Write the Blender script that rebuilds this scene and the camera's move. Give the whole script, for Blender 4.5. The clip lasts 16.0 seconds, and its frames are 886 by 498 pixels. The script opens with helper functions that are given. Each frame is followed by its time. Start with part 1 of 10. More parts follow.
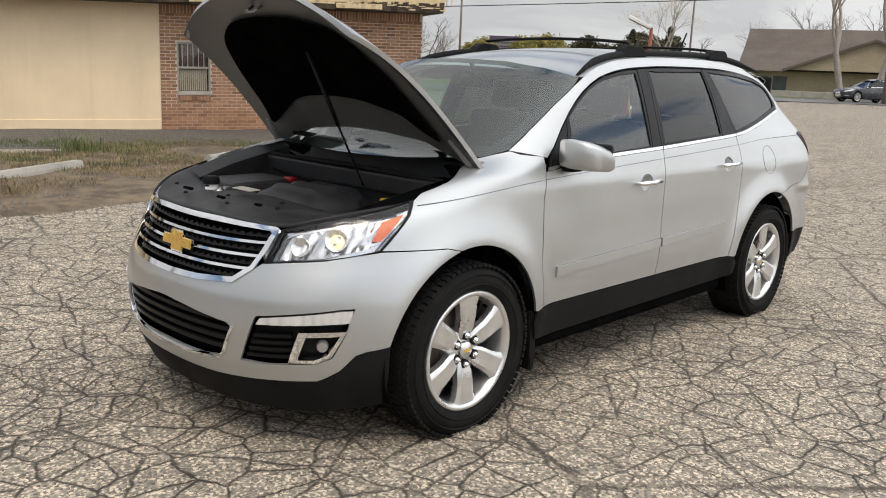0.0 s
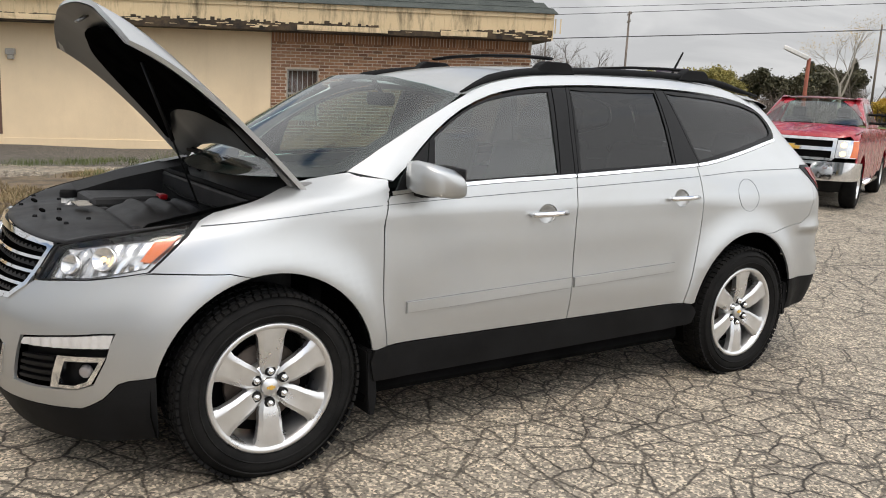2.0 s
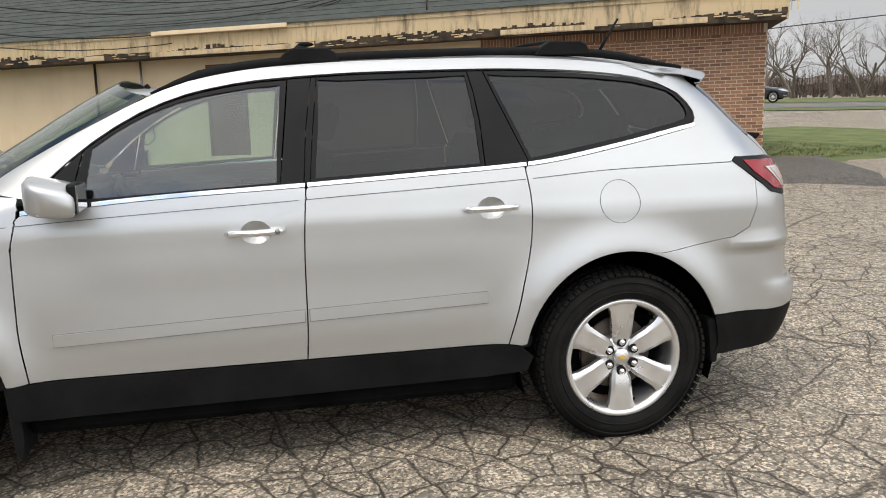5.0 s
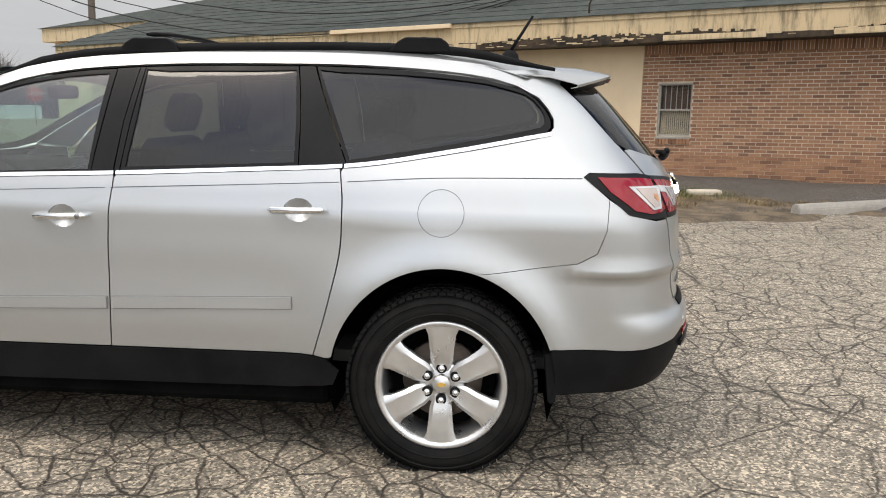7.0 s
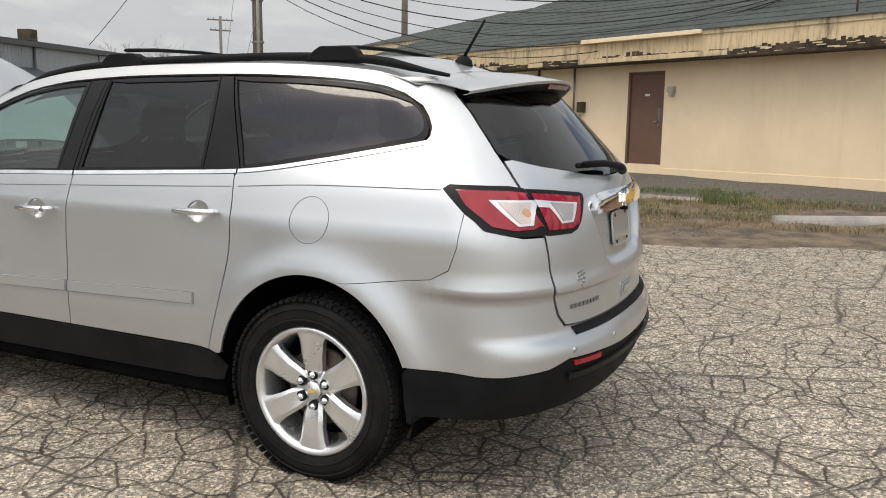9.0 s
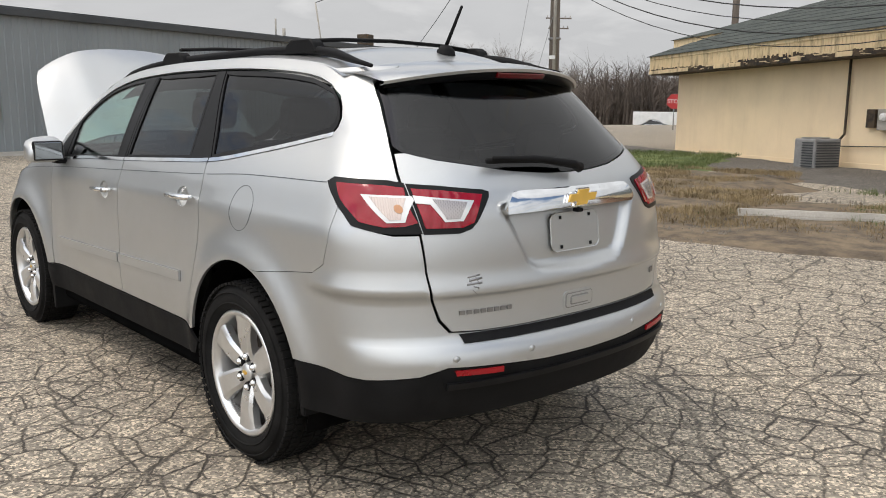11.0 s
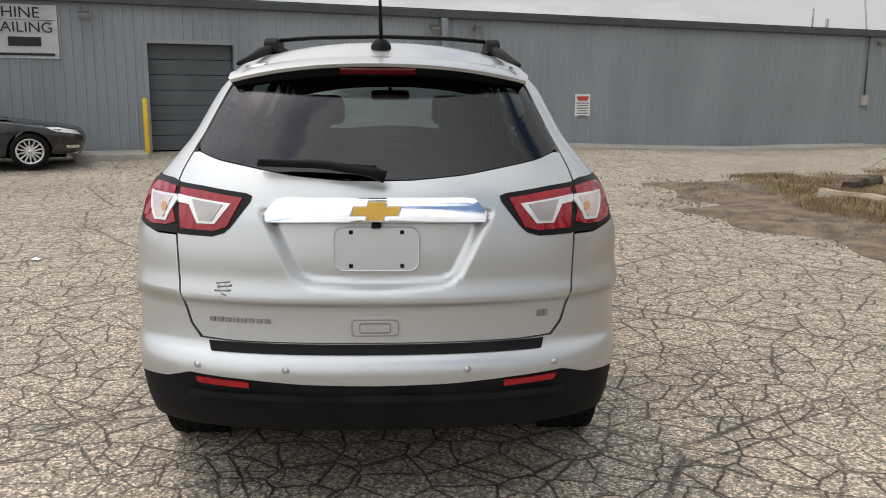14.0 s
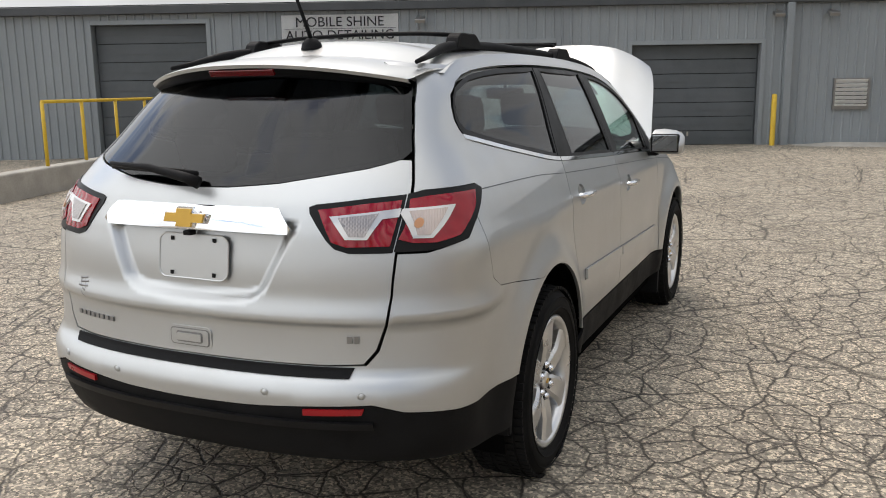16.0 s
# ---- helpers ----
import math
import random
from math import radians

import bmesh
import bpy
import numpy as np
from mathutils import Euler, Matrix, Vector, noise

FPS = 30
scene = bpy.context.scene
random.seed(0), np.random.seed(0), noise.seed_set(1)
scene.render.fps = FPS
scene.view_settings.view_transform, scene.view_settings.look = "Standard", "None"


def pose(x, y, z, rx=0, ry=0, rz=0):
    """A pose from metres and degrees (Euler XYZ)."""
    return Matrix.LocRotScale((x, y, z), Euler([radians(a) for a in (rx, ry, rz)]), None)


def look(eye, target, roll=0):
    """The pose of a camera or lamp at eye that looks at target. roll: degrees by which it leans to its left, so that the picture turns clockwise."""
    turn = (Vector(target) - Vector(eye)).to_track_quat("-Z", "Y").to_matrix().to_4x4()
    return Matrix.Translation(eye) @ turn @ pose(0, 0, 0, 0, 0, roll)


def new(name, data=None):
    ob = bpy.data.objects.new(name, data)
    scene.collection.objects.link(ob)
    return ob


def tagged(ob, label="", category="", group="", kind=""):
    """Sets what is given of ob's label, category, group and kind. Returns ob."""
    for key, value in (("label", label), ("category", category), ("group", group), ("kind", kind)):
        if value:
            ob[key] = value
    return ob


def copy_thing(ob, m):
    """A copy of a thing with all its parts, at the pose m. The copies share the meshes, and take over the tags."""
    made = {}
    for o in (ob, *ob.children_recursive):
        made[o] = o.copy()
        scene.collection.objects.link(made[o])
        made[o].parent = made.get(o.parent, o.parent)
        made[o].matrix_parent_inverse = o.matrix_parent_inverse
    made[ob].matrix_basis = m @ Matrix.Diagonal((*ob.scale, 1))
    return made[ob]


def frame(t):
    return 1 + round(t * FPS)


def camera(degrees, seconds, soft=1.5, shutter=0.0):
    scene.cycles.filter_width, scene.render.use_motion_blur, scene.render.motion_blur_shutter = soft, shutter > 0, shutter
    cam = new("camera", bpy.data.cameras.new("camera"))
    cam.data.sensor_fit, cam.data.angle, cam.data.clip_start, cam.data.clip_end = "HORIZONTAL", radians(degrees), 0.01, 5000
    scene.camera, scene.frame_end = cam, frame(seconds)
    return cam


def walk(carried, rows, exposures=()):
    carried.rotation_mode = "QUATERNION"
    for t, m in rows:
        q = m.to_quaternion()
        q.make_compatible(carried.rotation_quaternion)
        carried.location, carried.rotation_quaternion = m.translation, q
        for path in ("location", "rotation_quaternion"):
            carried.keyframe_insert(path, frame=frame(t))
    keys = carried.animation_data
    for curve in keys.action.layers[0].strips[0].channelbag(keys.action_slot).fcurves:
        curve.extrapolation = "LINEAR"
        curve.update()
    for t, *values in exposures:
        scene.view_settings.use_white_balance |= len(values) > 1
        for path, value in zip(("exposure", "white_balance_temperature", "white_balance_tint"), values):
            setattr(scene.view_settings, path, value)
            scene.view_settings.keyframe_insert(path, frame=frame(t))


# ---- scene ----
cam = camera(55.2, 16.0, soft=1.0)
METRES, EYE, TILT, LEAN, TURN = 13.761, 1.5, 0.0, 0.0, 0.0
PATH = [
    (0, (-2.691, -3.331, 1.589), (-1.275, -1.98, 1.176), 2.4),
    (0.5, (-2.375, -3.531, 1.583), (-1.006, -2.133, 1.17), 2.6),
    (1, (-2.017, -3.622, 1.565), (-0.718, -2.155, 1.165), 2.9),
    (1.5, (-1.663, -3.806, 1.565), (-0.451, -2.261, 1.186), 3.2),
    (2, (-1.328, -4.002, 1.58), (-0.201, -2.39, 1.22), 3.0),
    (2.5, (-0.882, -4.156, 1.574), (0.169, -2.491, 1.224), 2.3),
    (3, (-0.48, -4.304, 1.577), (0.477, -2.582, 1.233), 1.4),
    (3.5, (0.005, -4.281, 1.573), (0.865, -2.508, 1.229), 0.8),
    (3.7, (0.183, -4.322, 1.555), (1.001, -2.529, 1.211), 0.5),
    (5.8, (2.17, -4.419, 1.561), (2.375, -2.463, 1.201), -0.4),
    (6, (2.298, -4.431, 1.544), (2.482, -2.472, 1.185), 0.2),
    (6.5, (2.773, -4.34, 1.538), (2.814, -2.372, 1.184), 0.7),
    (7, (3.248, -4.277, 1.53), (3.115, -2.312, 1.184), 1.1),
    (7.5, (3.709, -4.243, 1.544), (3.379, -2.3, 1.203), 0.9),
    (8, (4.148, -4.062, 1.547), (3.637, -2.157, 1.211), 0.9),
    (8.5, (4.577, -4.012, 1.556), (3.894, -2.161, 1.231), 0.6),
    (8.7, (4.721, -3.906, 1.545), (3.972, -2.081, 1.216), 0.7),
    (10.8, (6.139, -2.809, 1.562), (4.729, -1.433, 1.217), 0.6),
    (11, (6.203, -2.622, 1.542), (4.729, -1.316, 1.191), 0.4),
    (11.5, (6.411, -2.187, 1.554), (4.8, -1.057, 1.195), 0.3),
    (12, (6.612, -1.789, 1.57), (4.879, -0.858, 1.211), 0.2),
    (12.5, (6.719, -1.299, 1.576), (4.893, -0.564, 1.223), 0.4),
    (13, (6.895, -0.876, 1.591), (4.995, -0.36, 1.237), 0.5),
    (13.5, (6.855, -0.393, 1.559), (4.912, -0.087, 1.199), 0.5),
    (14, (6.927, 0.082, 1.563), (4.963, 0.172, 1.197), 0.3),
    (14.4, (6.849, 0.426, 1.537), (4.886, 0.337, 1.163), 0.8),
    (14.5, (6.809, 0.53, 1.546), (4.849, 0.394, 1.172), -0.1),
    (15, (6.691, 1.044, 1.556), (4.764, 0.665, 1.179), -0.6),
    (15.5, (6.49, 1.465, 1.563), (4.618, 0.865, 1.193), -0.8),
    (16, (6.258, 1.898, 1.57), (4.466, 1.091, 1.198), -0.8),
]
walk(cam, [(t, look(eye, target, roll)) for t, eye, target, roll in PATH])

# ---- light ----
world = bpy.data.worlds.new("sky")
scene.world = world
world.use_nodes = True
wn, wl = world.node_tree.nodes, world.node_tree.links
wn.clear()
SUN_ELEV, SUN_AZ = radians(61), radians(226.7)   # azimuth clockwise from +y
sky = wn.new("ShaderNodeTexSky")
sky.sky_type, sky.sun_disc = "NISHITA", False
sky.sun_elevation, sky.sun_rotation = SUN_ELEV, SUN_AZ
sky.air_density, sky.dust_density = 1.0, 2.0
w_co = wn.new("ShaderNodeTexCoord")
w_sep = wn.new("ShaderNodeSeparateXYZ")
w_add = wn.new("ShaderNodeMath"); w_add.operation = "ADD"; w_add.inputs[1].default_value = 0.22
w_div = wn.new("ShaderNodeVectorMath"); w_div.operation = "DIVIDE"
w_comb = wn.new("ShaderNodeCombineXYZ")
wl.new(w_co.outputs["Generated"], w_sep.inputs[0])
wl.new(w_sep.outputs["Z"], w_add.inputs[0])
for i in range(3):
    wl.new(w_add.outputs[0], w_comb.inputs[i])
wl.new(w_co.outputs["Generated"], w_div.inputs[0])
wl.new(w_comb.outputs[0], w_div.inputs[1])
w_n1 = wn.new("ShaderNodeTexNoise")
w_n1.inputs["Scale"].default_value, w_n1.inputs["Detail"].default_value, w_n1.inputs["Roughness"].default_value = 1.3, 6, 0.55
w_n1.inputs["Distortion"].default_value = 0.5
wl.new(w_div.outputs[0], w_n1.inputs["Vector"])
w_mask = wn.new("ShaderNodeValToRGB")            # where the cloud lets the blue through
w_mask.color_ramp.elements[0].position, w_mask.color_ramp.elements[1].position = 0.40, 0.48
w_shade = wn.new("ShaderNodeValToRGB")           # light and dark of the cloud
for e, (p, c) in zip([w_shade.color_ramp.elements[0], w_shade.color_ramp.elements[1], w_shade.color_ramp.elements.new(0.5)],
                     [(0.36, (1.2, 1.195, 1.18, 1)), (0.66, (0.38, 0.386, 0.40, 1)), (0.5, (0.65, 0.656, 0.668, 1))]):
    e.position, e.color = p, c
wl.new(w_n1.outputs[0], w_mask.inputs[0])
wl.new(w_n1.outputs[0], w_shade.inputs[0])
w_sky = wn.new("ShaderNodeMix"); w_sky.data_type = "RGBA"; w_sky.blend_type = "MULTIPLY"; w_sky.inputs[0].default_value = 1.0
w_sky.inputs[7].default_value = (0.1, 0.1, 0.1, 1)
wl.new(sky.outputs[0], w_sky.inputs[6])
w_mix = wn.new("ShaderNodeMix"); w_mix.data_type = "RGBA"
w_even = wn.new("ShaderNodeMix"); w_even.data_type = "RGBA"       # haze evens the cloud out low down
w_even.inputs[7].default_value = (0.70, 0.705, 0.715, 1)
wl.new(w_shade.outputs[0], w_even.inputs[6])
w_low = wn.new("ShaderNodeMapRange")              # closed cloud towards the horizon
for i, v in enumerate((0.12, 0.34, 1.0, 0.0)):
    w_low.inputs[i + 1].default_value = v
wl.new(w_sep.outputs["Z"], w_low.inputs[0])
w_haze = wn.new("ShaderNodeMath"); w_haze.operation = "MULTIPLY"; w_haze.inputs[1].default_value = 0.7
wl.new(w_low.outputs[0], w_haze.inputs[0]); wl.new(w_haze.outputs[0], w_even.inputs[0])
w_max = wn.new("ShaderNodeMath"); w_max.operation = "MAXIMUM"
wl.new(w_mask.outputs[0], w_max.inputs[0]); wl.new(w_low.outputs[0], w_max.inputs[1])
wl.new(w_max.outputs[0], w_mix.inputs[0])
wl.new(w_sky.outputs[2], w_mix.inputs[6])
wl.new(w_even.outputs[2], w_mix.inputs[7])
w_up = wn.new("ShaderNodeMapRange")               # an overcast sky is brightest overhead
for i, v in enumerate((0.0, 0.75, 0.8, 1.3)):
    w_up.inputs[i + 1].default_value = v
wl.new(w_sep.outputs["Z"], w_up.inputs[0])
w_bg = wn.new("ShaderNodeBackground")
w_dot = wn.new("ShaderNodeVectorMath"); w_dot.operation = "DOT_PRODUCT"   # brighter sky added on the car's left and tail side, apart from the sun
w_dot.inputs[1].default_value = (0.41, -0.69, 0.597)
wl.new(w_co.outputs["Generated"], w_dot.inputs[0])
w_glow = wn.new("ShaderNodeMapRange"); w_glow.interpolation_type = "SMOOTHSTEP"
for i, v in enumerate((0.0, 1.0, 1.0, 2.2)):
    w_glow.inputs[i + 1].default_value = v
wl.new(w_dot.outputs["Value"], w_glow.inputs[0])
w_mul = wn.new("ShaderNodeMath"); w_mul.operation = "MULTIPLY"
wl.new(w_up.outputs[0], w_mul.inputs[0]); wl.new(w_glow.outputs[0], w_mul.inputs[1])
wl.new(w_mul.outputs[0], w_bg.inputs[1])
w_out = wn.new("ShaderNodeOutputWorld")
wl.new(w_mix.outputs[2], w_bg.inputs[0])
wl.new(w_bg.outputs[0], w_out.inputs[0])

sun = new("sun", bpy.data.lights.new("sun", "SUN"))
sun.data.energy, sun.data.angle, sun.data.color = 0.9, radians(20), (1.0, 0.91, 0.77)
sun_way = Vector((math.sin(SUN_AZ) * math.cos(SUN_ELEV), math.cos(SUN_AZ) * math.cos(SUN_ELEV), math.sin(SUN_ELEV)))
sun.matrix_world = look(tuple(sun_way * 50), (0, 0, 0))
scene.view_settings.exposure = -0.02


# ---- materials ----
def nodes_of(name):
    m = bpy.data.materials.new(name)
    m.use_nodes = True
    n, l = m.node_tree.nodes, m.node_tree.links
    return m, n, l, n["Principled BSDF"]


def noise_node(n, l, co, scale, detail=4, rough=0.55, stretch=None):
    t = n.new("ShaderNodeTexNoise")
    t.inputs["Scale"].default_value, t.inputs["Detail"].default_value, t.inputs["Roughness"].default_value = scale, detail, rough
    if stretch:
        mp = n.new("ShaderNodeMapping")
        mp.inputs["Scale"].default_value = stretch
        l.new(co, mp.inputs[0])
        co = mp.outputs[0]
    l.new(co, t.inputs["Vector"])
    return t.outputs[0]


def ramp(n, l, fac, stops):
    r = n.new("ShaderNodeValToRGB")
    r.color_ramp.elements[0].position, r.color_ramp.elements[1].position = stops[0][0], stops[-1][0]
    r.color_ramp.elements[0].color, r.color_ramp.elements[1].color = (*stops[0][1], 1), (*stops[-1][1], 1)
    for p, c in stops[1:-1]:
        r.color_ramp.elements.new(p).color = (*c, 1)
    l.new(fac, r.inputs[0])
    return r.outputs[0]


def grey(a):
    return (a, a, a)


def mixc(n, l, fac, a, b, mode="MIX"):
    m = n.new("ShaderNodeMix")
    m.data_type, m.blend_type = "RGBA", mode
    for sock, v in ((0, fac), (6, a), (7, b)):
        if isinstance(v, (int, float)):
            m.inputs[sock].default_value = v if sock == 0 else (v, v, v, 1)
        elif isinstance(v, tuple):
            m.inputs[sock].default_value = (*v, 1)
        else:
            l.new(v, m.inputs[sock])
    return m.outputs[2]


def bump_to(n, l, bsdf, height, strength, distance=0.01):
    b = n.new("ShaderNodeBump")
    b.inputs["Strength"].default_value, b.inputs["Distance"].default_value = strength, distance
    l.new(height, b.inputs["Height"])
    l.new(b.outputs[0], bsdf.inputs["Normal"])
    return b


def mapr(n, l, v, a, b, c, d):
    m = n.new("ShaderNodeMapRange")
    for i, x in enumerate((a, b, c, d)):
        m.inputs[i + 1].default_value = x
    l.new(v, m.inputs[0])
    return m.outputs[0]


def math_n(n, l, op, a, b=None):
    m = n.new("ShaderNodeMath")
    m.operation = op
    for i, v in enumerate((a, b)):
        if v is None:
            continue
        if isinstance(v, (int, float)):
            m.inputs[i].default_value = v
        else:
            l.new(v, m.inputs[i])
    return m.outputs[0]


def surface(name, c1, c2, scale=4.0, rough=0.6, metal=0.0, bump=0.1, fine=60.0, stretch=None, spread=0.1, coat=0.0, dist=0.004, spec=0.5):
    """Two-tone surface with broad stains, fine grain and relief."""
    m, n, l, b = nodes_of(name)
    co = n.new("ShaderNodeTexCoord").outputs["Object"]
    broad = noise_node(n, l, co, scale, 5, 0.6, stretch)
    grain = noise_node(n, l, co, fine, 3, 0.6)
    col = ramp(n, l, broad, [(0.35, c1), (0.65, c2)])
    col = mixc(n, l, 0.35, col, ramp(n, l, grain, [(0.3, grey(0.45)), (0.7, grey(1.0))]), "MULTIPLY")
    l.new(col, b.inputs["Base Color"])
    l.new(mapr(n, l, broad, 0.3, 0.7, max(rough - spread, 0.02), min(rough + spread, 1)), b.inputs["Roughness"])
    b.inputs["Metallic"].default_value = metal
    b.inputs["Coat Weight"].default_value = coat
    if spec < 0.5:                      # dull stuff: little gloss
        b.inputs["IOR"].default_value = 1.0 if spec <= 0.05 else 1 + spec * 0.9
    if bump:
        bump_to(n, l, b, grain, bump, dist)
    return m


def plain(name, c, rough=0.5, metal=0.0, coat=0.0, emit=0.0, alpha=None, trans=0.0, ior=1.45):
    m, n, l, b = nodes_of(name)
    co = n.new("ShaderNodeTexCoord").outputs["Object"]
    v = noise_node(n, l, co, 9.0, 4)
    l.new(ramp(n, l, v, [(0.3, tuple(x * 0.88 for x in c)), (0.7, tuple(min(x * 1.08, 1) for x in c))]), b.inputs["Base Color"])
    l.new(mapr(n, l, v, 0.3, 0.7, max(rough - 0.05, 0.02), min(rough + 0.06, 1)), b.inputs["Roughness"])
    b.inputs["Metallic"].default_value, b.inputs["Coat Weight"].default_value = metal, coat
    b.inputs["Transmission Weight"].default_value, b.inputs["IOR"].default_value = trans, ior
    if emit:
        b.inputs["Emission Color"].default_value, b.inputs["Emission Strength"].default_value = (*c, 1), emit
    return m


def glass(name, tint, clear, ior=1.5):
    """A thin pane: a mirror coat by angle over a tinted see-through sheet."""
    m, n, l, b = nodes_of(name)
    out = n["Material Output"]
    n.remove(b)
    tr = n.new("ShaderNodeBsdfTransparent"); tr.inputs[0].default_value = (*[t * clear for t in tint], 1)
    gl = n.new("ShaderNodeBsdfGlossy"); gl.inputs["Roughness"].default_value = 0.01; gl.inputs[0].default_value = (1, 1, 1, 1)
    lw = n.new("ShaderNodeLayerWeight"); lw.inputs[0].default_value = 0.5
    f0 = ((ior - 1) / (ior + 1)) ** 2
    fr = math_n(n, l, "ADD", math_n(n, l, "MULTIPLY", math_n(n, l, "POWER", lw.outputs["Facing"], 5.0), 1 - f0), f0)
    mx = n.new("ShaderNodeMixShader")
    l.new(fr, mx.inputs[0]); l.new(tr.outputs[0], mx.inputs[1]); l.new(gl.outputs[0], mx.inputs[2])
    l.new(mx.outputs[0], out.inputs[0])
    return m


def paint(name, c, metal, rough, coat=1.0, flake=0.06):
    m, n, l, b = nodes_of(name)
    co = n.new("ShaderNodeTexCoord").outputs["Object"]
    dirt = noise_node(n, l, co, 3.0, 6, 0.65)
    fl = noise_node(n, l, co, 900.0, 2)
    col = ramp(n, l, fl, [(0.3, tuple(x * (1 - flake) for x in c)), (0.7, tuple(min(1, x * (1 + flake)) for x in c))])
    col = mixc(n, l, mapr(n, l, dirt, 0.45, 0.75, 0.0, 0.12), col, (0.42, 0.38, 0.32))
    l.new(col, b.inputs["Base Color"])
    l.new(mapr(n, l, dirt, 0.3, 0.7, rough - 0.03, rough + 0.06), b.inputs["Roughness"])
    b.inputs["Metallic"].default_value, b.inputs["Coat Weight"].default_value, b.inputs["Coat Roughness"].default_value = metal, coat, 0.05
    return m


def asphalt_material(name, tone, crack_amount, dark=1.0):
    """Old weathered asphalt: aggregate, net of cracks, darker damp patches."""
    m, n, l, b = nodes_of(name)
    co = n.new("ShaderNodeTexCoord").outputs["Object"]
    warp = n.new("ShaderNodeTexNoise"); warp.inputs["Scale"].default_value = 2.6; warp.inputs["Detail"].default_value = 5
    l.new(co, warp.inputs["Vector"])
    sub = n.new("ShaderNodeVectorMath"); sub.operation = "SUBTRACT"; sub.inputs[1].default_value = (0.5, 0.5, 0.5)
    l.new(warp.outputs["Color"], sub.inputs[0])
    sc = n.new("ShaderNodeVectorMath"); sc.operation = "SCALE"; sc.inputs[3].default_value = 0.11
    l.new(sub.outputs[0], sc.inputs[0])
    add = n.new("ShaderNodeVectorMath"); add.operation = "ADD"
    l.new(co, add.inputs[0]); l.new(sc.outputs[0], add.inputs[1])
    fray = n.new("ShaderNodeTexNoise"); fray.inputs["Scale"].default_value = 26; fray.inputs["Detail"].default_value = 3
    l.new(co, fray.inputs["Vector"])
    fsub = n.new("ShaderNodeVectorMath"); fsub.operation = "SUBTRACT"; fsub.inputs[1].default_value = (0.5, 0.5, 0.5)
    l.new(fray.outputs["Color"], fsub.inputs[0])
    fsc = n.new("ShaderNodeVectorMath"); fsc.operation = "SCALE"; fsc.inputs[3].default_value = 0.03
    l.new(fsub.outputs[0], fsc.inputs[0])
    add2 = n.new("ShaderNodeVectorMath"); add2.operation = "ADD"
    l.new(add.outputs[0], add2.inputs[0]); l.new(fsc.outputs[0], add2.inputs[1])

    def cracks(scale, w0, w1):
        v = n.new("ShaderNodeTexVoronoi"); v.feature = "DISTANCE_TO_EDGE"; v.voronoi_dimensions = "2D"
        v.inputs["Scale"].default_value = scale
        l.new(add2.outputs[0], v.inputs["Vector"])
        return mapr(n, l, v.outputs["Distance"], w0, w1, 1.0, 0.0)
    broad = noise_node(n, l, co, 0.45, 5, 0.6)
    broad2 = noise_node(n, l, co, 2.1, 5, 0.65)
    patch = noise_node(n, l, co, 0.8, 4, 0.6)
    # nets of three sizes: the fine one comes in patches, the wide one runs everywhere
    fine_c = math_n(n, l, "MULTIPLY", cracks(8.4, 0.012, 0.055), mapr(n, l, patch, 0.46, 0.6, 0.0, 0.85))
    mid_c = math_n(n, l, "MULTIPLY", cracks(4.6, 0.014, 0.042), mapr(n, l, broad2, 0.38, 0.72, 1.0, 0.6))
    big_c = math_n(n, l, "MULTIPLY", cracks(1.7, 0.006, 0.017), mapr(n, l, broad2, 0.3, 0.65, 1.0, 0.5))
    long_c = math_n(n, l, "MULTIPLY", cracks(0.42, 0.0035, 0.009), mapr(n, l, broad2, 0.35, 0.6, 1.0, 0.35))
    net = mapr(n, l, noise_node(n, l, co, 0.33, 4, 0.6), 0.55, 0.72, 1.0, 0.35)
    small = math_n(n, l, "MULTIPLY", math_n(n, l, "MAXIMUM", fine_c, mid_c), net)
    crack = math_n(n, l, "MULTIPLY", math_n(n, l, "MAXIMUM", small, math_n(n, l, "MAXIMUM", big_c, long_c)), crack_amount)
    stones = n.new("ShaderNodeTexVoronoi"); stones.inputs["Scale"].default_value = 85.0
    l.new(co, stones.inputs["Vector"])
    bw = n.new("ShaderNodeRGBToBW"); l.new(stones.outputs["Color"], bw.inputs[0])
    grain = noise_node(n, l, co, 45.0, 5, 0.7)
    base = ramp(n, l, broad2, [(0.3, tuple(x * 0.84 * dark for x in tone)), (0.5, tuple(x * dark for x in tone)), (0.72, tuple(x * 1.16 * dark for x in tone))])
    base = mixc(n, l, mapr(n, l, broad, 0.52, 0.72, 0.0, 0.45), base, tuple(x * 0.6 * dark for x in (tone[0], tone[1] * 0.96, tone[2] * 0.92)))
    base = mixc(n, l, 0.95, base, ramp(n, l, bw.outputs[0], [(0.1, grey(0.28)), (0.38, grey(0.70)), (0.6, grey(0.96)), (0.8, (2.15, 2.1, 2.0))]), "MULTIPLY")
    base = mixc(n, l, 0.45, base, ramp(n, l, grain, [(0.32, grey(0.45)), (0.62, grey(1.1))]), "MULTIPLY")
    # crumbled dark edges along the cracks
    halo = math_n(n, l, "MULTIPLY", math_n(n, l, "MULTIPLY", cracks(4.6, 0.0, 0.11), net), mapr(n, l, broad2, 0.35, 0.6, 0.55, 0.15))
    halo = math_n(n, l, "MAXIMUM", halo, math_n(n, l, "MULTIPLY", cracks(1.7, 0.0, 0.032), mapr(n, l, grain, 0.35, 0.6, 0.6, 0.15)))
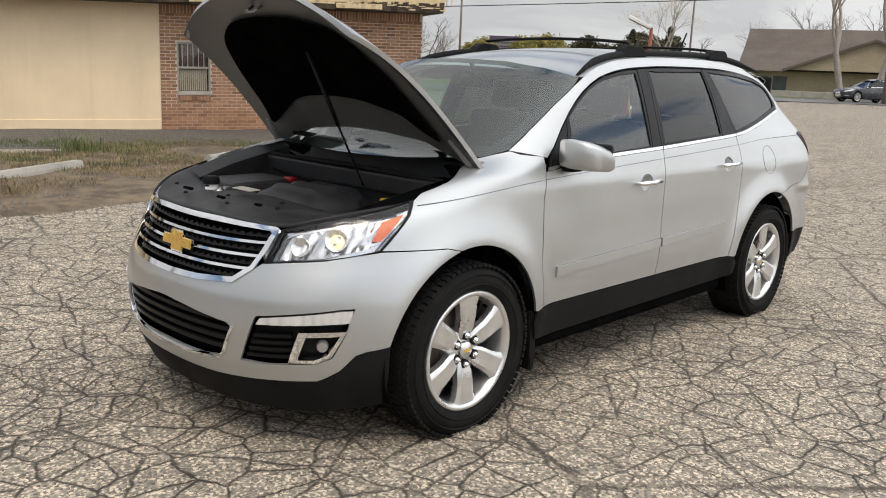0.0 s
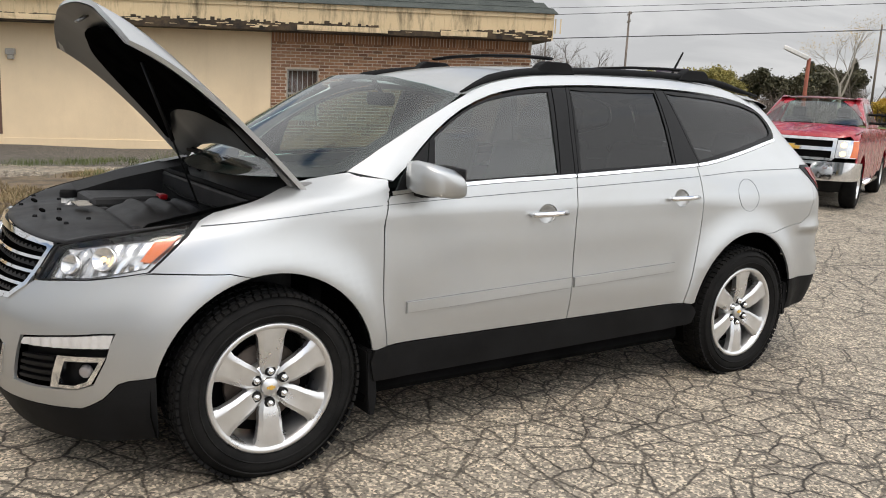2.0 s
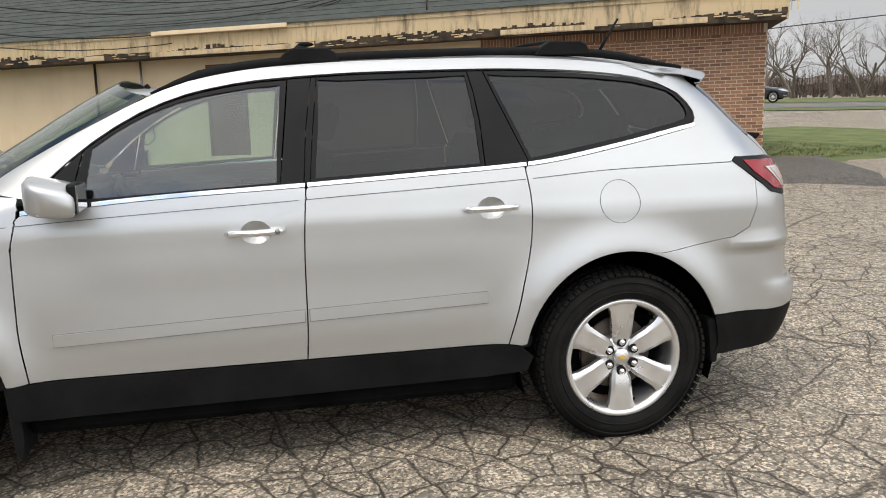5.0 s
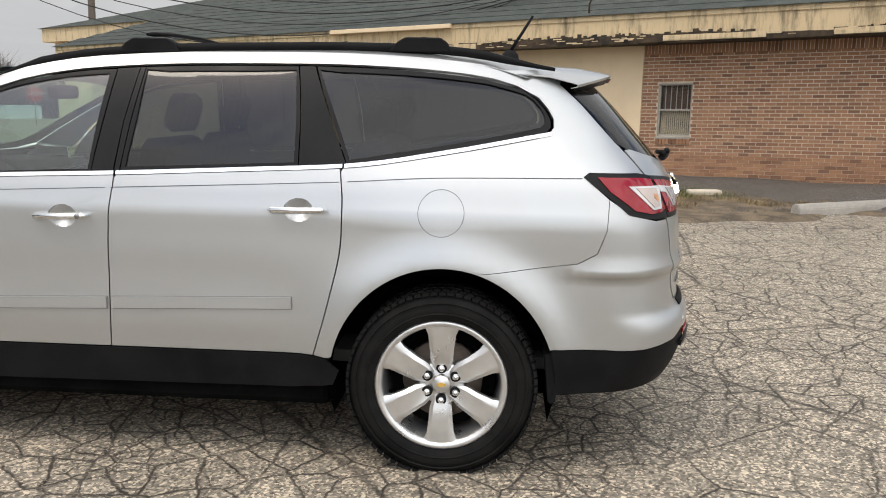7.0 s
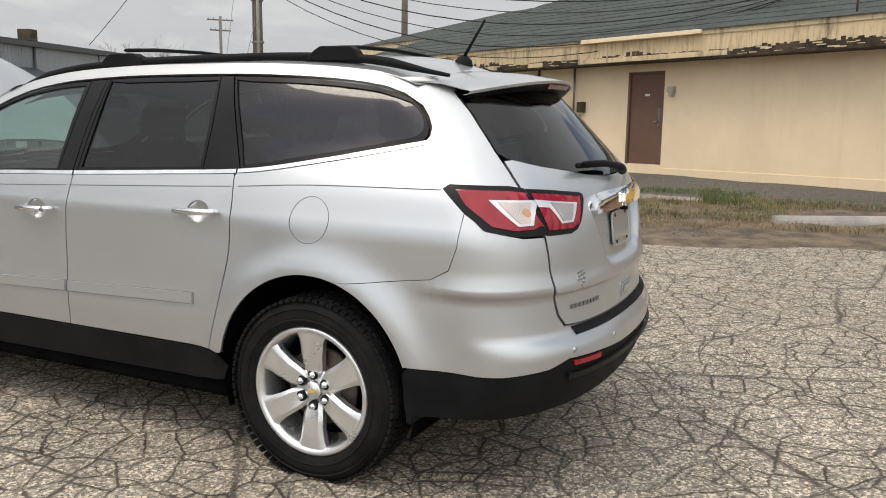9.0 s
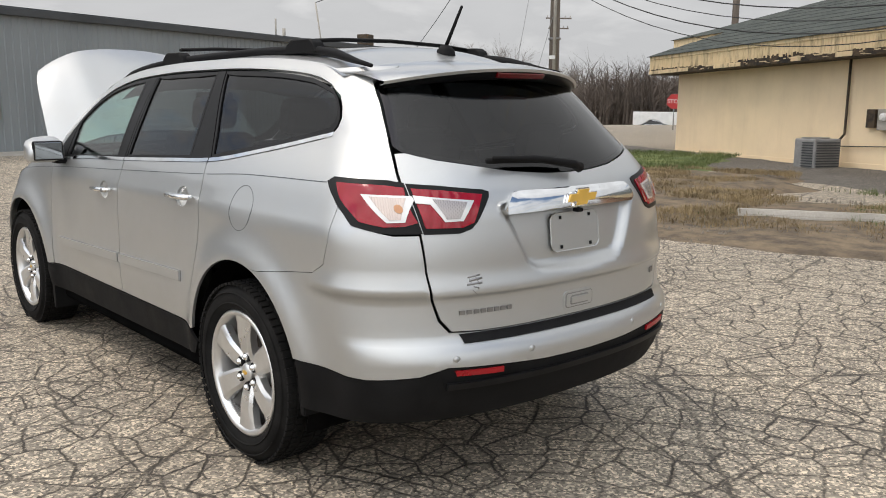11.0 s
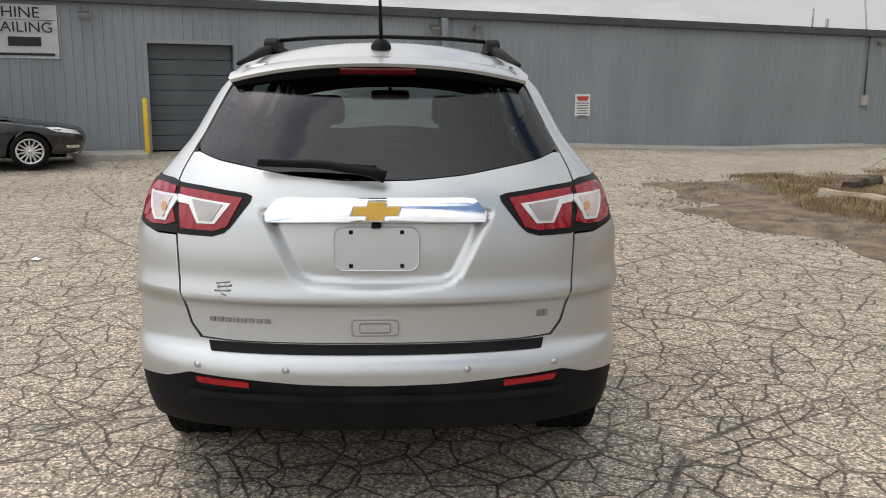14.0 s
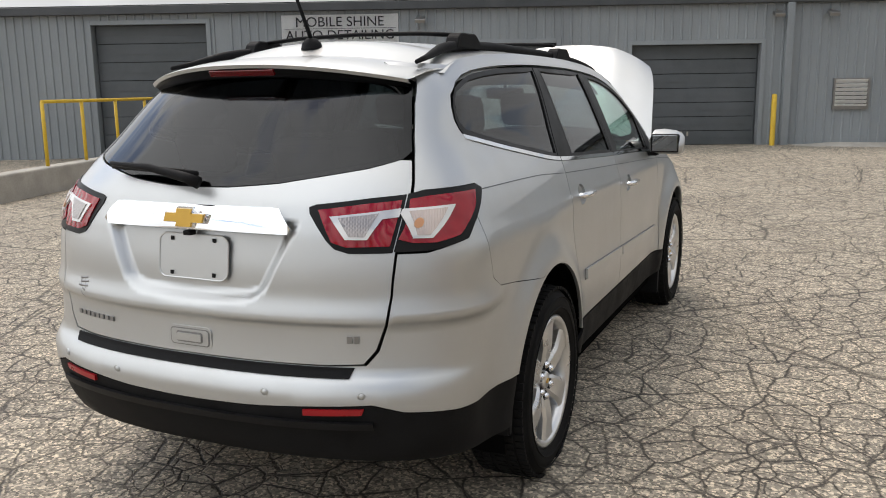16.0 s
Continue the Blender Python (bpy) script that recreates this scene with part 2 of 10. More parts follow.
    halo = math_n(n, l, "MAXIMUM", halo, math_n(n, l, "MULTIPLY", cracks(0.42, 0.0, 0.02), mapr(n, l, patch, 0.35, 0.6, 0.7, 0.05)))
    base = mixc(n, l, math_n(n, l, "MULTIPLY", halo, crack_amount * 0.85), base, (0.1, 0.079, 0.056))
    base = mixc(n, l, math_n(n, l, "MULTIPLY", crack, 0.95), base, (0.018, 0.0145, 0.011))
    l.new(base, b.inputs["Base Color"])
    l.new(mapr(n, l, broad2, 0.3, 0.7, 0.66, 0.9), b.inputs["Roughness"])
    h = math_n(n, l, "SUBTRACT", math_n(n, l, "MULTIPLY", bw.outputs[0], 0.2), crack)
    h = math_n(n, l, "ADD", h, math_n(n, l, "MULTIPLY", grain, 0.15))
    bump_to(n, l, b, h, 0.6, 0.014)
    return m


def brick_material(name):
    m, n, l, b = nodes_of(name)
    info = n.new("ShaderNodeObjectInfo").outputs["Random"]
    geo = n.new("ShaderNodeNewGeometry").outputs["Random Per Island"]
    rnd = math_n(n, l, "FRACT", math_n(n, l, "ADD", info, geo))
    co = n.new("ShaderNodeTexCoord").outputs["Object"]
    gr = noise_node(n, l, co, 60, 4)
    col = ramp(n, l, rnd, [(0.0, (0.2, 0.105, 0.062)), (0.3, (0.34, 0.178, 0.098)), (0.72, (0.43, 0.235, 0.13)), (1.0, (0.28, 0.14, 0.082))])
    col = mixc(n, l, 0.5, col, ramp(n, l, gr, [(0.3, grey(0.55)), (0.7, grey(1.1))]), "MULTIPLY")
    l.new(col, b.inputs["Base Color"])
    b.inputs["Roughness"].default_value = 0.9
    bump_to(n, l, b, gr, 0.3, 0.004)
    return m


def stained_paint(name, tone, streak, amount, scale=(1.0, 1.0, 0.12)):
    """Old wall paint with streaks that run down and scuffed grain."""
    m, n, l, b = nodes_of(name)
    co = n.new("ShaderNodeTexCoord").outputs["Object"]
    st = noise_node(n, l, co, 2.2, 6, 0.7, scale)
    blot = noise_node(n, l, co, 1.1, 5, 0.6)
    gr = noise_node(n, l, co, 70, 3)
    f = math_n(n, l, "MULTIPLY", mapr(n, l, st, 0.5, 0.72, 0, 1), amount)
    col = mixc(n, l, f, ramp(n, l, blot, [(0.3, tuple(x * 0.9 for x in tone)), (0.7, tone)]), streak)
    col = mixc(n, l, 0.18, col, ramp(n, l, gr, [(0.3, grey(0.6)), (0.7, grey(1.0))]), "MULTIPLY")
    l.new(col, b.inputs["Base Color"])
    b.inputs["Roughness"].default_value = 0.75
    bump_to(n, l, b, gr, 0.12, 0.004)
    return m


M = dict(
    asphalt=asphalt_material("weathered_asphalt", (0.335, 0.292, 0.23), 1.0),
    pad=asphalt_material("dark_asphalt", (0.115, 0.105, 0.092), 0.6),
    road=surface("road_asphalt", (0.13, 0.13, 0.13), (0.19, 0.185, 0.18), 0.3, 0.85, fine=40),
    concrete=surface("concrete", (0.33, 0.31, 0.27), (0.46, 0.43, 0.38), 2.0, 0.85, bump=0.3, fine=45),
    dirt=surface("dirt", (0.07, 0.053, 0.035), (0.22, 0.165, 0.105), 3.2, 0.95, bump=0.8, fine=24, dist=0.02),
    grass=surface("lawn", (0.075, 0.115, 0.03), (0.18, 0.2, 0.065), 1.2, 0.95, bump=0.6, fine=30, dist=0.02),
    blade=surface("grass_blades", (0.15, 0.11, 0.058), (0.36, 0.27, 0.14), 1.4, 0.8, bump=0, fine=8),
    green_blade=surface("green_blades", (0.06, 0.095, 0.022), (0.15, 0.17, 0.055), 1.4, 0.8, bump=0, fine=8),
    brick=brick_material("red_brick"),
    mortar=surface("mortar", (0.6, 0.52, 0.41), (0.74, 0.65, 0.53), 3, 0.95, bump=0.3),
    cream=stained_paint("cream_wall_paint", (0.88, 0.70, 0.46), (0.56, 0.42, 0.25), 0.2),
    fascia=stained_paint("stained_fascia_paint", (0.72, 0.57, 0.35), (0.1, 0.075, 0.045), 0.85, (2.6, 2.6, 0.5)),
    rot=surface("rotten_wood", (0.012, 0.01, 0.008), (0.1, 0.07, 0.042), 5, 0.9, bump=0.5),
    shingle=surface("roof_shingle", (0.035, 0.043, 0.038), (0.075, 0.085, 0.074), 2.6, 0.95, bump=0.9, fine=11, dist=0.03),
    brown=surface("brown_door_paint", (0.14, 0.075, 0.05), (0.18, 0.095, 0.065), 2, 0.6, bump=0.1),
    steel=surface("grey_siding", (0.23, 0.252, 0.266), (0.285, 0.31, 0.322), 0.7, 0.55, bump=0.05, stretch=(1, 1, 0.3)),
    steel_dark=surface("dark_trim", (0.045, 0.05, 0.055), (0.07, 0.075, 0.08), 1.5, 0.5, bump=0.05),
    shutter=surface("door_panel", (0.07, 0.08, 0.085), (0.1, 0.11, 0.12), 1.2, 0.55, bump=0.05),
    yellow=surface("yellow_paint", (0.62, 0.4, 0.02), (0.75, 0.5, 0.04), 4, 0.5, bump=0.1),
    white=surface("white_sheet", (0.72, 0.72, 0.7), (0.82, 0.82, 0.8), 2, 0.6, bump=0.03),
    vinyl=surface("white_vinyl", (0.88, 0.88, 0.87), (0.93, 0.93, 0.92), 2, 0.35, bump=0.03),
    ink=plain("black_ink", (0.02, 0.02, 0.025), 0.7),
    red_ink=plain("red_ink", (0.5, 0.05, 0.05), 0.7),
    purple=plain("purple_sign", (0.085, 0.06, 0.1), 0.5),
    silver=paint("silver_paint", (0.515, 0.527, 0.527), 0.8, 0.40, 0.8),
    redpaint=paint("red_paint", (0.33, 0.008, 0.02), 0.15, 0.25, 0.5),
    blackpaint=paint("black_paint", (0.008, 0.0095, 0.013), 0.1, 0.2, 0.5),
    darkpaint=paint("dark_blue_paint", (0.02, 0.025, 0.035), 0.3, 0.25),
    plastic=surface("black_plastic", (0.007, 0.007, 0.0075), (0.013, 0.013, 0.0135), 6, 0.6, bump=0.12, fine=160, spec=0.22),
    satin=surface("satin_black", (0.006, 0.006, 0.0065), (0.011, 0.011, 0.0115), 5, 0.4, bump=0.03, fine=120, spec=0.3),
    rubber=surface("tyre_rubber", (0.008, 0.008, 0.008), (0.018, 0.0175, 0.017), 7, 0.75, bump=0.15, fine=90, spec=0.2),
    bay=surface("engine_bay_plastic", (0.02, 0.02, 0.021), (0.034, 0.034, 0.035), 6, 0.5, bump=0.1, fine=120, spec=0.4),
    liner=surface("underbody_black", (0.004, 0.004, 0.004), (0.007, 0.007, 0.007), 6, 0.95, bump=0.1, spec=0.05),
    felt=surface("hood_insulation", (0.005, 0.005, 0.005), (0.01, 0.01, 0.01), 6, 1.0, bump=0.4, fine=70, spec=0.05),
    alloy=plain("alloy", (0.74, 0.74, 0.735), 0.3, 0.85, 0.3),
    brake=surface("brake_iron", (0.1, 0.08, 0.065), (0.2, 0.16, 0.13), 12, 0.6, metal=0.6),
    chrome=plain("chrome", (0.86, 0.87, 0.88), 0.06, 1.0),
    mirror=plain("mirror_glass", (0.32, 0.34, 0.35), 0.03, 1.0),
    reflector=plain("lamp_reflector", (0.82, 0.82, 0.82), 0.16, 0.9),
    steelgrey=plain("dull_steel", (0.3, 0.3, 0.3), 0.35, 0.9),
    gold=plain("gold_badge", (0.8, 0.5, 0.1), 0.28, 0.35, 0.5),
    red_lens=plain("red_lens", (0.27, 0.003, 0.012), 0.1, 0.0, 0.25),
    white_lens=plain("clear_lens", (0.68, 0.67, 0.66), 0.14, 0.3, 1.0),
    rubble=surface("grey_rubble", (0.13, 0.11, 0.085), (0.27, 0.24, 0.195), 6.0, 0.95, bump=0.5, fine=30),
    orange_bulb=plain("orange_bulb", (0.55, 0.27, 0.13), 0.3, 0.0, 0.4),
    amber_core=plain("faint_amber_lens", (0.56, 0.47, 0.42), 0.15, 0.4, 1.0),
    lens_grey=plain("grey_lens", (0.36, 0.33, 0.32), 0.2, 0.3, 1.0),
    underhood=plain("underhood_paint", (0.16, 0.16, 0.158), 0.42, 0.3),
    amber=plain("amber_lens", (0.72, 0.16, 0.03), 0.2, 0.0, 1.0),
    red_reflector=plain("red_reflector", (0.3, 0.003, 0.008), 0.3, 0.0, 0.2),
    # brake lens red, darkened in its colour for the shade under the spoiler
    red_shaded=plain("shaded_red_lens", (0.11, 0.003, 0.006), 0.15, 0.0, 0.5),
    lamp_on=plain("lit_bulb", (1.0, 0.72, 0.36), 0.3, 0, 0, emit=1.6),
    cloth=plain("grey_seat_cloth", (0.035, 0.035, 0.034), 0.9),
    cabintrim=plain("dark_cabin_trim", (0.05, 0.05, 0.048), 0.8),
    headlining=plain("pale_headlining", (0.2, 0.2, 0.19), 0.9),
    trimgrey=surface("grey_trim", (0.2, 0.2, 0.195), (0.28, 0.275, 0.27), 4, 0.8, bump=0.1),
    glass_clear=glass("windscreen_glass", (0.78, 1.0, 0.92), 0.70, 1.9),
    glass_dark=glass("privacy_glass", (0.92, 0.96, 1.0), 0.13, 1.52),
    window_pane=glass("window_pane", (1, 1, 0.98), 0.9, 1.5),
    lens_clear=glass("lamp_cover", (1, 1, 1), 0.93),
    bark=surface("bark", (0.13, 0.11, 0.095), (0.24, 0.2, 0.17), 8, 0.95, bump=0.4),
    birch=surface("pale_bark", (0.3, 0.27, 0.23), (0.42, 0.38, 0.33), 8, 0.9, bump=0.4),
    leaf_yellow=surface("yellow_leaves", (0.5, 0.33, 0.04), (0.75, 0.5, 0.09), 1.2, 0.8, bump=0, fine=4),
    leaf_olive=surface("olive_leaves", (0.2, 0.19, 0.05), (0.38, 0.32, 0.1), 0.7, 0.8, bump=0, fine=4),
    leaf_dark=surface("conifer_needles", (0.055, 0.058, 0.03), (0.12, 0.11, 0.062), 0.8, 0.85, bump=0, fine=4),
    twig=surface("brush_twigs", (0.085, 0.068, 0.056), (0.16, 0.128, 0.104), 0.5, 0.95, bump=0, fine=3),
    pole=surface("weathered_pole", (0.13, 0.11, 0.09), (0.24, 0.2, 0.17), 3, 0.9, bump=0.4, stretch=(1, 1, 0.08)),
    rust=surface("rusty_pole", (0.2, 0.06, 0.035), (0.32, 0.1, 0.06), 4, 0.8),
    timber=surface("old_timber", (0.22, 0.17, 0.11), (0.42, 0.35, 0.26), 3, 0.9, bump=0.4),
    wire=plain("wire_black", (0.02, 0.02, 0.02), 0.6),
    roofbrown=surface("brown_shingle", (0.1, 0.08, 0.065), (0.14, 0.115, 0.095), 0.5, 0.95, bump=0.2, fine=6),
    tan=surface("tan_siding", (0.38, 0.31, 0.21), (0.46, 0.38, 0.27), 0.4, 0.8, bump=0.1, fine=8),
)


# ---- mesh helpers ----
def part(name, bm, material, parent=None, label="", smooth=False):
    """Links a bmesh as one mesh object, under a thing or a part where parent is given."""
    me = bpy.data.meshes.new(name)
    bm.to_mesh(me)
    bm.free()
    if smooth:
        me.shade_smooth()
    me.materials.append(M[material] if isinstance(material, str) else material)
    ob = new(name, me)
    ob.parent = parent
    return tagged(ob, label)


def thing(name, label, category, group="", kind="", m=None):
    ob = new(name)
    ob.empty_display_size = 0.1
    if m is not None:
        ob.matrix_basis = m
    return tagged(ob, label, category, group, kind)


def box(bm, lo, hi, bevel=0.0, m=None):
    """An axis-aligned box from corner lo to corner hi, added to bm."""
    x0, y0, z0 = lo
    x1, y1, z1 = hi
    t = bmesh.new() if (bevel or m is not None) else bm
    v = [t.verts.new(p) for p in ((x0, y0, z0), (x1, y0, z0), (x1, y1, z0), (x0, y1, z0), (x0, y0, z1), (x1, y0, z1), (x1, y1, z1), (x0, y1, z1))]
    for f in ((3, 2, 1, 0), (4, 5, 6, 7), (0, 1, 5, 4), (1, 2, 6, 5), (2, 3, 7, 6), (3, 0, 4, 7)):
        t.faces.new([v[i] for i in f])
    if t is bm:
        return bm
    if bevel:
        bmesh.ops.bevel(t, geom=t.edges[:], offset=bevel, segments=2, affect="EDGES", profile=0.5)
    if m is not None:
        t.transform(m)
    join(bm, t)
    return bm


def join(bm, other):
    """Copies other's faces into bm and frees other."""
    other.verts.index_update()
    vs = [bm.verts.new(v.co) for v in other.verts]
    for f in other.faces:
        bm.faces.new([vs[v.index] for v in f.verts])
    other.free()
    return bm


def boxed(lo, hi, bevel=0.0, m=None):
    return box(bmesh.new(), lo, hi, bevel, m)


def tube(bm, pts, radii, sides=8, cap=True):
    """A round tube along pts."""
    pts = [Vector(p) for p in pts]
    if isinstance(radii, (int, float)):
        radii = [radii] * len(pts)
    rings, up = [], None
    for i, p in enumerate(pts):
        d = (pts[min(i + 1, len(pts) - 1)] - pts[max(i - 1, 0)]).normalized()
        a = up if up is not None and abs(up.dot(d)) < 0.9 else (Vector((0, 0, 1)) if abs(d.z) < 0.9 else Vector((1, 0, 0)))
        s = d.cross(a).normalized()
        up = s.cross(d).normalized()
        rings.append([bm.verts.new(p + (s * math.cos(k * math.tau / sides) + up * math.sin(k * math.tau / sides)) * radii[i]) for k in range(sides)])
    for r0, r1 in zip(rings, rings[1:]):
        for k in range(sides):
            bm.faces.new((r0[k], r0[(k + 1) % sides], r1[(k + 1) % sides], r1[k]))
    if cap and sides > 2:
        bm.faces.new(rings[0][::-1]); bm.faces.new(rings[-1])
    return bm


def lathe(bm, profile, axis="y", n=48, center=(0, 0, 0)):
    """Turns a profile of (radius, along) round an axis."""
    rings = []
    for r, h in profile:
        ring = []
        for k in range(n):
            a = k * math.tau / n
            c, s = r * math.cos(a), r * math.sin(a)
            p = {"y": (c, h, s), "z": (c, s, h), "x": (h, c, s)}[axis]
            ring.append(bm.verts.new(Vector(p) + Vector(center)))
        rings.append(ring)
    for r0, r1 in zip(rings, rings[1:]):
        for k in range(n):
            bm.faces.new((r0[k], r0[(k + 1) % n], r1[(k + 1) % n], r1[k]))
    return bm


def prism(bm, outline, frame_m, depth):
    """An outline of (a, b) in the plane of frame_m, pushed depth along its third axis."""
    lo = [bm.verts.new(frame_m @ Vector((a, b, 0))) for a, b in outline]
    hi = [bm.verts.new(frame_m @ Vector((a, b, depth))) for a, b in outline]
    bm.faces.new(lo[::-1]); bm.faces.new(hi)
    k = len(outline)
    for i in range(k):
        bm.faces.new((lo[i], lo[(i + 1) % k], hi[(i + 1) % k], hi[i]))
    return bm


def fixed(bm):
    bmesh.ops.recalc_face_normals(bm, faces=bm.faces[:])
    return bm


def spline(knots):
    """A smooth curve through (a, b) knots that does not overshoot."""
    xs, ys = [k[0] for k in knots], [k[1] for k in knots]
    d = [(ys[i + 1] - ys[i]) / (xs[i + 1] - xs[i]) for i in range(len(xs) - 1)]
    s = [d[0]] + [0 if d[i - 1] * d[i] <= 0 else 2 * d[i - 1] * d[i] / (d[i - 1] + d[i]) for i in range(1, len(d))] + [d[-1]]

    def f(x):
        if x <= xs[0]:
            return ys[0] + s[0] * (x - xs[0])
        if x >= xs[-1]:
            return ys[-1] + s[-1] * (x - xs[-1])
        i = max(k for k in range(len(xs) - 1) if xs[k] <= x)
        h = xs[i + 1] - xs[i]
        t = (x - xs[i]) / h
        return ((1 + 2 * t) * (1 - t) ** 2 * ys[i] + t * (1 - t) ** 2 * h * s[i] + t * t * (3 - 2 * t) * ys[i + 1] + t * t * (t - 1) * h * s[i + 1])
    return f


def step(a, b, x):
    t = min(max((x - a) / (b - a), 0), 1)
    return t * t * (3 - 2 * t)


# ---- the ground ----
def ground_z(x, y):
    """Height of the lot: level round the car, rising a little to the buildings."""
    z = 0.24 * step(-5, -13, x) * step(10, 2, y) - 0.25 * step(-14, -30, x) * step(8, 20, y) - 2.7 * step(-22, -66, x) * step(25, 85, y)
    z += 0.006 * noise.noise((x * 0.5, y * 0.5, 0)) * step(3.5, 6, math.hypot(x - 1.5, y)) * 3
    return z + 0.5 * step(24, 52, 0.572 * x + 0.82 * y) * step(-5, 15, x)


def grid_lines(a, b, near_a, near_b, fine, n_far):
    far = [near_a - (near_a - a) * (k / n_far) ** 2.5 for k in range(n_far, 0, -1)]
    mid = list(np.linspace(near_a, near_b, int((near_b - near_a) / fine) + 1))
    return far + [float(v) for v in mid] + [near_b + (b - near_b) * (k / n_far) ** 2.5 for k in range(1, n_far + 1)]


gx, gy = grid_lines(-900, 900, -30, 30, 0.6, 12), grid_lines(-900, 900, -16, 34, 0.6, 12)
bm = bmesh.new()
vs = [[bm.verts.new((x, y, ground_z(x, y))) for y in gy] for x in gx]
for i in range(len(gx) - 1):
    for j in range(len(gy) - 1):
        bm.faces.new((vs[i][j], vs[i + 1][j], vs[i + 1][j + 1], vs[i][j + 1]))
tagged(part("ground", bm, "asphalt", smooth=True), "old grey-brown asphalt lot netted with cracks", "ground", kind="structure")


def sheet(name, material, label, category, u0, u1, v0, v1, org, ax, ay, rise, du=0.3, rag=0.25, lift=0.012):
    """A patch of ground between two lines with ragged edges, laid over the lot. rise(t): height across it."""
    nu, nv = max(int((u1 - u0) / du), 2), max(int((v1 - v0) / du), 2)
    b = bmesh.new()
    rows = []
    for i in range(nu + 1):
        row = []
        for j in range(nv + 1):
            u, t = u0 + (u1 - u0) * i / nu, j / nv
            s = i / nu
            v = v0 + (v1 - v0) * t
            edge = max(0, 1 - t * 4) + max(0, t * 4 - 3)
            v += rag * edge * noise.noise((u * 0.8, t * 3, 7.3)) * 2
            u += rag * (max(0, 1 - s * 10) + max(0, s * 10 - 9)) * noise.noise((v * 0.8, 3.1, s)) * 2
            x, y = org[0] + ax[0] * u + ay[0] * v, org[1] + ax[1] * u + ay[1] * v
            ends = min(1, min(s, 1 - s) * nu / 2)
            row.append(b.verts.new((x, y, ground_z(x, y) + lift * (1 if 0 < t < 1 and 0 < s < 1 else -1) + rise(t, x, y) * ends)))
        rows.append(row)
    for i in range(nu):
        for j in range(nv):
            b.faces.new((rows[i][j], rows[i + 1][j], rows[i + 1][j + 1], rows[i][j + 1]))
    fixed(b)
    return tagged(part(name, b, material, smooth=True), label, category, kind="structure")


def rough_rise(h):
    return lambda t, x, y: (h * math.sin(math.pi * min(max(t, 0), 1)) ** 0.6 + 0.05 * noise.noise((x * 1.7, y * 1.7, 2)) * min(1, 5 * t * (1 - t))) if 0 < t < 1 else 0


# weedy strip between the lot and the brick building
STRIP = ((-3.0, 3.75), (0.943, 0.333), (-0.333, 0.943))
sheet("verge", "dirt", "bare dirt strip with dead grass and weeds", "dirt strip", -1.5, 13.2, 0.25, 5.2, *STRIP, rough_rise(0.06), 0.28, 0.35)
sheet("dirt_bank", "dirt", "rough dirt bank with rubble and dry weeds", "dirt bank", -3.7, 4.8, 1.3, 9.5, *STRIP, rough_rise(0.14), 0.35, 0.5)
sheet("lawn", "grass", "patchy green lawn beside the road", "lawn", 13.8, 30, 1.6, 12, *STRIP, rough_rise(0.05), 0.5, 0.3)
sheet("lawn", "grass", "green grass round the utility pole", "lawn", -3.4, 2.6, 8.6, 15.2, *STRIP, rough_rise(0.1), 0.5, 0.5)

# ---- brick and cream building ----
WO, WU = Vector((5.99, 13.14, 0)), Vector((0.8975, -0.4410, 0))
WN = Vector((-0.4410, -0.8975, 0))     # out of the wall, towards the lot
WALL_M = Matrix(((WU.x, WN.x, 0, WO.x), (WU.y, WN.y, 0, WO.y), (0.022, 0, 1, 0), (0, 0, 0, 1)))   # along, out, up; the lot falls away under it
FOOT, EAVE = 0.05, 2.72
pad = sheet("pavement", "pad", "dark worn asphalt walk along the building", "pavement", -20, 7.5, 0.05, 3.1,
            (WO.x, WO.y), (WU.x, WU.y), (WN.x, WN.y), lambda t, x, y: max(0.0, 0.17 + 0.012 * ((x - WO.x) * WU.x + (y - WO.y) * WU.y)) * (1 - t) ** 0.7 if t < 1 else 0, 0.4, 0.3)


def wallbox(b, a0, o0, z0, a1, o1, z1, bevel=0.0):
    return box(b, (a0, o0, z0), (a1, o1, z1), bevel)


def in_wall(name, b, material, parent=None, label="", smooth=False):
    b.transform(WALL_M)
    fixed(b)
    return part(name, b, material, parent, label, smooth)


WIN = (0.33, 0.99, 0.9, 1.92)           # window opening: along from, to, height from, to
DOOR = (-6.33, -5.39, 0.43, 2.46)
house = thing("brick_building", "low cream and brick building with a stained fascia", "building")
b = bmesh.new()
wallbox(b, 0, -0.3, FOOT - 0.3, WIN[0], 0, EAVE); wallbox(b, WIN[1], -0.3, FOOT - 0.3, 5.60, 0, EAVE)
wallbox(b, WIN[0], -0.3, FOOT - 0.3, WIN[1], 0, WIN[2]); wallbox(b, WIN[0], -0.3, WIN[3], WIN[1], 0, EAVE)
brick_wall = in_wall("brick_wall", b, "mortar", house, "red brick wall with pale mortar joints")
b = bmesh.new()
wallbox(b, 5.32, -9, FOOT - 0.3, 5.597, -0.302, EAVE)
in_wall("end_wall", b, "brick", house, "red brick end wall")
b = bmesh.new()
wallbox(b, -16.6, -0.3, FOOT - 0.3, DOOR[0] - 0.03, 0.03, EAVE); wallbox(b, DOOR[1] + 0.03, -0.3, FOOT - 0.3, -0.003, 0.03, EAVE)
wallbox(b, DOOR[0] - 0.03, -0.3, DOOR[3] + 0.03, DOOR[1] + 0.03, 0.03, EAVE); wallbox(b, DOOR[0] - 0.03, -0.3, FOOT - 0.3, DOOR[1] + 0.03, 0.03, DOOR[2])
cream_wall = in_wall("cream_wall", b, "cream", house, "cream-painted block wall with damp stains")
b = bmesh.new()
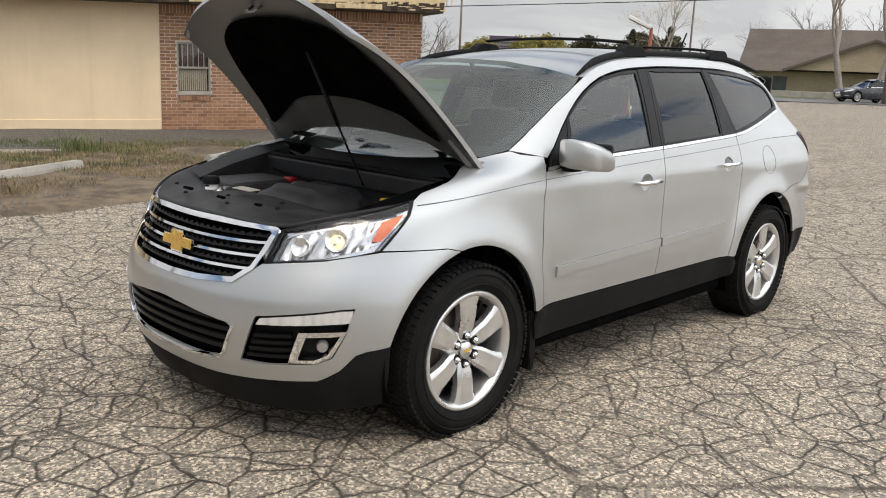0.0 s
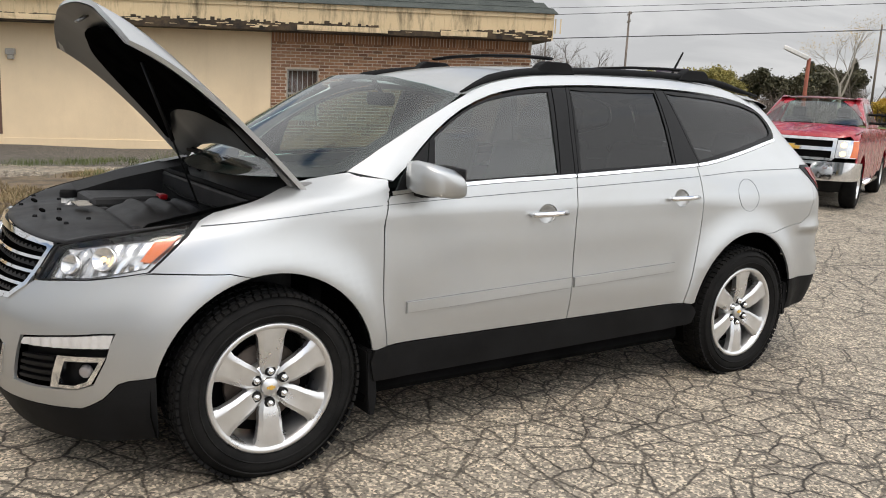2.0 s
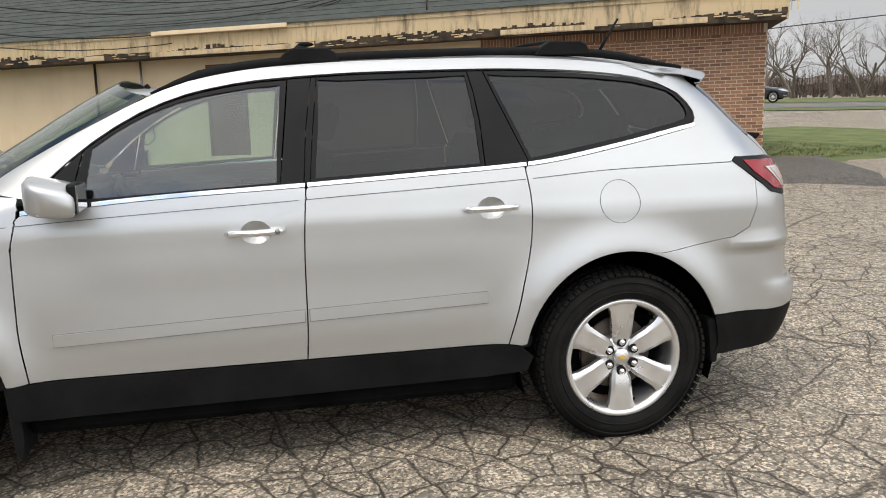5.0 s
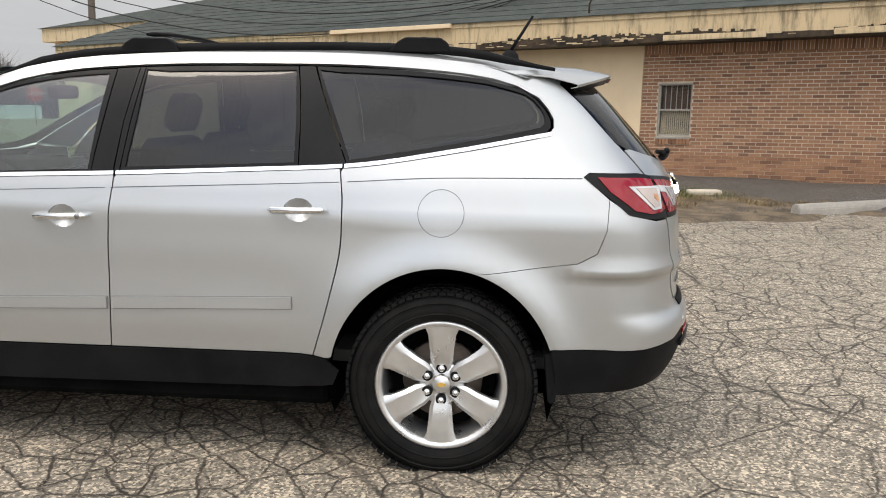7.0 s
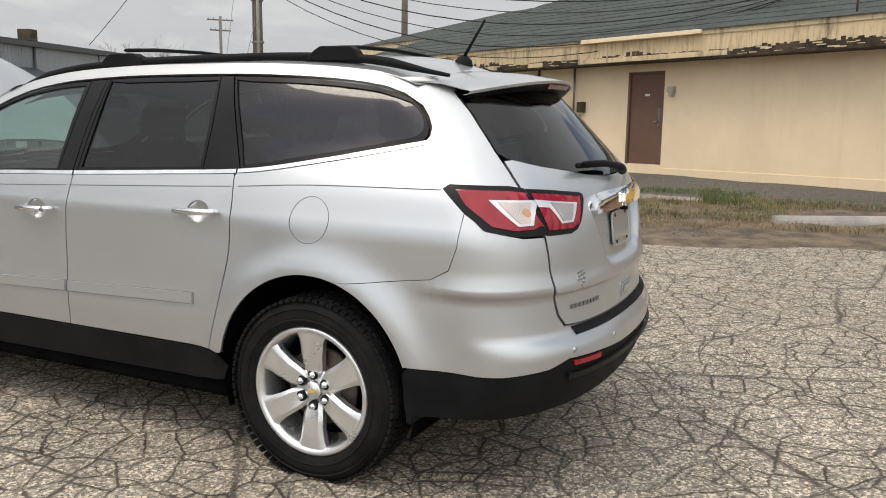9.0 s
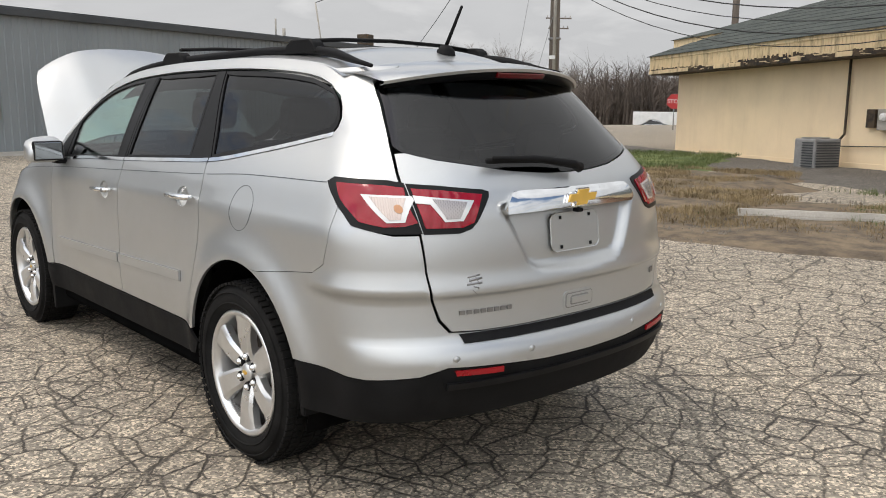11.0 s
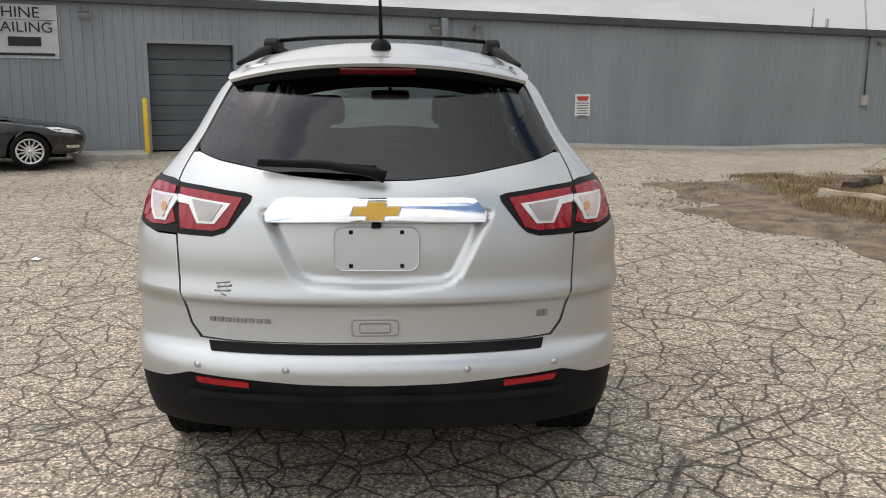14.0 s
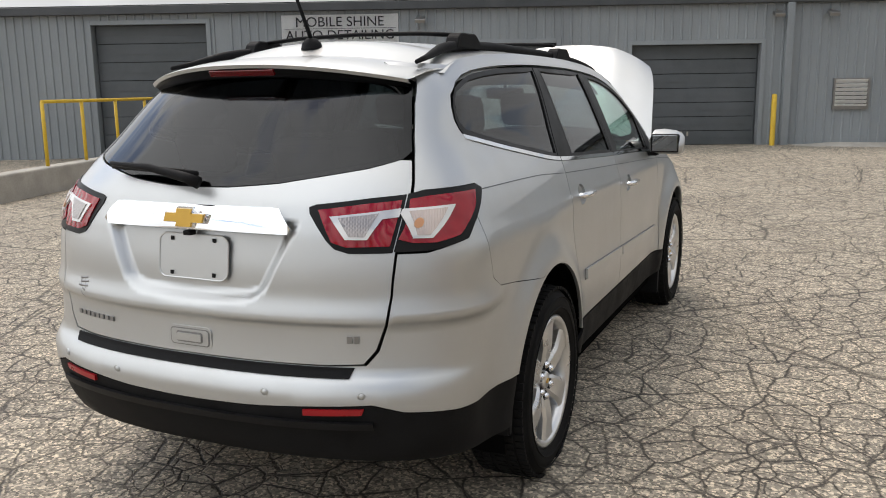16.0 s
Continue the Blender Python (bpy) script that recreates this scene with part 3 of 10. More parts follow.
wallbox(b, -16.6, -10, FOOT - 0.3, -15.95, -0.303, EAVE)
in_wall("side_wall", b, "cream", house, "cream-painted side wall")
b = bmesh.new()
wallbox(b, -16.19, -10, FOOT - 0.3, 5.31, -9.7, EAVE)
in_wall("rear_wall", b, "cream", house)
# low plinth line on the cream wall
b = bmesh.new()
wallbox(b, -16.6, 0.031, FOOT - 0.1, DOOR[0] - 0.03, 0.05, 0.36, 0.006); wallbox(b, DOOR[1] + 0.03, 0.031, FOOT - 0.1, -0.01, 0.05, 0.36, 0.006)
in_wall("plinth", b, "cream", house, "flaking cream plinth")
# soffit and fascia
FO = 0.62                               # overhang
b = bmesh.new()
wallbox(b, -17.3, -10.6, EAVE - 0.06, 5.85, FO - 0.02, EAVE - 0.03)
in_wall("soffit", b, "rot", house, "dark rotten soffit boards")
rng = random.Random(5)
b = bmesh.new()
wallbox(b, -17.3, FO - 0.02, EAVE - 0.04, 5.85, FO + 0.02, EAVE + 0.5)
wallbox(b, 5.85, -10.6, EAVE - 0.04, 5.89, FO + 0.02, EAVE + 0.5)
wallbox(b, -17.34, -10.6, EAVE - 0.04, -17.3, FO + 0.02, EAVE + 0.5)
fascia = in_wall("fascia", b, "fascia", house, "peeling cream fascia with black stains")
b = bmesh.new()
for k in range(0, 208):                 # battens of the fascia sheet
    a = -17.2 + k * 0.1122
    wallbox(b, a, FO + 0.021, EAVE + 0.1, a + 0.022 + 0.012 * rng.random(), FO + 0.032, EAVE + 0.40)
tagged(in_wall("fascia_batten", b, "fascia", fascia), kind="stuff")
b = bmesh.new()
wallbox(b, -17.3, FO + 0.021, EAVE + 0.40, 5.85, FO + 0.05, EAVE + 0.50, 0.006)
in_wall("fascia_cap", b, "fascia", fascia)
b = bmesh.new()
a = -17.3
while a < 5.75:                          # broken lower trim, dark where the paint has gone
    w = 0.12 + 0.5 * rng.random()
    d = 0.02 + 0.05 * rng.random()
    wallbox(b, a, FO + 0.022, EAVE - 0.05 - 0.02 * rng.random(), min(a + w, 5.85), FO + 0.03 + d * 0.4, EAVE + 0.02 + d)
    a += w + 0.002
in_wall("rotten_trim", b, "rot", fascia, "rotten black-stained lower trim")
b = bmesh.new()
a = -17.3
while a < 5.75:
    w = 0.3 + 0.9 * rng.random()
    if rng.random() < 0.4:
        b = bmesh.new()
        wallbox(b, a, FO + 0.035, EAVE - 0.035, min(a + w, 5.85), FO + 0.068, EAVE + 0.07, 0.004)
        in_wall("lower_trim", b, "fascia", fascia, "cracked cream lower trim")
    a += w
b = bmesh.new()                         # dark crumbled edge of the fascia, with gaps and hanging splinters
c = bmesh.new()
a = -17.2
while a < 5.8:
    k = noise.noise((a * 0.55, 3.7, 0)) + 0.25 * rng.random()
    w = 0.03 + 0.09 * rng.random()
    if k > 0.02:
        h = 0.02 + min(0.11, 0.22 * k) * rng.random()
        wallbox(b, a, FO + 0.0325, EAVE + 0.005 + 0.05 * rng.random(), a + w, FO + 0.04 + 0.004 * rng.random(), EAVE + 0.06 + h)
    if rng.random() < 0.35:
        z = EAVE - 0.03 + 0.10 * rng.random()
        wallbox(c, a, FO + 0.07, z, min(a + w * 2.2, 5.84), FO + 0.076, z + 0.008 + 0.02 * rng.random())
    a += w * 0.9
tagged(in_wall("rot_patch", b, "rot", fascia), kind="stuff")
tagged(in_wall("paint_flake", c, "fascia", fascia), kind="stuff")
# shingle roof: pitched slope over the long side, with a raised strip of gutter
RZ, RP = EAVE + 0.5, 0.36
for k in range(14):                     # courses, each a thin wedge
    b = bmesh.new()
    o0, o1 = FO + 0.1 - k * 0.42, FO + 0.1 - (k + 1) * 0.42 - 0.02
    z0, z1 = RZ + k * 0.42 * RP, RZ + (k + 1) * 0.42 * RP
    a0, a1 = -17.4 + max(0, k - 0.5) * 0.30, 5.95 - max(0, k - 0.5) * 0.22
    v = [b.verts.new(p) for p in ((a0, o0, z0 - 0.006), (a1, o0, z0 - 0.006), (a1, o0, z0 + 0.006), (a0, o0, z0 + 0.006), (a0, o1, z1), (a1, o1, z1))]
    b.faces.new((v[0], v[1], v[2], v[3])); b.faces.new((v[3], v[2], v[5], v[4])); b.faces.new((v[0], v[3], v[4])); b.faces.new((v[1], v[5], v[2]))
    in_wall("roof_course", b, "shingle", house, "dark grey-green shingle course")
b = bmesh.new()
top = RZ + 14 * 0.42 * RP
for (p, q, r, s) in (((-17.4, FO + 0.1, RZ), (-13.6, -5.3, top), (-13.6, -5.6, top), (-17.4, -10.7, RZ)), ((5.95, FO + 0.1, RZ), (5.95, -10.7, RZ), (2.9, -5.6, top), (2.9, -5.3, top)),
                     ((-17.4, -10.7, RZ), (-13.6, -5.6, top), (2.9, -5.6, top), (5.95, -10.7, RZ)), ((-13.6, -5.3, top), (2.9, -5.3, top), (2.9, -5.6, top), (-13.6, -5.6, top))):
    b.faces.new([b.verts.new(v) for v in (p, q, r, s)])
in_wall("hip_slope", b, "shingle", house)
b = bmesh.new()
wallbox(b, -27.4, -12.0, 4.18, -9, -6.0, 4.72)
in_wall("rear_fascia", b, "fascia", house, "cream fascia of the rear wing")
b = bmesh.new()
v = [b.verts.new(p) for p in ((-27.6, -5.9, 4.72), (-8.9, -5.9, 4.72), (-8.9, -12.1, 4.72), (-27.6, -12.1, 4.72), (-19.5, -8.2, 5.72), (-8.9, -8.2, 5.72))]
for f in ((0, 1, 5, 4), (2, 3, 4, 5), (3, 0, 4), (1, 2, 5), (3, 2, 1, 0)):
    b.faces.new([v[i] for i in f])
in_wall("rear_roof", b, "shingle", house)
b = bmesh.new()
wallbox(b, -27.0, -11.8, -0.3, -17.6, -6.3, 4.18)
in_wall("rear_wall", b, "cream", house, "cream wall of the rear wing")
b = bmesh.new()
wallbox(b, -7.2, FO + 0.07, EAVE + 0.41, -4.0, FO + 0.17, EAVE + 0.5, 0.01)
in_wall("gutter", b, "cream", house, "short length of cream gutter")
for a, o, h in ((-4.2, -1.8, 0.35), (-3.4, -1.2, 0.3), (-2.3, -3.6, 0.4)):
    b = bmesh.new()
    zz = RZ + (FO - o) * RP
    tube(b, [(a, o, zz - 0.1), (a, o, zz + h)], 0.05, 10)
    lathe(b, [(0.05, zz + h - 0.02), (0.08, zz + h), (0.08, zz + h + 0.1), (0.0, zz + h + 0.12)], "z", 10, (a, o, 0))
    tagged(in_wall("vent_pipe", b, "white", smooth=True), "short white vent pipe on the shingle roof", "vent pipe", "roof vents")
# service mast with weatherhead, bent wires come in here
b = bmesh.new()
tube(b, [(-7.99, 0.09, 1.5), (-7.99, 0.09, 2.7)], 0.025, 8)
tagged(in_wall("service_pipe", b, "steelgrey", smooth=True), "grey service conduit running up the cream wall", "conduit")
b = bmesh.new()
tube(b, [(-1.0, FO - 0.1, EAVE + 0.45), (-1.0, FO - 0.1, EAVE + 0.75), (-0.85, FO, EAVE + 0.95)], 0.02, 6)
tagged(in_wall("wire_mast", b, "rot", smooth=True), "thin dark wire mast leaning at the eave", "mast")

# window
win = thing("window_1", "aluminium sash window with bars behind, in brick", "window", kind="structure")
b = bmesh.new()
a0, a1, z0, z1 = WIN
for lo, hi in (((a0, -0.12, z0), (a0 + 0.035, -0.04, z1)), ((a1 - 0.035, -0.12, z0), (a1, -0.04, z1)), ((a0, -0.12, z1 - 0.035), (a1, -0.04, z1)), ((a0, -0.12, z0), (a1, -0.04, z0 + 0.035)),
               ((a0, -0.11, (z0 + z1) / 2 - 0.02), (a1, -0.03, (z0 + z1) / 2 + 0.02))):
    box(b, lo, hi, 0.004)
in_wall("window_frame", b, "concrete", win, "dull aluminium frame")
b = bmesh.new()
wallbox(b, a0 - 0.02, -0.03, z0 - 0.05, a1 + 0.02, 0.035, z0 - 0.004, 0.005)
in_wall("window_sill", b, "concrete", win)
for k in range(5):
    b = bmesh.new()
    tube(b, [(a0 + 0.11 + k * 0.108, -0.14, (z0 + z1) / 2), (a0 + 0.11 + k * 0.108, -0.14, z1 - 0.03)], 0.009, 6)
    in_wall("bar", b, "white", win)
for za, zb, mt in ((z0, (z0 + z1) / 2, "window_pane"), ((z0 + z1) / 2, z1, "window_pane")):
    b = bmesh.new()
    wallbox(b, a0 + 0.036, -0.085, za + 0.03, a1 - 0.036, -0.08, zb - 0.03)
    in_wall("pane", b, mt, win)
for k in range(14):                     # slatted blind behind the lower pane
    b = bmesh.new()
    wallbox(b, a0 + 0.045 + k * 0.04, -0.125, z0 + 0.04, a0 + 0.075 + k * 0.04, -0.115, (z0 + z1) / 2 - 0.02)
    in_wall("blind_slat", b, "mortar", win)
b = bmesh.new()
wallbox(b, a0, -0.6, z0, a1, -0.55, z1)
in_wall("room_backing", b, "liner", win)
b = bmesh.new()
wallbox(b, a0 + 0.04, -0.175, (z0 + z1) / 2, a1 - 0.04, -0.17, z1 - 0.03)
in_wall("curtain", b, "brown", win, "dim brown curtain behind the bars")

# door
door = thing("door_1", "brown flush steel door, closed, in the cream wall", "door", kind="structure")
a0, a1, z0, z1 = DOOR
b = bmesh.new()
wallbox(b, a0 + 0.03, -0.06, z0 + 0.01, a1 - 0.03, -0.01, z1 - 0.02, 0.004)
in_wall("door_leaf", b, "brown", door)
b = bmesh.new()
for lo, hi in (((a0 - 0.03, -0.1, z0), (a0 + 0.028, 0.045, z1 + 0.03)), ((a1 - 0.028, -0.1, z0), (a1 + 0.03, 0.045, z1 + 0.03)), ((a0 + 0.03, -0.1, z1 - 0.018), (a1 - 0.03, 0.045, z1 + 0.03))):
    box(b, lo, hi, 0.004)
in_wall("door_frame", b, "brown", door)
b = bmesh.new()
tube(b, [(a1 - 0.1, -0.01, z0 + 0.95), (a1 - 0.1, 0.05, z0 + 0.95), (a1 - 0.2, 0.05, z0 + 0.95)], 0.012, 8)
wallbox(b, a1 - 0.13, -0.01, z0 + 0.85, a1 - 0.07, 0.0, z0 + 1.25, 0.003)
in_wall("door_handle", b, "steelgrey", door, "dark lever handle and plate")
b = bmesh.new()
wallbox(b, a0 + 0.42, -0.009, z0 + 1.52, a0 + 0.55, -0.003, z0 + 1.57)
in_wall("notice", b, "white", door, "small pale notice plate")
b = bmesh.new()
wallbox(b, DOOR[1] + 0.17, 0.03, 2.02, DOOR[1] + 0.34, 0.14, 2.14, 0.01); wallbox(b, DOOR[1] + 0.2, 0.05, 1.93, DOOR[1] + 0.32, 0.12, 2.02, 0.01)
tagged(in_wall("wall_light", b, "concrete"), "small weathered wall light beside the brown door", "wall light")

# air conditioner and meter
ac = thing("air_conditioner", "grey outdoor air conditioning unit on a slab", "air conditioner")
b = bmesh.new(); wallbox(b, -9.75, 0.35, 0.1, -8.78, 1.2, 0.17, 0.01); in_wall("slab", b, "concrete", ac)
b = bmesh.new(); wallbox(b, -9.580, 0.42, 0.17, -8.900, 1.12, 0.9, 0.03); in_wall("case", b, "trimgrey", ac, "grey painted steel case")
b = bmesh.new(); lathe(b, [(0.3, 0.9), (0.3, 0.925), (0.05, 0.935), (0, 0.935)], "z", 24, (-9.320, 0.77, 0)); in_wall("fan_guard", b, "steelgrey", ac)
for k in range(11):
    b = bmesh.new(); wallbox(b, -8.890, 0.47, 0.22 + k * 0.058, -8.870, 1.07, 0.245 + k * 0.058); in_wall("louvre", b, "steel_dark", ac)
    b = bmesh.new(); wallbox(b, -9.300, 1.125, 0.22 + k * 0.058, -8.940, 1.14, 0.245 + k * 0.058); in_wall("louvre", b, "steel_dark", ac)
mb = thing("electric_meter", "grey electric meter boxes on the cream wall", "electric meter")
for lo, hi, mt in (((-8.190, 0.035, 1.1), (-7.790, 0.16, 1.55), "concrete"), ((-8.540, 0.035, 1.15), (-8.290, 0.14, 1.55), "rot"), ((-7.840, 0.035, 1.6), (-7.640, 0.15, 1.85), "rot")):
    b = bmesh.new(); box(b, lo, hi, 0.01); in_wall("meter_box", b, mt, mb)
b = bmesh.new(); lathe(b, [(0.09, 0.16), (0.09, 0.22), (0.05, 0.25), (0, 0.25)], "y", 16, (-7.990, 0, 1.38)); in_wall("meter_dial", b, "white", mb)
b = bmesh.new(); tube(b, [(-7.790, 0.1, 1.1), (-7.740, 0.1, 0.9), (-7.940, 0.08, 0.75), (-9.340, 0.08, 0.72)], 0.012, 6); in_wall("cable", b, "wire", mb)
b = bmesh.new(); tube(b, [(-9.200, 0.1, EAVE - 0.05), (-9.200, 0.1, 1.0), (-9.200, 0.4, 0.7)], 0.03, 8)
tagged(in_wall("refrigerant_pipe", b, "rot", smooth=True), "dark pipe down the cream wall to the unit", "pipe")

# ---- grey steel building ----
GO, GU = Vector((-10.15, -9.35, 0)), Vector((-0.366, 0.9306, 0))
GN = Vector((0.9306, 0.366, 0))
GREY_M = Matrix(((GU.x, GN.x, 0, GO.x), (GU.y, GN.y, 0, GO.y), (0, 0, 1, 0), (0, 0, 0, 1)))


def in_grey(name, b, material, parent=None, label="", smooth=False):
    b.transform(GREY_M)
    fixed(b)
    return part(name, b, material, parent, label, smooth)


G0, G1, GTOP = -9.0, 45.3, 3.5
BAYS = [(-4.38, -1.74, 0.2, 3.08), (4.3, 6.1, 0.26, 2.53), (7.76, 10.57, 0.24, 2.45)]   # roller doors
SIDE = (-1.34, -0.53, 0.2, 2.27)
ENTR = (26.9, 28.0, -0.2, 1.92)
shed = thing("steel_building", "long low grey steel-clad warehouse with roller doors", "building")


def wall_run(a0, a1, ribs, z0=-0.6, z1=GTOP - 0.12, pitch=0.2):
    """A length of wall between openings, with or without raised ribs."""
    b = bmesh.new()
    line = [(a0, -0.25), (a1, -0.25), (a1, 0.0)]
    k = math.floor(a1 / pitch) * pitch
    while ribs and k > a0 + 0.005:
        if k + 0.065 < a1:
            d = 0.022 if pitch <= 0.2 else 0.005
            line += [(k + 0.06, 0), (k + 0.045, d), (k + 0.015, d), (k, 0)]
        k -= pitch
    return prism(b, line + [(a0, 0.0)], Matrix.Translation((0, 0, z0)), z1 - z0)


cuts = sorted([(o[0], o[1], o[2], o[3]) for o in BAYS + [SIDE, ENTR]])
a = G0
for o in cuts:
    in_grey("wall_sheet", wall_run(a, o[0], True, pitch=0.2 if a < 11.5 else 0.3), "steel", shed)
    in_grey("wall_sheet", wall_run(o[0], o[1], True, o[3]), "steel", shed)
    a = o[1]
in_grey("wall_sheet", wall_run(a, G1, True, pitch=0.45), "steel", shed)
b = bmesh.new(); wallbox(b, G0, -14, -0.6, G0 + 0.25, -0.26, GTOP - 0.12); in_grey("end_wall", b, "steel", shed)
b = bmesh.new(); wallbox(b, G1 - 0.25, -14, -0.6, G1, -0.26, GTOP - 0.12); in_grey("end_wall", b, "steel", shed)
b = bmesh.new(); wallbox(b, G0 + 0.3, -14, -0.6, G1 - 0.3, -13.75, GTOP - 0.12); in_grey("back_wall", b, "steel", shed)
b = bmesh.new()
v = [b.verts.new(p) for p in ((G0 - 0.1, 0.12, GTOP), (G1 + 0.1, 0.12, GTOP), (G1 + 0.1, -7, GTOP + 0.35), (G0 - 0.1, -7, GTOP + 0.35), (G1 + 0.1, -14.1, GTOP), (G0 - 0.1, -14.1, GTOP))]
b.faces.new(v[:4]); b.faces.new((v[3], v[2], v[4], v[5]))
in_grey("roof", b, "steel", shed, "shallow grey metal roof")
b = bmesh.new()
wallbox(b, G0 - 0.1, 0.01, GTOP - 0.2, G1 + 0.1, 0.15, GTOP - 0.02, 0.015)
in_grey("eave_gutter", b, "steel_dark", shed, "dark eave gutter")
b = bmesh.new()
wallbox(b, 11.05, 0.005, 0.1, 11.22, 0.16, GTOP - 0.2, 0.02)
in_grey("pilaster", b, "steel", shed, "grey boxed pilaster")
for a in (28.3, 25.6, 33.0):
    b = bmesh.new(); tube(b, [(a, 0.06, -0.3 if a == 28.3 else 1.5), (a, 0.06, GTOP - 0.2)], 0.05 if a == 28.3 else 0.025, 8)
    in_grey("downpipe", b, "steel_dark", shed, smooth=True)
    if a != 28.3:
        b = bmesh.new(); wallbox(b, a - 0.12, 0.005, 1.2, a + 0.12, 0.12, 1.5, 0.01)
        in_grey("junction_box", b, "concrete", shed, "pale junction box")


def roller_door(name, o, label):
    """A roller door set back in its opening, of flat panels with dark joints."""
    a0, a1, z0, z1 = o
    d = thing(name, label, "garage door", kind="structure")
    n, h = 7, (z1 - z0) / 7
    for k in range(n):
        b = bmesh.new()
        wallbox(b, a0 + 0.02, -0.2, z0 + k * h + 0.006, a1 - 0.02, -0.16, z0 + (k + 1) * h - 0.006, 0.006)
        wallbox(b, a0 + 0.02, -0.165, z0 + k * h + h * 0.42, a1 - 0.02, -0.152, z0 + k * h + h * 0.5)
        in_grey("panel", b, "shutter", d)
    b = bmesh.new()
    for lo, hi in (((a0 - 0.1, 0.001, z0 - 0.3), (a0 - 0.001, 0.035, z1 + 0.1)), ((a1 + 0.001, 0.001, z0 - 0.3), (a1 + 0.1, 0.035, z1 + 0.1)), ((a0, 0.001, z1 + 0.001), (a1, 0.035, z1 + 0.1))):
        box(b, lo, hi, 0.004)
    in_grey("door_frame", b, "steel", d)
    b = bmesh.new()
    wallbox(b, a0 + 0.02, -0.24, z0 - 0.3, a1 - 0.02, -0.205, z1)
    in_grey("door_backing", b, "liner", d)
    b = bmesh.new()
    wallbox(b, a0 + 1.05, -0.158, z0 + 0.2, a0 + 1.2, -0.15, z0 + 0.3); wallbox(b, a0 + 1.3, -0.158, z0 + 0.2, a0 + 1.34, -0.15, z0 + 0.3)
    in_grey("worn_lettering", b, "concrete", d)


for i, o in enumerate(BAYS):
    roller_door(f"door_{i + 2}", o, "closed dark grey roller door in the steel wall")
d = thing("door_5", "plain grey steel side door, closed", "door", kind="structure")
b = bmesh.new(); wallbox(b, SIDE[0] + 0.03, -0.1, 0.1, SIDE[1] - 0.03, -0.04, SIDE[3] - 0.03, 0.005); in_grey("door_leaf", b, "steel", d)
b = bmesh.new()
for lo, hi in (((SIDE[0], -0.12, 0.1), (SIDE[0] + 0.028, 0.02, SIDE[3])), ((SIDE[1] - 0.028, -0.12, 0.1), (SIDE[1], 0.02, SIDE[3])), ((SIDE[0] + 0.03, -0.12, SIDE[3] - 0.028), (SIDE[1] - 0.03, 0.02, SIDE[3]))):
    box(b, lo, hi)
in_grey("door_frame", b, "steel_dark", d)
b = bmesh.new(); tube(b, [(SIDE[1] - 0.12, -0.04, 1.15), (SIDE[1] - 0.12, 0.03, 1.15), (SIDE[1] - 0.22, 0.03, 1.15)], 0.012, 6); in_grey("door_handle", b, "steelgrey", d)
d = thing("door_6", "glazed white entrance door with posters, closed", "door", kind="structure")
b = bmesh.new(); wallbox(b, ENTR[0] + 0.05, -0.15, -0.2, ENTR[0] + 0.85, -0.1, ENTR[3] - 0.05, 0.01); in_grey("door_leaf", b, "white", d)
b = bmesh.new(); wallbox(b, ENTR[0] + 0.17, -0.098, 0.15, ENTR[0] + 0.73, -0.09, ENTR[3] - 0.2); in_grey("pane", b, "glass_dark", d)
for z, h in ((0.25, 0.35), (0.75, 0.3), (1.2, 0.42)):
    b = bmesh.new(); wallbox(b, ENTR[0] + 0.28, -0.089, z, ENTR[0] + 0.6, -0.085, z + h); in_grey("poster", b, "concrete", d)
b = bmesh.new(); wallbox(b, ENTR[0] + 0.87, -0.15, -0.2, ENTR[1] - 0.02, -0.1, ENTR[3] - 0.05); in_grey("side_panel", b, "steel", d)
b = bmesh.new(); wallbox(b, ENTR[0], -0.25, -0.6, ENTR[1], -0.16, ENTR[3]); in_grey("door_backing", b, "liner", d)
aw = thing("door_awning", "grey metal awning over the entrance door", "awning")
b = bmesh.new()
v = [b.verts.new(p) for p in ((26.7, 0.02, 2.6), (28.5, 0.02, 2.6), (28.5, 1.0, 2.12), (26.7, 1.0, 2.12), (26.7, 0.02, 2.05), (28.5, 0.02, 2.05), (28.5, 1.0, 2.02), (26.7, 1.0, 2.02))]
for f in ((0, 1, 2, 3), (4, 7, 6, 5), (0, 3, 7, 4), (1, 5, 6, 2), (3, 2, 6, 7)):
    b.faces.new([v[i] for i in f])
in_grey("awning_cover", b, "steel_dark", aw)
# wall louvre, warning sign, flood lamps, roof pieces
lv = thing("wall_vent", "grey louvred wall vent in the steel wall", "vent")
b = bmesh.new()
for lo, hi in (((12.17, 0.002, 1.0), (12.21, 0.06, 1.68)), ((12.9, 0.002, 1.0), (12.94, 0.06, 1.68)), ((12.21, 0.002, 1.64), (12.9, 0.06, 1.68)), ((12.21, 0.002, 1.0), (12.9, 0.06, 1.07))):
    box(b, lo, hi)
in_grey("vent_frame", b, "steelgrey", lv)
for k in range(7):
    b = bmesh.new()
    box(b, (12.21, -0.004, -0.045), (12.9, 0.004, 0.045), 0, Matrix.Translation((0, 0.045, 1.07 + k * 0.09)) @ Matrix.Rotation(radians(-38), 4, "X"))
    in_grey("slat", b, "white", lv)
b = bmesh.new(); wallbox(b, 12.21, 0.003, 1.05, 12.9, 0.01, 1.64); in_grey("vent_backing", b, "liner", lv)
sg = thing("warning_sign", "white tow-away notice with red lettering on grey wall", "sign")
b = bmesh.new(); wallbox(b, 14.96, 0.025, 0.93, 15.43, 0.035, 1.51, 0.003); in_grey("sign_board", b, "white", sg)
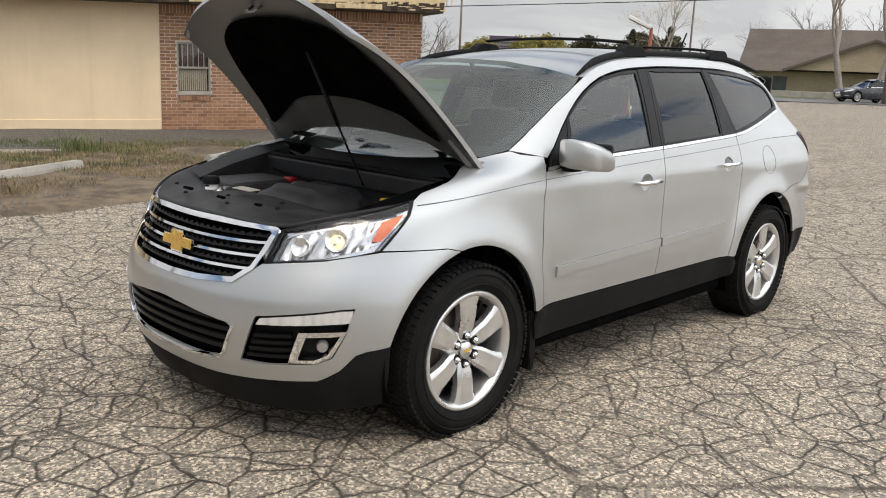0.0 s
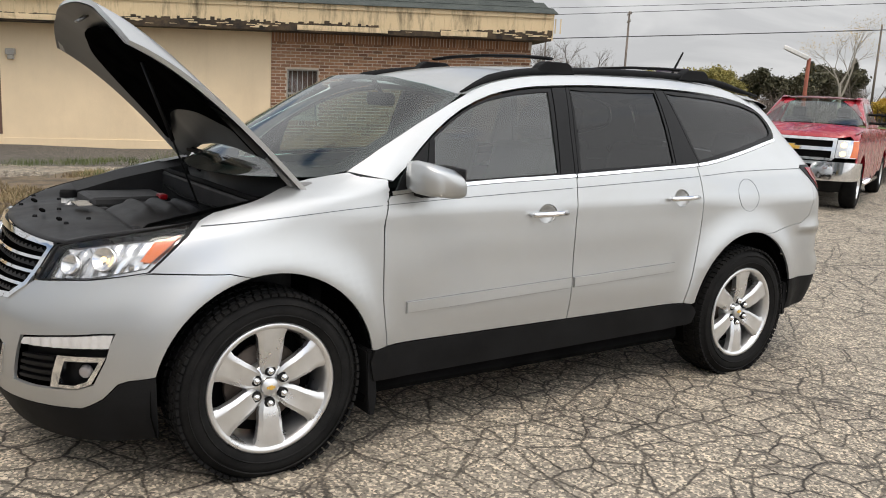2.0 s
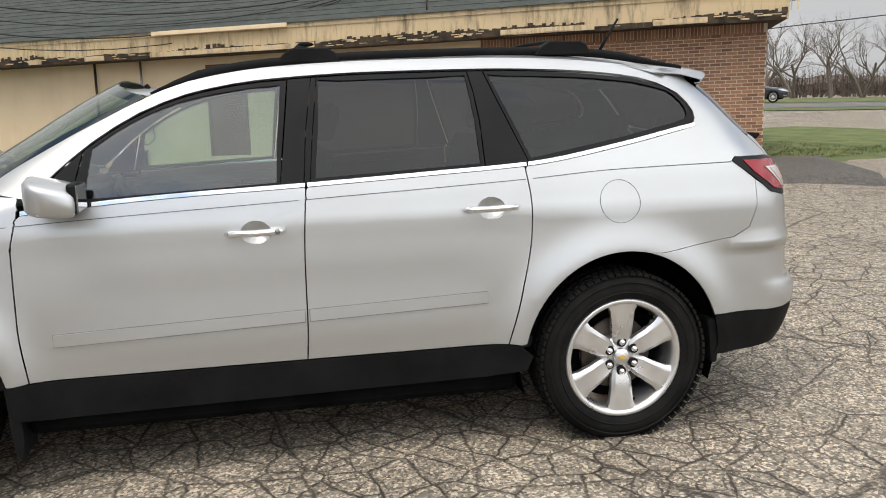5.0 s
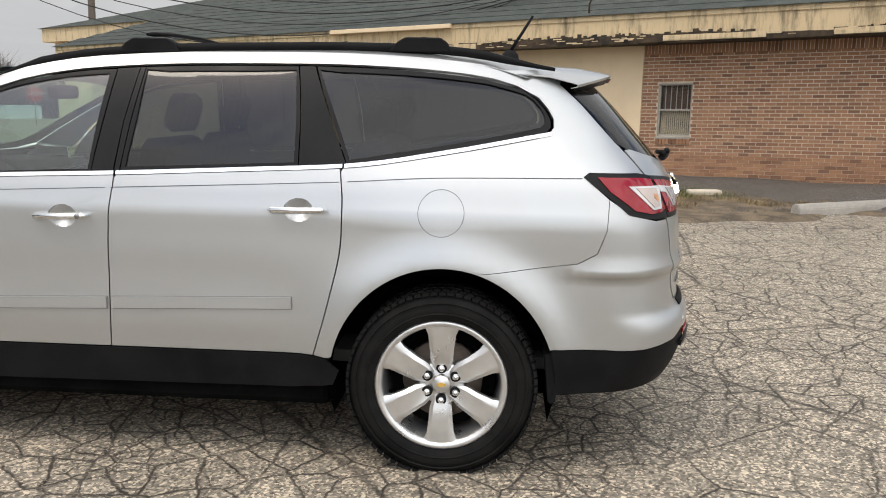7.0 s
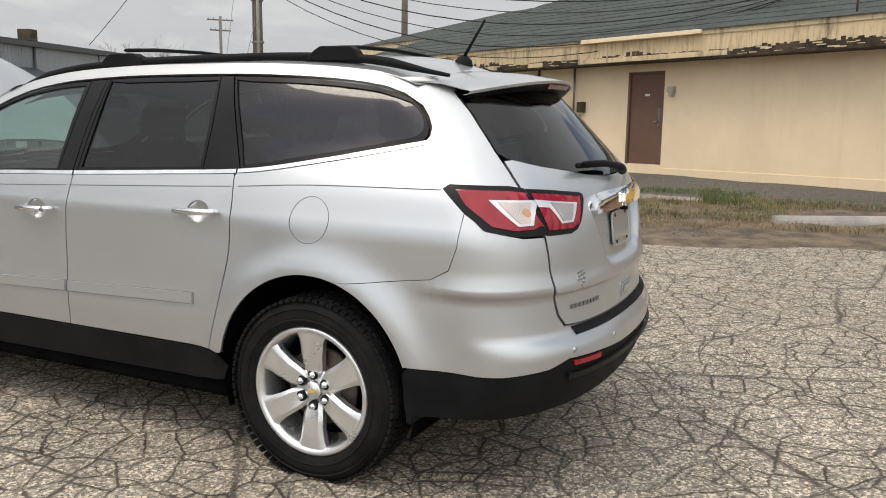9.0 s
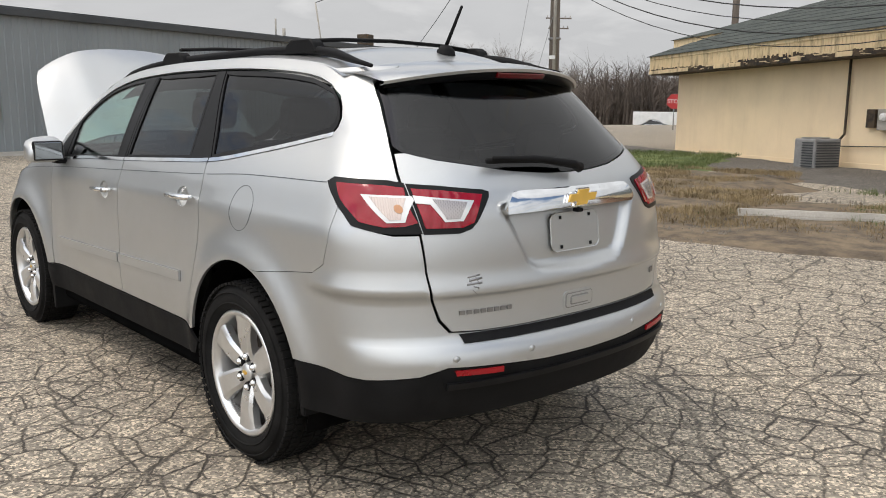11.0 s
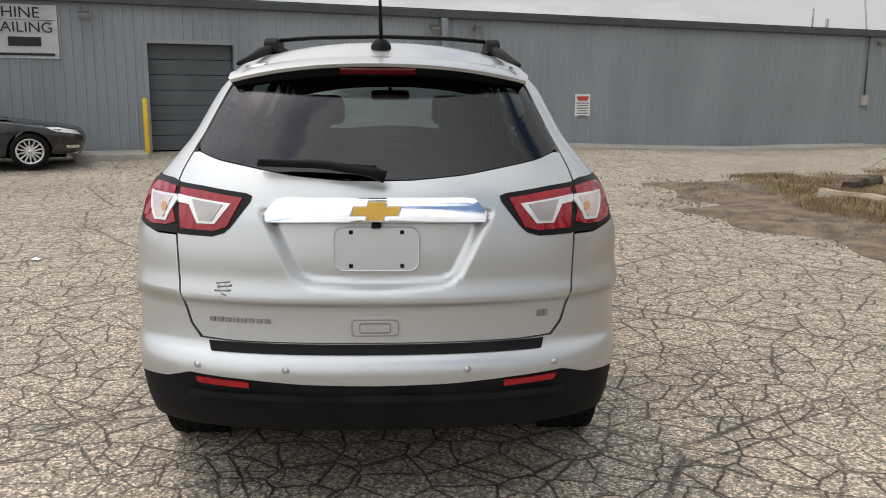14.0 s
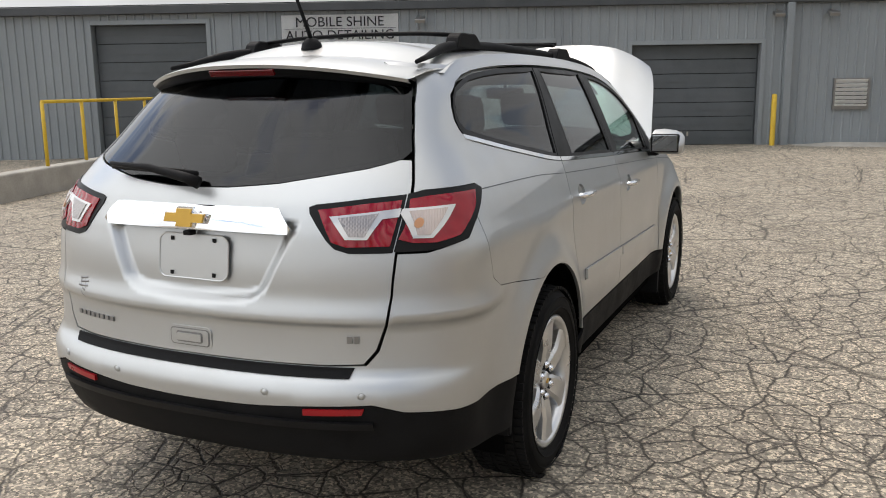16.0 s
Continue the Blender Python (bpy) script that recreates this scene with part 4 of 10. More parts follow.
for k, (w, h) in enumerate(((0.36, 0.07), (0.3, 0.05), (0.38, 0.03), (0.34, 0.03), (0.38, 0.03), (0.3, 0.03), (0.36, 0.03), (0.26, 0.03))):
    b = bmesh.new(); z = 1.45 - k * 0.066 - (0.03 if k > 1 else 0)
    wallbox(b, 15.195 - w / 2, 0.036, z - h, 15.195 + w / 2, 0.039, z); in_grey("print_line", b, "red_ink" if k < 2 else "trimgrey", sg)
for a in (10.85, 3.1, 12.0, 26.0):
    fl = thing("flood_lamp", "small grey flood lamp under the eave", "flood lamp", "eave lamps")
    b = bmesh.new(); box(b, (-0.11, 0.06, -0.05), (0.11, 0.26, 0.03), 0.01, Matrix.Translation((a, 0.05, 3.12)) @ Matrix.Rotation(radians(-20), 4, "X")); in_grey("lamp_head", b, "steelgrey", fl)
    b = bmesh.new(); tube(b, [(a, 0.0, 3.16), (a, 0.12, 3.14)], 0.02, 6); in_grey("bracket", b, "steelgrey", fl)
for a, o, h, r in ((26, -2, 0.5, 0.06), (24.5, -1.2, 0.7, 0.03), (40, -2.5, 0.5, 0.05)):
    b = bmesh.new(); tube(b, [(a, o, GTOP), (a, o, GTOP + h)], r, 8)
    tagged(in_grey("roof_pipe", b, "concrete", smooth=True), "thin vent pipe on the metal roof", "vent pipe", "shed vents")
b = bmesh.new(); wallbox(b, 31.2, -2.2, GTOP, 31.75, -1.7, GTOP + 0.65, 0.03)
tagged(in_grey("roof_unit", b, "rot"), "dark rooftop ventilation unit", "roof unit")

# banner with lettering
def lettering(text, size, m, material, parent, depth=0.001, align="CENTER"):
    """Raised letters in the built-in font, as a mesh."""
    cu = bpy.data.curves.new("lettering", "FONT")
    cu.body, cu.size, cu.align_x, cu.align_y, cu.extrude = text, size, align, "CENTER", depth
    tmp = new("lettering", cu)
    me = bpy.data.meshes.new_from_object(tmp.evaluated_get(bpy.context.evaluated_depsgraph_get()))
    bpy.data.objects.remove(tmp)
    bpy.data.curves.remove(cu)
    me.transform(m)
    me.materials.append(M[material])
    ob = new("lettering", me)
    ob.parent = parent
    return ob


ban = thing("banner", "white vinyl banner with black lettering on steel wall", "banner")
BA0, BA1, BZ0, BZ1 = -0.02, 2.6, 2.17, 3.22
b = bmesh.new()
rows = []
for i in range(13):
    col = []
    for j in range(5):
        a, z = BA0 + (BA1 - BA0) * i / 12, BZ0 + (BZ1 - BZ0) * j / 4
        col.append(b.verts.new((a, 0.035 + 0.006 * math.sin(i * 1.3 + j), z)))
    rows.append(col)
for i in range(12):
    for j in range(4):
        b.faces.new((rows[i][j], rows[i + 1][j], rows[i + 1][j + 1], rows[i][j + 1]))
bmesh.ops.solidify(b, geom=b.faces[:], thickness=0.003)
in_grey("banner_sheet", b, "vinyl", ban)
# the wall's along-axis runs to a viewer's right; letters stand upright facing the lot
def on_grey(a, z, o=0.05):
    return GREY_M @ Matrix(((1, 0, 0, a), (0, 0, 1, o), (0, 1, 0, z), (0, 0, 0, 1)))


lettering("MOBILE SHINE", 0.30, on_grey((BA0 + BA1) / 2, 3.055) @ Matrix.Diagonal((1.04, 1, 1, 1)), "ink", ban)
lettering("AUTO DETAILING", 0.29, on_grey((BA0 + BA1) / 2, 2.77) @ Matrix.Diagonal((1.04, 1, 1, 1)), "ink", ban)
for a, w in ((0.42, 0.42), (1.03, 0.46), (1.68, 0.6)):
    b = bmesh.new(); wallbox(b, a, 0.045, 2.41, a + w, 0.049, 2.59); in_grey("print_bar", b, "ink", ban)
b = bmesh.new(); wallbox(b, 0.08, 0.045, 2.225, 2.52, 0.055, 2.275); in_grey("print_bar", b, "ink", ban)
b = bmesh.new(); wallbox(b, 0.05, 0.045, 2.915, 2.55, 0.049, 2.923); in_grey("print_bar", b, "ink", ban)

# apron, bollards, dock
sheet("apron", "concrete", "worn concrete apron along the steel building", "apron", 11.2, 26, 0.02, 0.9, (GO.x, GO.y), (GU.x, GU.y), (GN.x, GN.y), lambda t, x, y: 0.06 if 0 < t < 1 else 0, 0.4, 0.02)
for a0, a1 in ((6.4, 7.6), (2.7, 4.1)):
    b = bmesh.new(); wallbox(b, a0, 0.05, 0.0, a1, 1.25, 0.3, 0.02)
    tagged(in_grey("slab", b, "concrete"), "low concrete slab between roller doors", "concrete slab", "door slabs", "structure")


def bollard(a, o, top, z):
    t = thing("bollard", "yellow painted steel bollard guarding a roller door", "bollard", "yellow bollards")
    b = bmesh.new(); lathe(b, [(0.055, z - 0.3), (0.055, top - 0.03), (0.04, top - 0.008), (0, top)], "z", 14, (a, o, 0)); in_grey("post", b, "yellow", t, smooth=True)
    return t


far_post = thing("bollard", "yellow painted steel bollard beside the far drive", "bollard", "yellow bollards")
b = bmesh.new(); lathe(b, [(0.085, -0.4), (0.085, 0.80), (0.06, 0.85), (0, 0.87)], "z", 14, (-19.93, 27.13, 0)); part("post", b, "yellow", far_post, smooth=True)
bollard(4.17, 0.3, 1.40, 0.2); bollard(6.27, 0.3, 1.40, 0.2); bollard(7.7, 0.3, 1.38, 0.2); bollard(10.82, 0.3, 1.36, 0.2)
dock = thing("loading_dock", "low concrete ramp wall with a yellow pipe rail", "loading dock")
DK = Matrix.Translation((-3.55, -9.4, 0)) @ Matrix.Rotation(math.atan2(-0.35, -1.1), 4, "Z")    # runs back towards the steel wall
b = bmesh.new(); box(b, (-1.5, 0, -0.1), (5.7, 0.3, 0.42), 0.03); b.transform(DK); part("ramp_wall", fixed(b), "concrete", dock, "stained concrete ramp wall")
for x in (0.2, 1.4, 2.6, 3.8, 5.2):
    b = bmesh.new(); tube(b, [(x, 0.15, 0.4), (x, 0.15, 1.45)], 0.03, 10); b.transform(DK); part("post", b, "yellow", dock, smooth=True)
b = bmesh.new(); tube(b, [(0.2, 0.15, 1.45), (5.2, 0.15, 1.45)], 0.03, 10); b.transform(DK); part("rail", b, "yellow", dock, smooth=True)
b = bmesh.new(); tube(b, [(5.55, 0.15, 0.3), (5.55, 0.15, 1.6)], 0.055, 12); b.transform(DK); part("end_post", b, "yellow", dock, smooth=True)

# wheel stops
for p, q in (((0.6, 7.4), (2.25, 8.4)), ((4.12, 8.2), (5.8, 9.15)), ((7.4, 7.95), (9.1, 8.95)), ((9.45, 10.25), (11.1, 11.4))):
    d = Vector((q[0] - p[0], q[1] - p[1], 0))
    m = Matrix.Translation((p[0], p[1], ground_z(*p))) @ Matrix.Rotation(math.atan2(d.y, d.x), 4, "Z")
    b = bmesh.new()
    prism(b, [(-0.09, -0.02), (0.09, -0.02), (0.08, 0.1), (0.05, 0.17), (-0.05, 0.17), (-0.08, 0.1)], m @ Matrix(((0, 0, 1, 0), (1, 0, 0, 0), (0, 1, 0, 0), (0, 0, 0, 1))), d.length)
    bmesh.ops.bevel(b, geom=b.edges[:], offset=0.012, segments=2, affect="EDGES")
    tagged(part("wheel_stop", fixed(b), "concrete"), "weathered concrete wheel stop on the weedy strip", "wheel stop", "wheel stops")


# ---- vehicle shells ----
from mathutils.geometry import delaunay_2d_cdt


class Shell:
    """Half of a car body (y < 0) as a surface over a girth coordinate s and the height z.
    At each height the plan runs from the nose's middle round the corner, along the side and round to the tail's middle."""
    LF, LS, LR = 1.3, 2.8, 1.3

    def __init__(self, nose, tail, width, a, b, pf=2.8, pr=2.8, swell=None):
        self.nose, self.tail, self.width, self.a, self.b = spline(nose), spline(tail), spline(width), spline(a), spline(b)
        self.pf, self.pr, self.swell = pf, pr, swell

    def at(self, s, z):
        w, xn, xt, a, b = self.width(z), self.nose(z), self.tail(z), self.a(z), self.b(z)
        if s < self.LF:
            t = max(s, 0) / self.LF * math.pi / 2
            x, y = xn + a - a * max(math.cos(t), 0) ** (2 / self.pf), -w * math.sin(t) ** (2 / self.pf)
        elif s < self.LF + self.LS:
            x, y = xn + a + (xt - b - xn - a) * (s - self.LF) / self.LS, -w
        else:
            t = min(s - self.LF - self.LS, self.LR) / self.LR * math.pi / 2
            x, y = xt - b + b * math.sin(t) ** (2 / self.pr), -w * max(math.cos(t), 0) ** (2 / self.pr)
        if self.swell:
            y -= self.swell(x, z) * (-y / w) ** 6
        return Vector((x, y, z))

    def f(self, y, z):
        """The girth coordinate of a place on the nose, by its distance y from the middle."""
        r = min(abs(y) / self.width(z), 1)
        return (math.asin(r ** (self.pf / 2)) / (math.pi / 2) * self.LF, z)

    def r(self, y, z):
        r = min(abs(y) / self.width(z), 1)
        return (self.LF + self.LS + math.acos(r ** (self.pr / 2)) / (math.pi / 2) * self.LR, z)

    def s(self, x, z):
        xn, xt, a, b = self.nose(z), self.tail(z), self.a(z), self.b(z)
        if x < xn + a:
            c = max((xn + a - x) / a, 0) ** (self.pf / 2)
            return (math.acos(min(c, 1)) / (math.pi / 2) * self.LF, z)
        if x > xt - b:
            c = max((x - xt + b) / b, 0) ** (self.pr / 2)
            return (self.LF + self.LS + math.asin(min(c, 1)) / (math.pi / 2) * self.LR, z)
        return (self.LF + self.LS * (x - xn - a) / (xt - b - xn - a), z)

    def normal(self, s, z):
        e = 0.004
        du = self.at(s + e, z) - self.at(max(s - e, 0), z)
        dv = self.at(s, z + e) - self.at(s, z - e)
        n = dv.cross(du)
        if n.length < 1e-12:
            return Vector((0, -1, 0))
        n.normalize()
        p = self.at(s, z)
        return n if n.dot(Vector((p.x - 1.5, p.y * 3, 0))) > 0 else -n


def inside(poly, pts):
    x, y = pts[:, 0], pts[:, 1]
    hit = np.zeros(len(pts), bool)
    n = len(poly)
    for i in range(n):
        (x0, y0), (x1, y1) = poly[i], poly[(i + 1) % n]
        if y0 == y1:
            continue
        cross = ((y0 > y) != (y1 > y)) & (x < (x1 - x0) * (y - y0) / (y1 - y0) + x0)
        hit ^= cross
    return hit


def away(poly, pts, gap):
    ok = np.ones(len(pts), bool)
    n = len(poly)
    for i in range(n):
        p, q = np.array(poly[i]), np.array(poly[(i + 1) % n])
        d = q - p
        t = np.clip(((pts - p) @ d) / max(d @ d, 1e-12), 0, 1)
        ok &= np.hypot(*(pts - (p + t[:, None] * d)).T) > gap
    return ok


def dense(poly, gap):
    out = []
    for (x0, y0), (x1, y1) in zip(poly, poly[1:] + poly[:1]):
        n = max(1, math.ceil(math.hypot(x1 - x0, y1 - y0) / gap))
        out += [(x0 + (x1 - x0) * k / n, y0 + (y1 - y0) * k / n) for k in range(n)]
    return out


def smooth_loop(pts, n=4):
    """A closed loop rounded through its points."""
    out, k = [], len(pts)
    for i in range(k):
        p0, p1, p2, p3 = (Vector(pts[(i + d) % k]) for d in (-1, 0, 1, 2))
        for j in range(n):
            t = j / n
            v = 0.5 * ((2 * p1) + (p2 - p0) * t + (2 * p0 - 5 * p1 + 4 * p2 - p3) * t * t + (3 * p1 - p0 - 3 * p2 + p3) * t ** 3)
            out.append((v.x, v.y))
    return out


def flat_fill(poly, holes, gap):
    """Triangles that fill an outline, with inner points: (points, triangles)."""
    poly = dense([tuple(p) for p in poly], gap)
    holes = [dense([tuple(p) for p in h], gap) for h in holes]
    pts = list(poly)
    edges = [(i, (i + 1) % len(poly)) for i in range(len(poly))]
    for h in holes:
        o = len(pts)
        pts += h
        edges += [(o + i, o + (i + 1) % len(h)) for i in range(len(h))]
    lo, hi = np.min(poly, 0), np.max(poly, 0)
    xs, ys = np.arange(lo[0] + gap / 2, hi[0], gap), np.arange(lo[1] + gap / 2, hi[1], gap)
    if len(xs) and len(ys):
        gxy = np.array([(x + (gap / 2 if j % 2 else 0), y) for j, y in enumerate(ys) for x in xs])
        ok = inside(poly, gxy) & away(poly, gxy, gap * 0.5)
        for h in holes:
            ok &= ~inside(h, gxy) & away(h, gxy, gap * 0.5)
        pts += [tuple(p) for p in gxy[ok]]
    v, _, tris, *_ = delaunay_2d_cdt([Vector(p) for p in pts], edges, [], 0, 1e-6)
    v = np.array([tuple(p) for p in v])
    mid = np.array([v[list(t)].mean(0) for t in tris])
    ok = inside(poly, mid)
    for h in holes:
        ok &= ~inside(h, mid)
    return v, [t for t, k in zip(tris, ok) if k]


def straight(shell, poly, gap=0.035):
    """Adds points so that the outline's edges run straight on the body itself."""
    lo, hi = shell.LF * 0.55, shell.LF + shell.LS + shell.LR * 0.45

    def zone(s):
        return 0 if s < lo else 1 if s < hi else 2

    def across(s, z):
        t = (min(s, shell.LF) / shell.LF if s < lo else 1 - min(max(s - shell.LF - shell.LS, 0), shell.LR) / shell.LR) * math.pi / 2
        return shell.width(z) * max(math.sin(t), 0) ** (2 / (shell.pf if s < lo else shell.pr))
    out = []
    for (s0, z0), (s1, z1) in zip(poly, poly[1:] + poly[:1]):
        out.append((s0, z0))
        k = zone(s0)
        if k != zone(s1) or abs(z1 - z0) < 0.02:
            continue
        a, b = (shell.at(s0, z0).x, shell.at(s1, z1).x) if k == 1 else (across(s0, z0), across(s1, z1))
        n = math.ceil(math.hypot(b - a, z1 - z0) / gap)
        for i in range(1, n):
            u, z = a + (b - a) * i / n, z0 + (z1 - z0) * i / n
            out.append(shell.s(u, z) if k == 1 else shell.f(u, z) if k == 0 else shell.r(u, z))
    return out


def panel_mesh(shell, poly, holes=(), gap=0.05, out=0.0, thick=0.014, mirror=False, both=False, push=None):
    """A body panel over an outline in (s, z): skin and a turned-in rim. out: set proud of the shell; push(x, y, z): a local bulge outwards."""
    v, tris = flat_fill(straight(shell, [tuple(p) for p in poly]), [straight(shell, [tuple(p) for p in h]) for h in holes], gap)
    b = bmesh.new()
    lay, flag = b.verts.layers.float_vector.new("skin_normal"), b.faces.layers.int.new("skin_face")
    skin, rim = [], []
    for s, z in v:
        p, n = shell.at(s, z), shell.normal(s, z)
        d = out + (push(p.x, p.y, p.z) if push else 0)
        q = b.verts.new(p + n * d)
        if push:                        # lean the normal by the slope of the bulge
            e = 0.003
            side = Vector((-n.y, n.x, 0)).normalized()
            up = n.cross(side)
            gs, gu = ((push(*(p + a * e)) - push(*(p - a * e))) / (2 * e) for a in (side, up))
            q[lay] = (n - side * gs - up * gu).normalized()
        else:
            q[lay] = n
        skin.append(q)
        rim.append(p + n * (d - thick))
    for t in tris:
        b.faces.new([skin[i] for i in t])[flag] = 1
    bmesh.ops.recalc_face_normals(b, faces=b.faces[:])
    big = max(b.faces, key=lambda f: f.calc_area())
    k = [i for i, s in enumerate(skin) if s in big.verts][0]
    if big.normal.dot(shell.normal(*v[k])) < 0:
        bmesh.ops.reverse_faces(b, faces=b.faces[:])
    index = {s: i for i, s in enumerate(skin)}
    edges = [(e.verts[0], e.verts[1], e.link_faces[0]) for e in b.edges if len(e.link_faces) == 1]
    low = {}
    for a0, a1, f in edges:
        for q in (a0, a1):
            if q not in low:
                low[q] = b.verts.new(rim[index[q]])
        if both and abs(a0.co.y) < 0.004 and abs(a1.co.y) < 0.004:
            continue
        order = [l.vert for l in f.loops]
        i = order.index(a0)
        if order[(i + 1) % len(order)] is a1:
            b.faces.new((a1, a0, low[a0], low[a1]))
        else:
            b.faces.new((a0, a1, low[a1], low[a0]))
    if both:
        for q in b.verts:
            if abs(q.co.y) < 0.004:
                q.co.y = 0
        g = bmesh.ops.duplicate(b, geom=b.verts[:] + b.edges[:] + b.faces[:])["geom"]
        for q in g:
            if isinstance(q, bmesh.types.BMVert):
                q.co.y = -q.co.y
                q[lay] = (q[lay].x, -q[lay].y, q[lay].z)
        bmesh.ops.reverse_faces(b, faces=[q for q in g if isinstance(q, bmesh.types.BMFace)])
        bmesh.ops.remove_doubles(b, verts=b.verts[:], dist=0.0004)
        for q in b.verts:                # on the middle line the skin looks straight ahead
            if abs(q.co.y) < 0.0005:
                q[lay] = (q[lay].x, 0, q[lay].z)
    if mirror:
        for q in b.verts:
            q.co.y = -q.co.y
            q[lay] = (q[lay].x, -q[lay].y, q[lay].z)
        bmesh.ops.reverse_faces(b, faces=b.faces[:])
    return b


def skin_part(name, b, material, parent, label=""):
    """A panel with smooth skin and sharp rim."""
    for e in b.edges:
        if len(e.link_faces) == 2 and e.calc_face_angle(0) > radians(40):
            e.smooth = False
    ob = part(name, b, material, parent, label, smooth=True)
    me = ob.data
    if "skin_normal" in me.attributes:
        nrm, flag = me.attributes["skin_normal"].data, me.attributes["skin_face"].data
        split = []
        for f in me.polygons:
            skin = flag[f.index].value
            for k in f.vertices:
                v = Vector(nrm[k].vector)
                split.append(tuple(v) if skin and v.length > 0.5 else tuple(f.normal))
        me.normals_split_custom_set(split)
        me.attributes.remove(me.attributes["skin_normal"])
        me.attributes.remove(me.attributes["skin_face"])
    return ob


def mirrored(b):
    for q in b.verts:
        q.co.y = -q.co.y
    bmesh.ops.reverse_faces(b, faces=b.faces[:])
    return b


def arc(cx, cz, r, a0, a1, n=16, squash=1.0):
    return [(cx + r * math.cos(radians(a0 + (a1 - a0) * k / n)), cz + squash * r * math.sin(radians(a0 + (a1 - a0) * k / n))) for k in range(n + 1)]


def wheel(name_parent, radius, rim_r, width, spokes, center, side, detail=True, group=""):
    """A wheel with tyre, alloy rim, spokes, cap and nuts; its face looks to side (-1: left)."""
    w = thing("wheel", "", "", m=Matrix.Translation(center))
    w.parent = name_parent
    for k in ("label", "category", "group"):
        if k in w:
            del w[k]
    h = width / 2
    o = side
    R, r = radius, rim_r
    b = bmesh.new()
    prof = [(r - 0.012, 0.62 * h), (r + 0.006, 0.86 * h), (r + 0.03, 0.97 * h), ((R + r) / 2, 1.0 * h), (R - 0.05, 0.96 * h), (R - 0.022, 0.86 * h), (R - 0.006, 0.72 * h), (R, 0.4 * h), (R, 0.05 * h), (R, -0.05 * h),
            (R, -0.4 * h), (R - 0.006, -0.72 * h), (R - 0.022, -0.86 * h), (R - 0.05, -0.96 * h), ((R + r) / 2, -h), (r + 0.02, -0.9 * h), (r - 0.012, -0.62 * h)]
    lathe(b, [(p[0], p[1] * o) for p in prof], "y", 64)
    tyre = part("tyre", fixed(b), "rubber", w, smooth=True)
    if detail:
        b = bmesh.new()                 # tread blocks and shoulder ribs
        for k in range(72):
            a = k * math.tau / 72
            for c, ww, sk in ((0.78, 0.16, 0.0), (0.45, 0.14, 0.03), (0.0, 0.2, -0.02), (-0.45, 0.14, 0.03), (-0.78, 0.16, 0)):
                m = Matrix.Rotation(a + sk, 4, "Y") @ Matrix.Translation((R + (-0.004 if abs(c) > 0.6 else 0.0), c * h, 0))
                box(b, (-0.006, -ww * h * 0.85, -0.0125), (0.006, ww * h * 0.85, 0.0125), 0, m)
        for rr, ww in (((R + r) / 2 + 0.02, 0.004), (r + 0.035, 0.004)):
            lathe(b, [(rr - ww, o * 0.985 * h), (rr, o * (1.02 * h)), (rr + ww, o * 0.985 * h)], "y", 64)
        part("tread", fixed(b), "rubber", tyre)
    b = bmesh.new()
    lathe(b, [(r - 0.012, 0.6 * h * o), (r + 0.004, 0.84 * h * o), (r - 0.004, 0.9 * h * o), (r - 0.02, 0.86 * h * o), (r - 0.03, 0.6 * h * o), (r - 0.035, 0.1 * h * o), (r - 0.045, -0.7 * h * o), (r - 0.02, -0.75 * h * o)], "y", 64)
    part("rim", fixed(b), "alloy", w, smooth=True)
    face = 0.70 * h
    for k in range(spokes):
        b = bmesh.new()
        a = math.pi / 2 + k * math.tau / spokes
        sect = [(0.055, 0.03, -0.012), (0.10, 0.044, 0.004), (0.15, 0.047, 0.012), (r - 0.06, 0.054, 0.012), (r - 0.018, 0.072, 0.014)] if spokes <= 7 else [(0.05, 0.016, 0), (0.12, 0.014, 0.0), (r - 0.04, 0.014, 0.008), (r - 0.02, 0.022, 0.01)]
        rings = []
        for d, wd, dy in sect:
            ring = []
            for c, y in ((-1.0, -0.045), (-1.06, -0.012), (-0.72, 0.0), (-0.5, -0.001), (0.5, -0.001), (0.72, 0.0), (1.06, -0.012), (1.0, -0.045)):
                rr = math.hypot(d, wd * c)
                p = Vector((d * math.cos(a) - wd * c * math.sin(a), (face + dy + y) * o, d * math.sin(a) + wd * c * math.cos(a)))
                ring.append(b.verts.new(p))
            rings.append(ring)
        for r0, r1 in zip(rings, rings[1:]):
            for j in range(7):
                b.faces.new((r0[j], r0[j + 1], r1[j + 1], r1[j]))
        b.faces.new(rings[0]); b.faces.new(rings[-1])
        skin_part("spoke", fixed(b), "alloy", w)
    b = bmesh.new()
    lathe(b, [(0.0, (face - 0.02) * o), (0.088, (face - 0.02) * o), (0.095, (face - 0.03) * o), (0.095, (face - 0.09) * o)], "y", 36)
    part("hub", fixed(b), "alloy", w, smooth=True)
    b = bmesh.new()
    lathe(b, [(0.0, (face + 0.003) * o), (0.034, (face + 0.001) * o), (0.039, (face - 0.006) * o), (0.039, (face - 0.03) * o)], "y", 28)
    cap = part("centre_cap", fixed(b), "alloy", w, smooth=True)
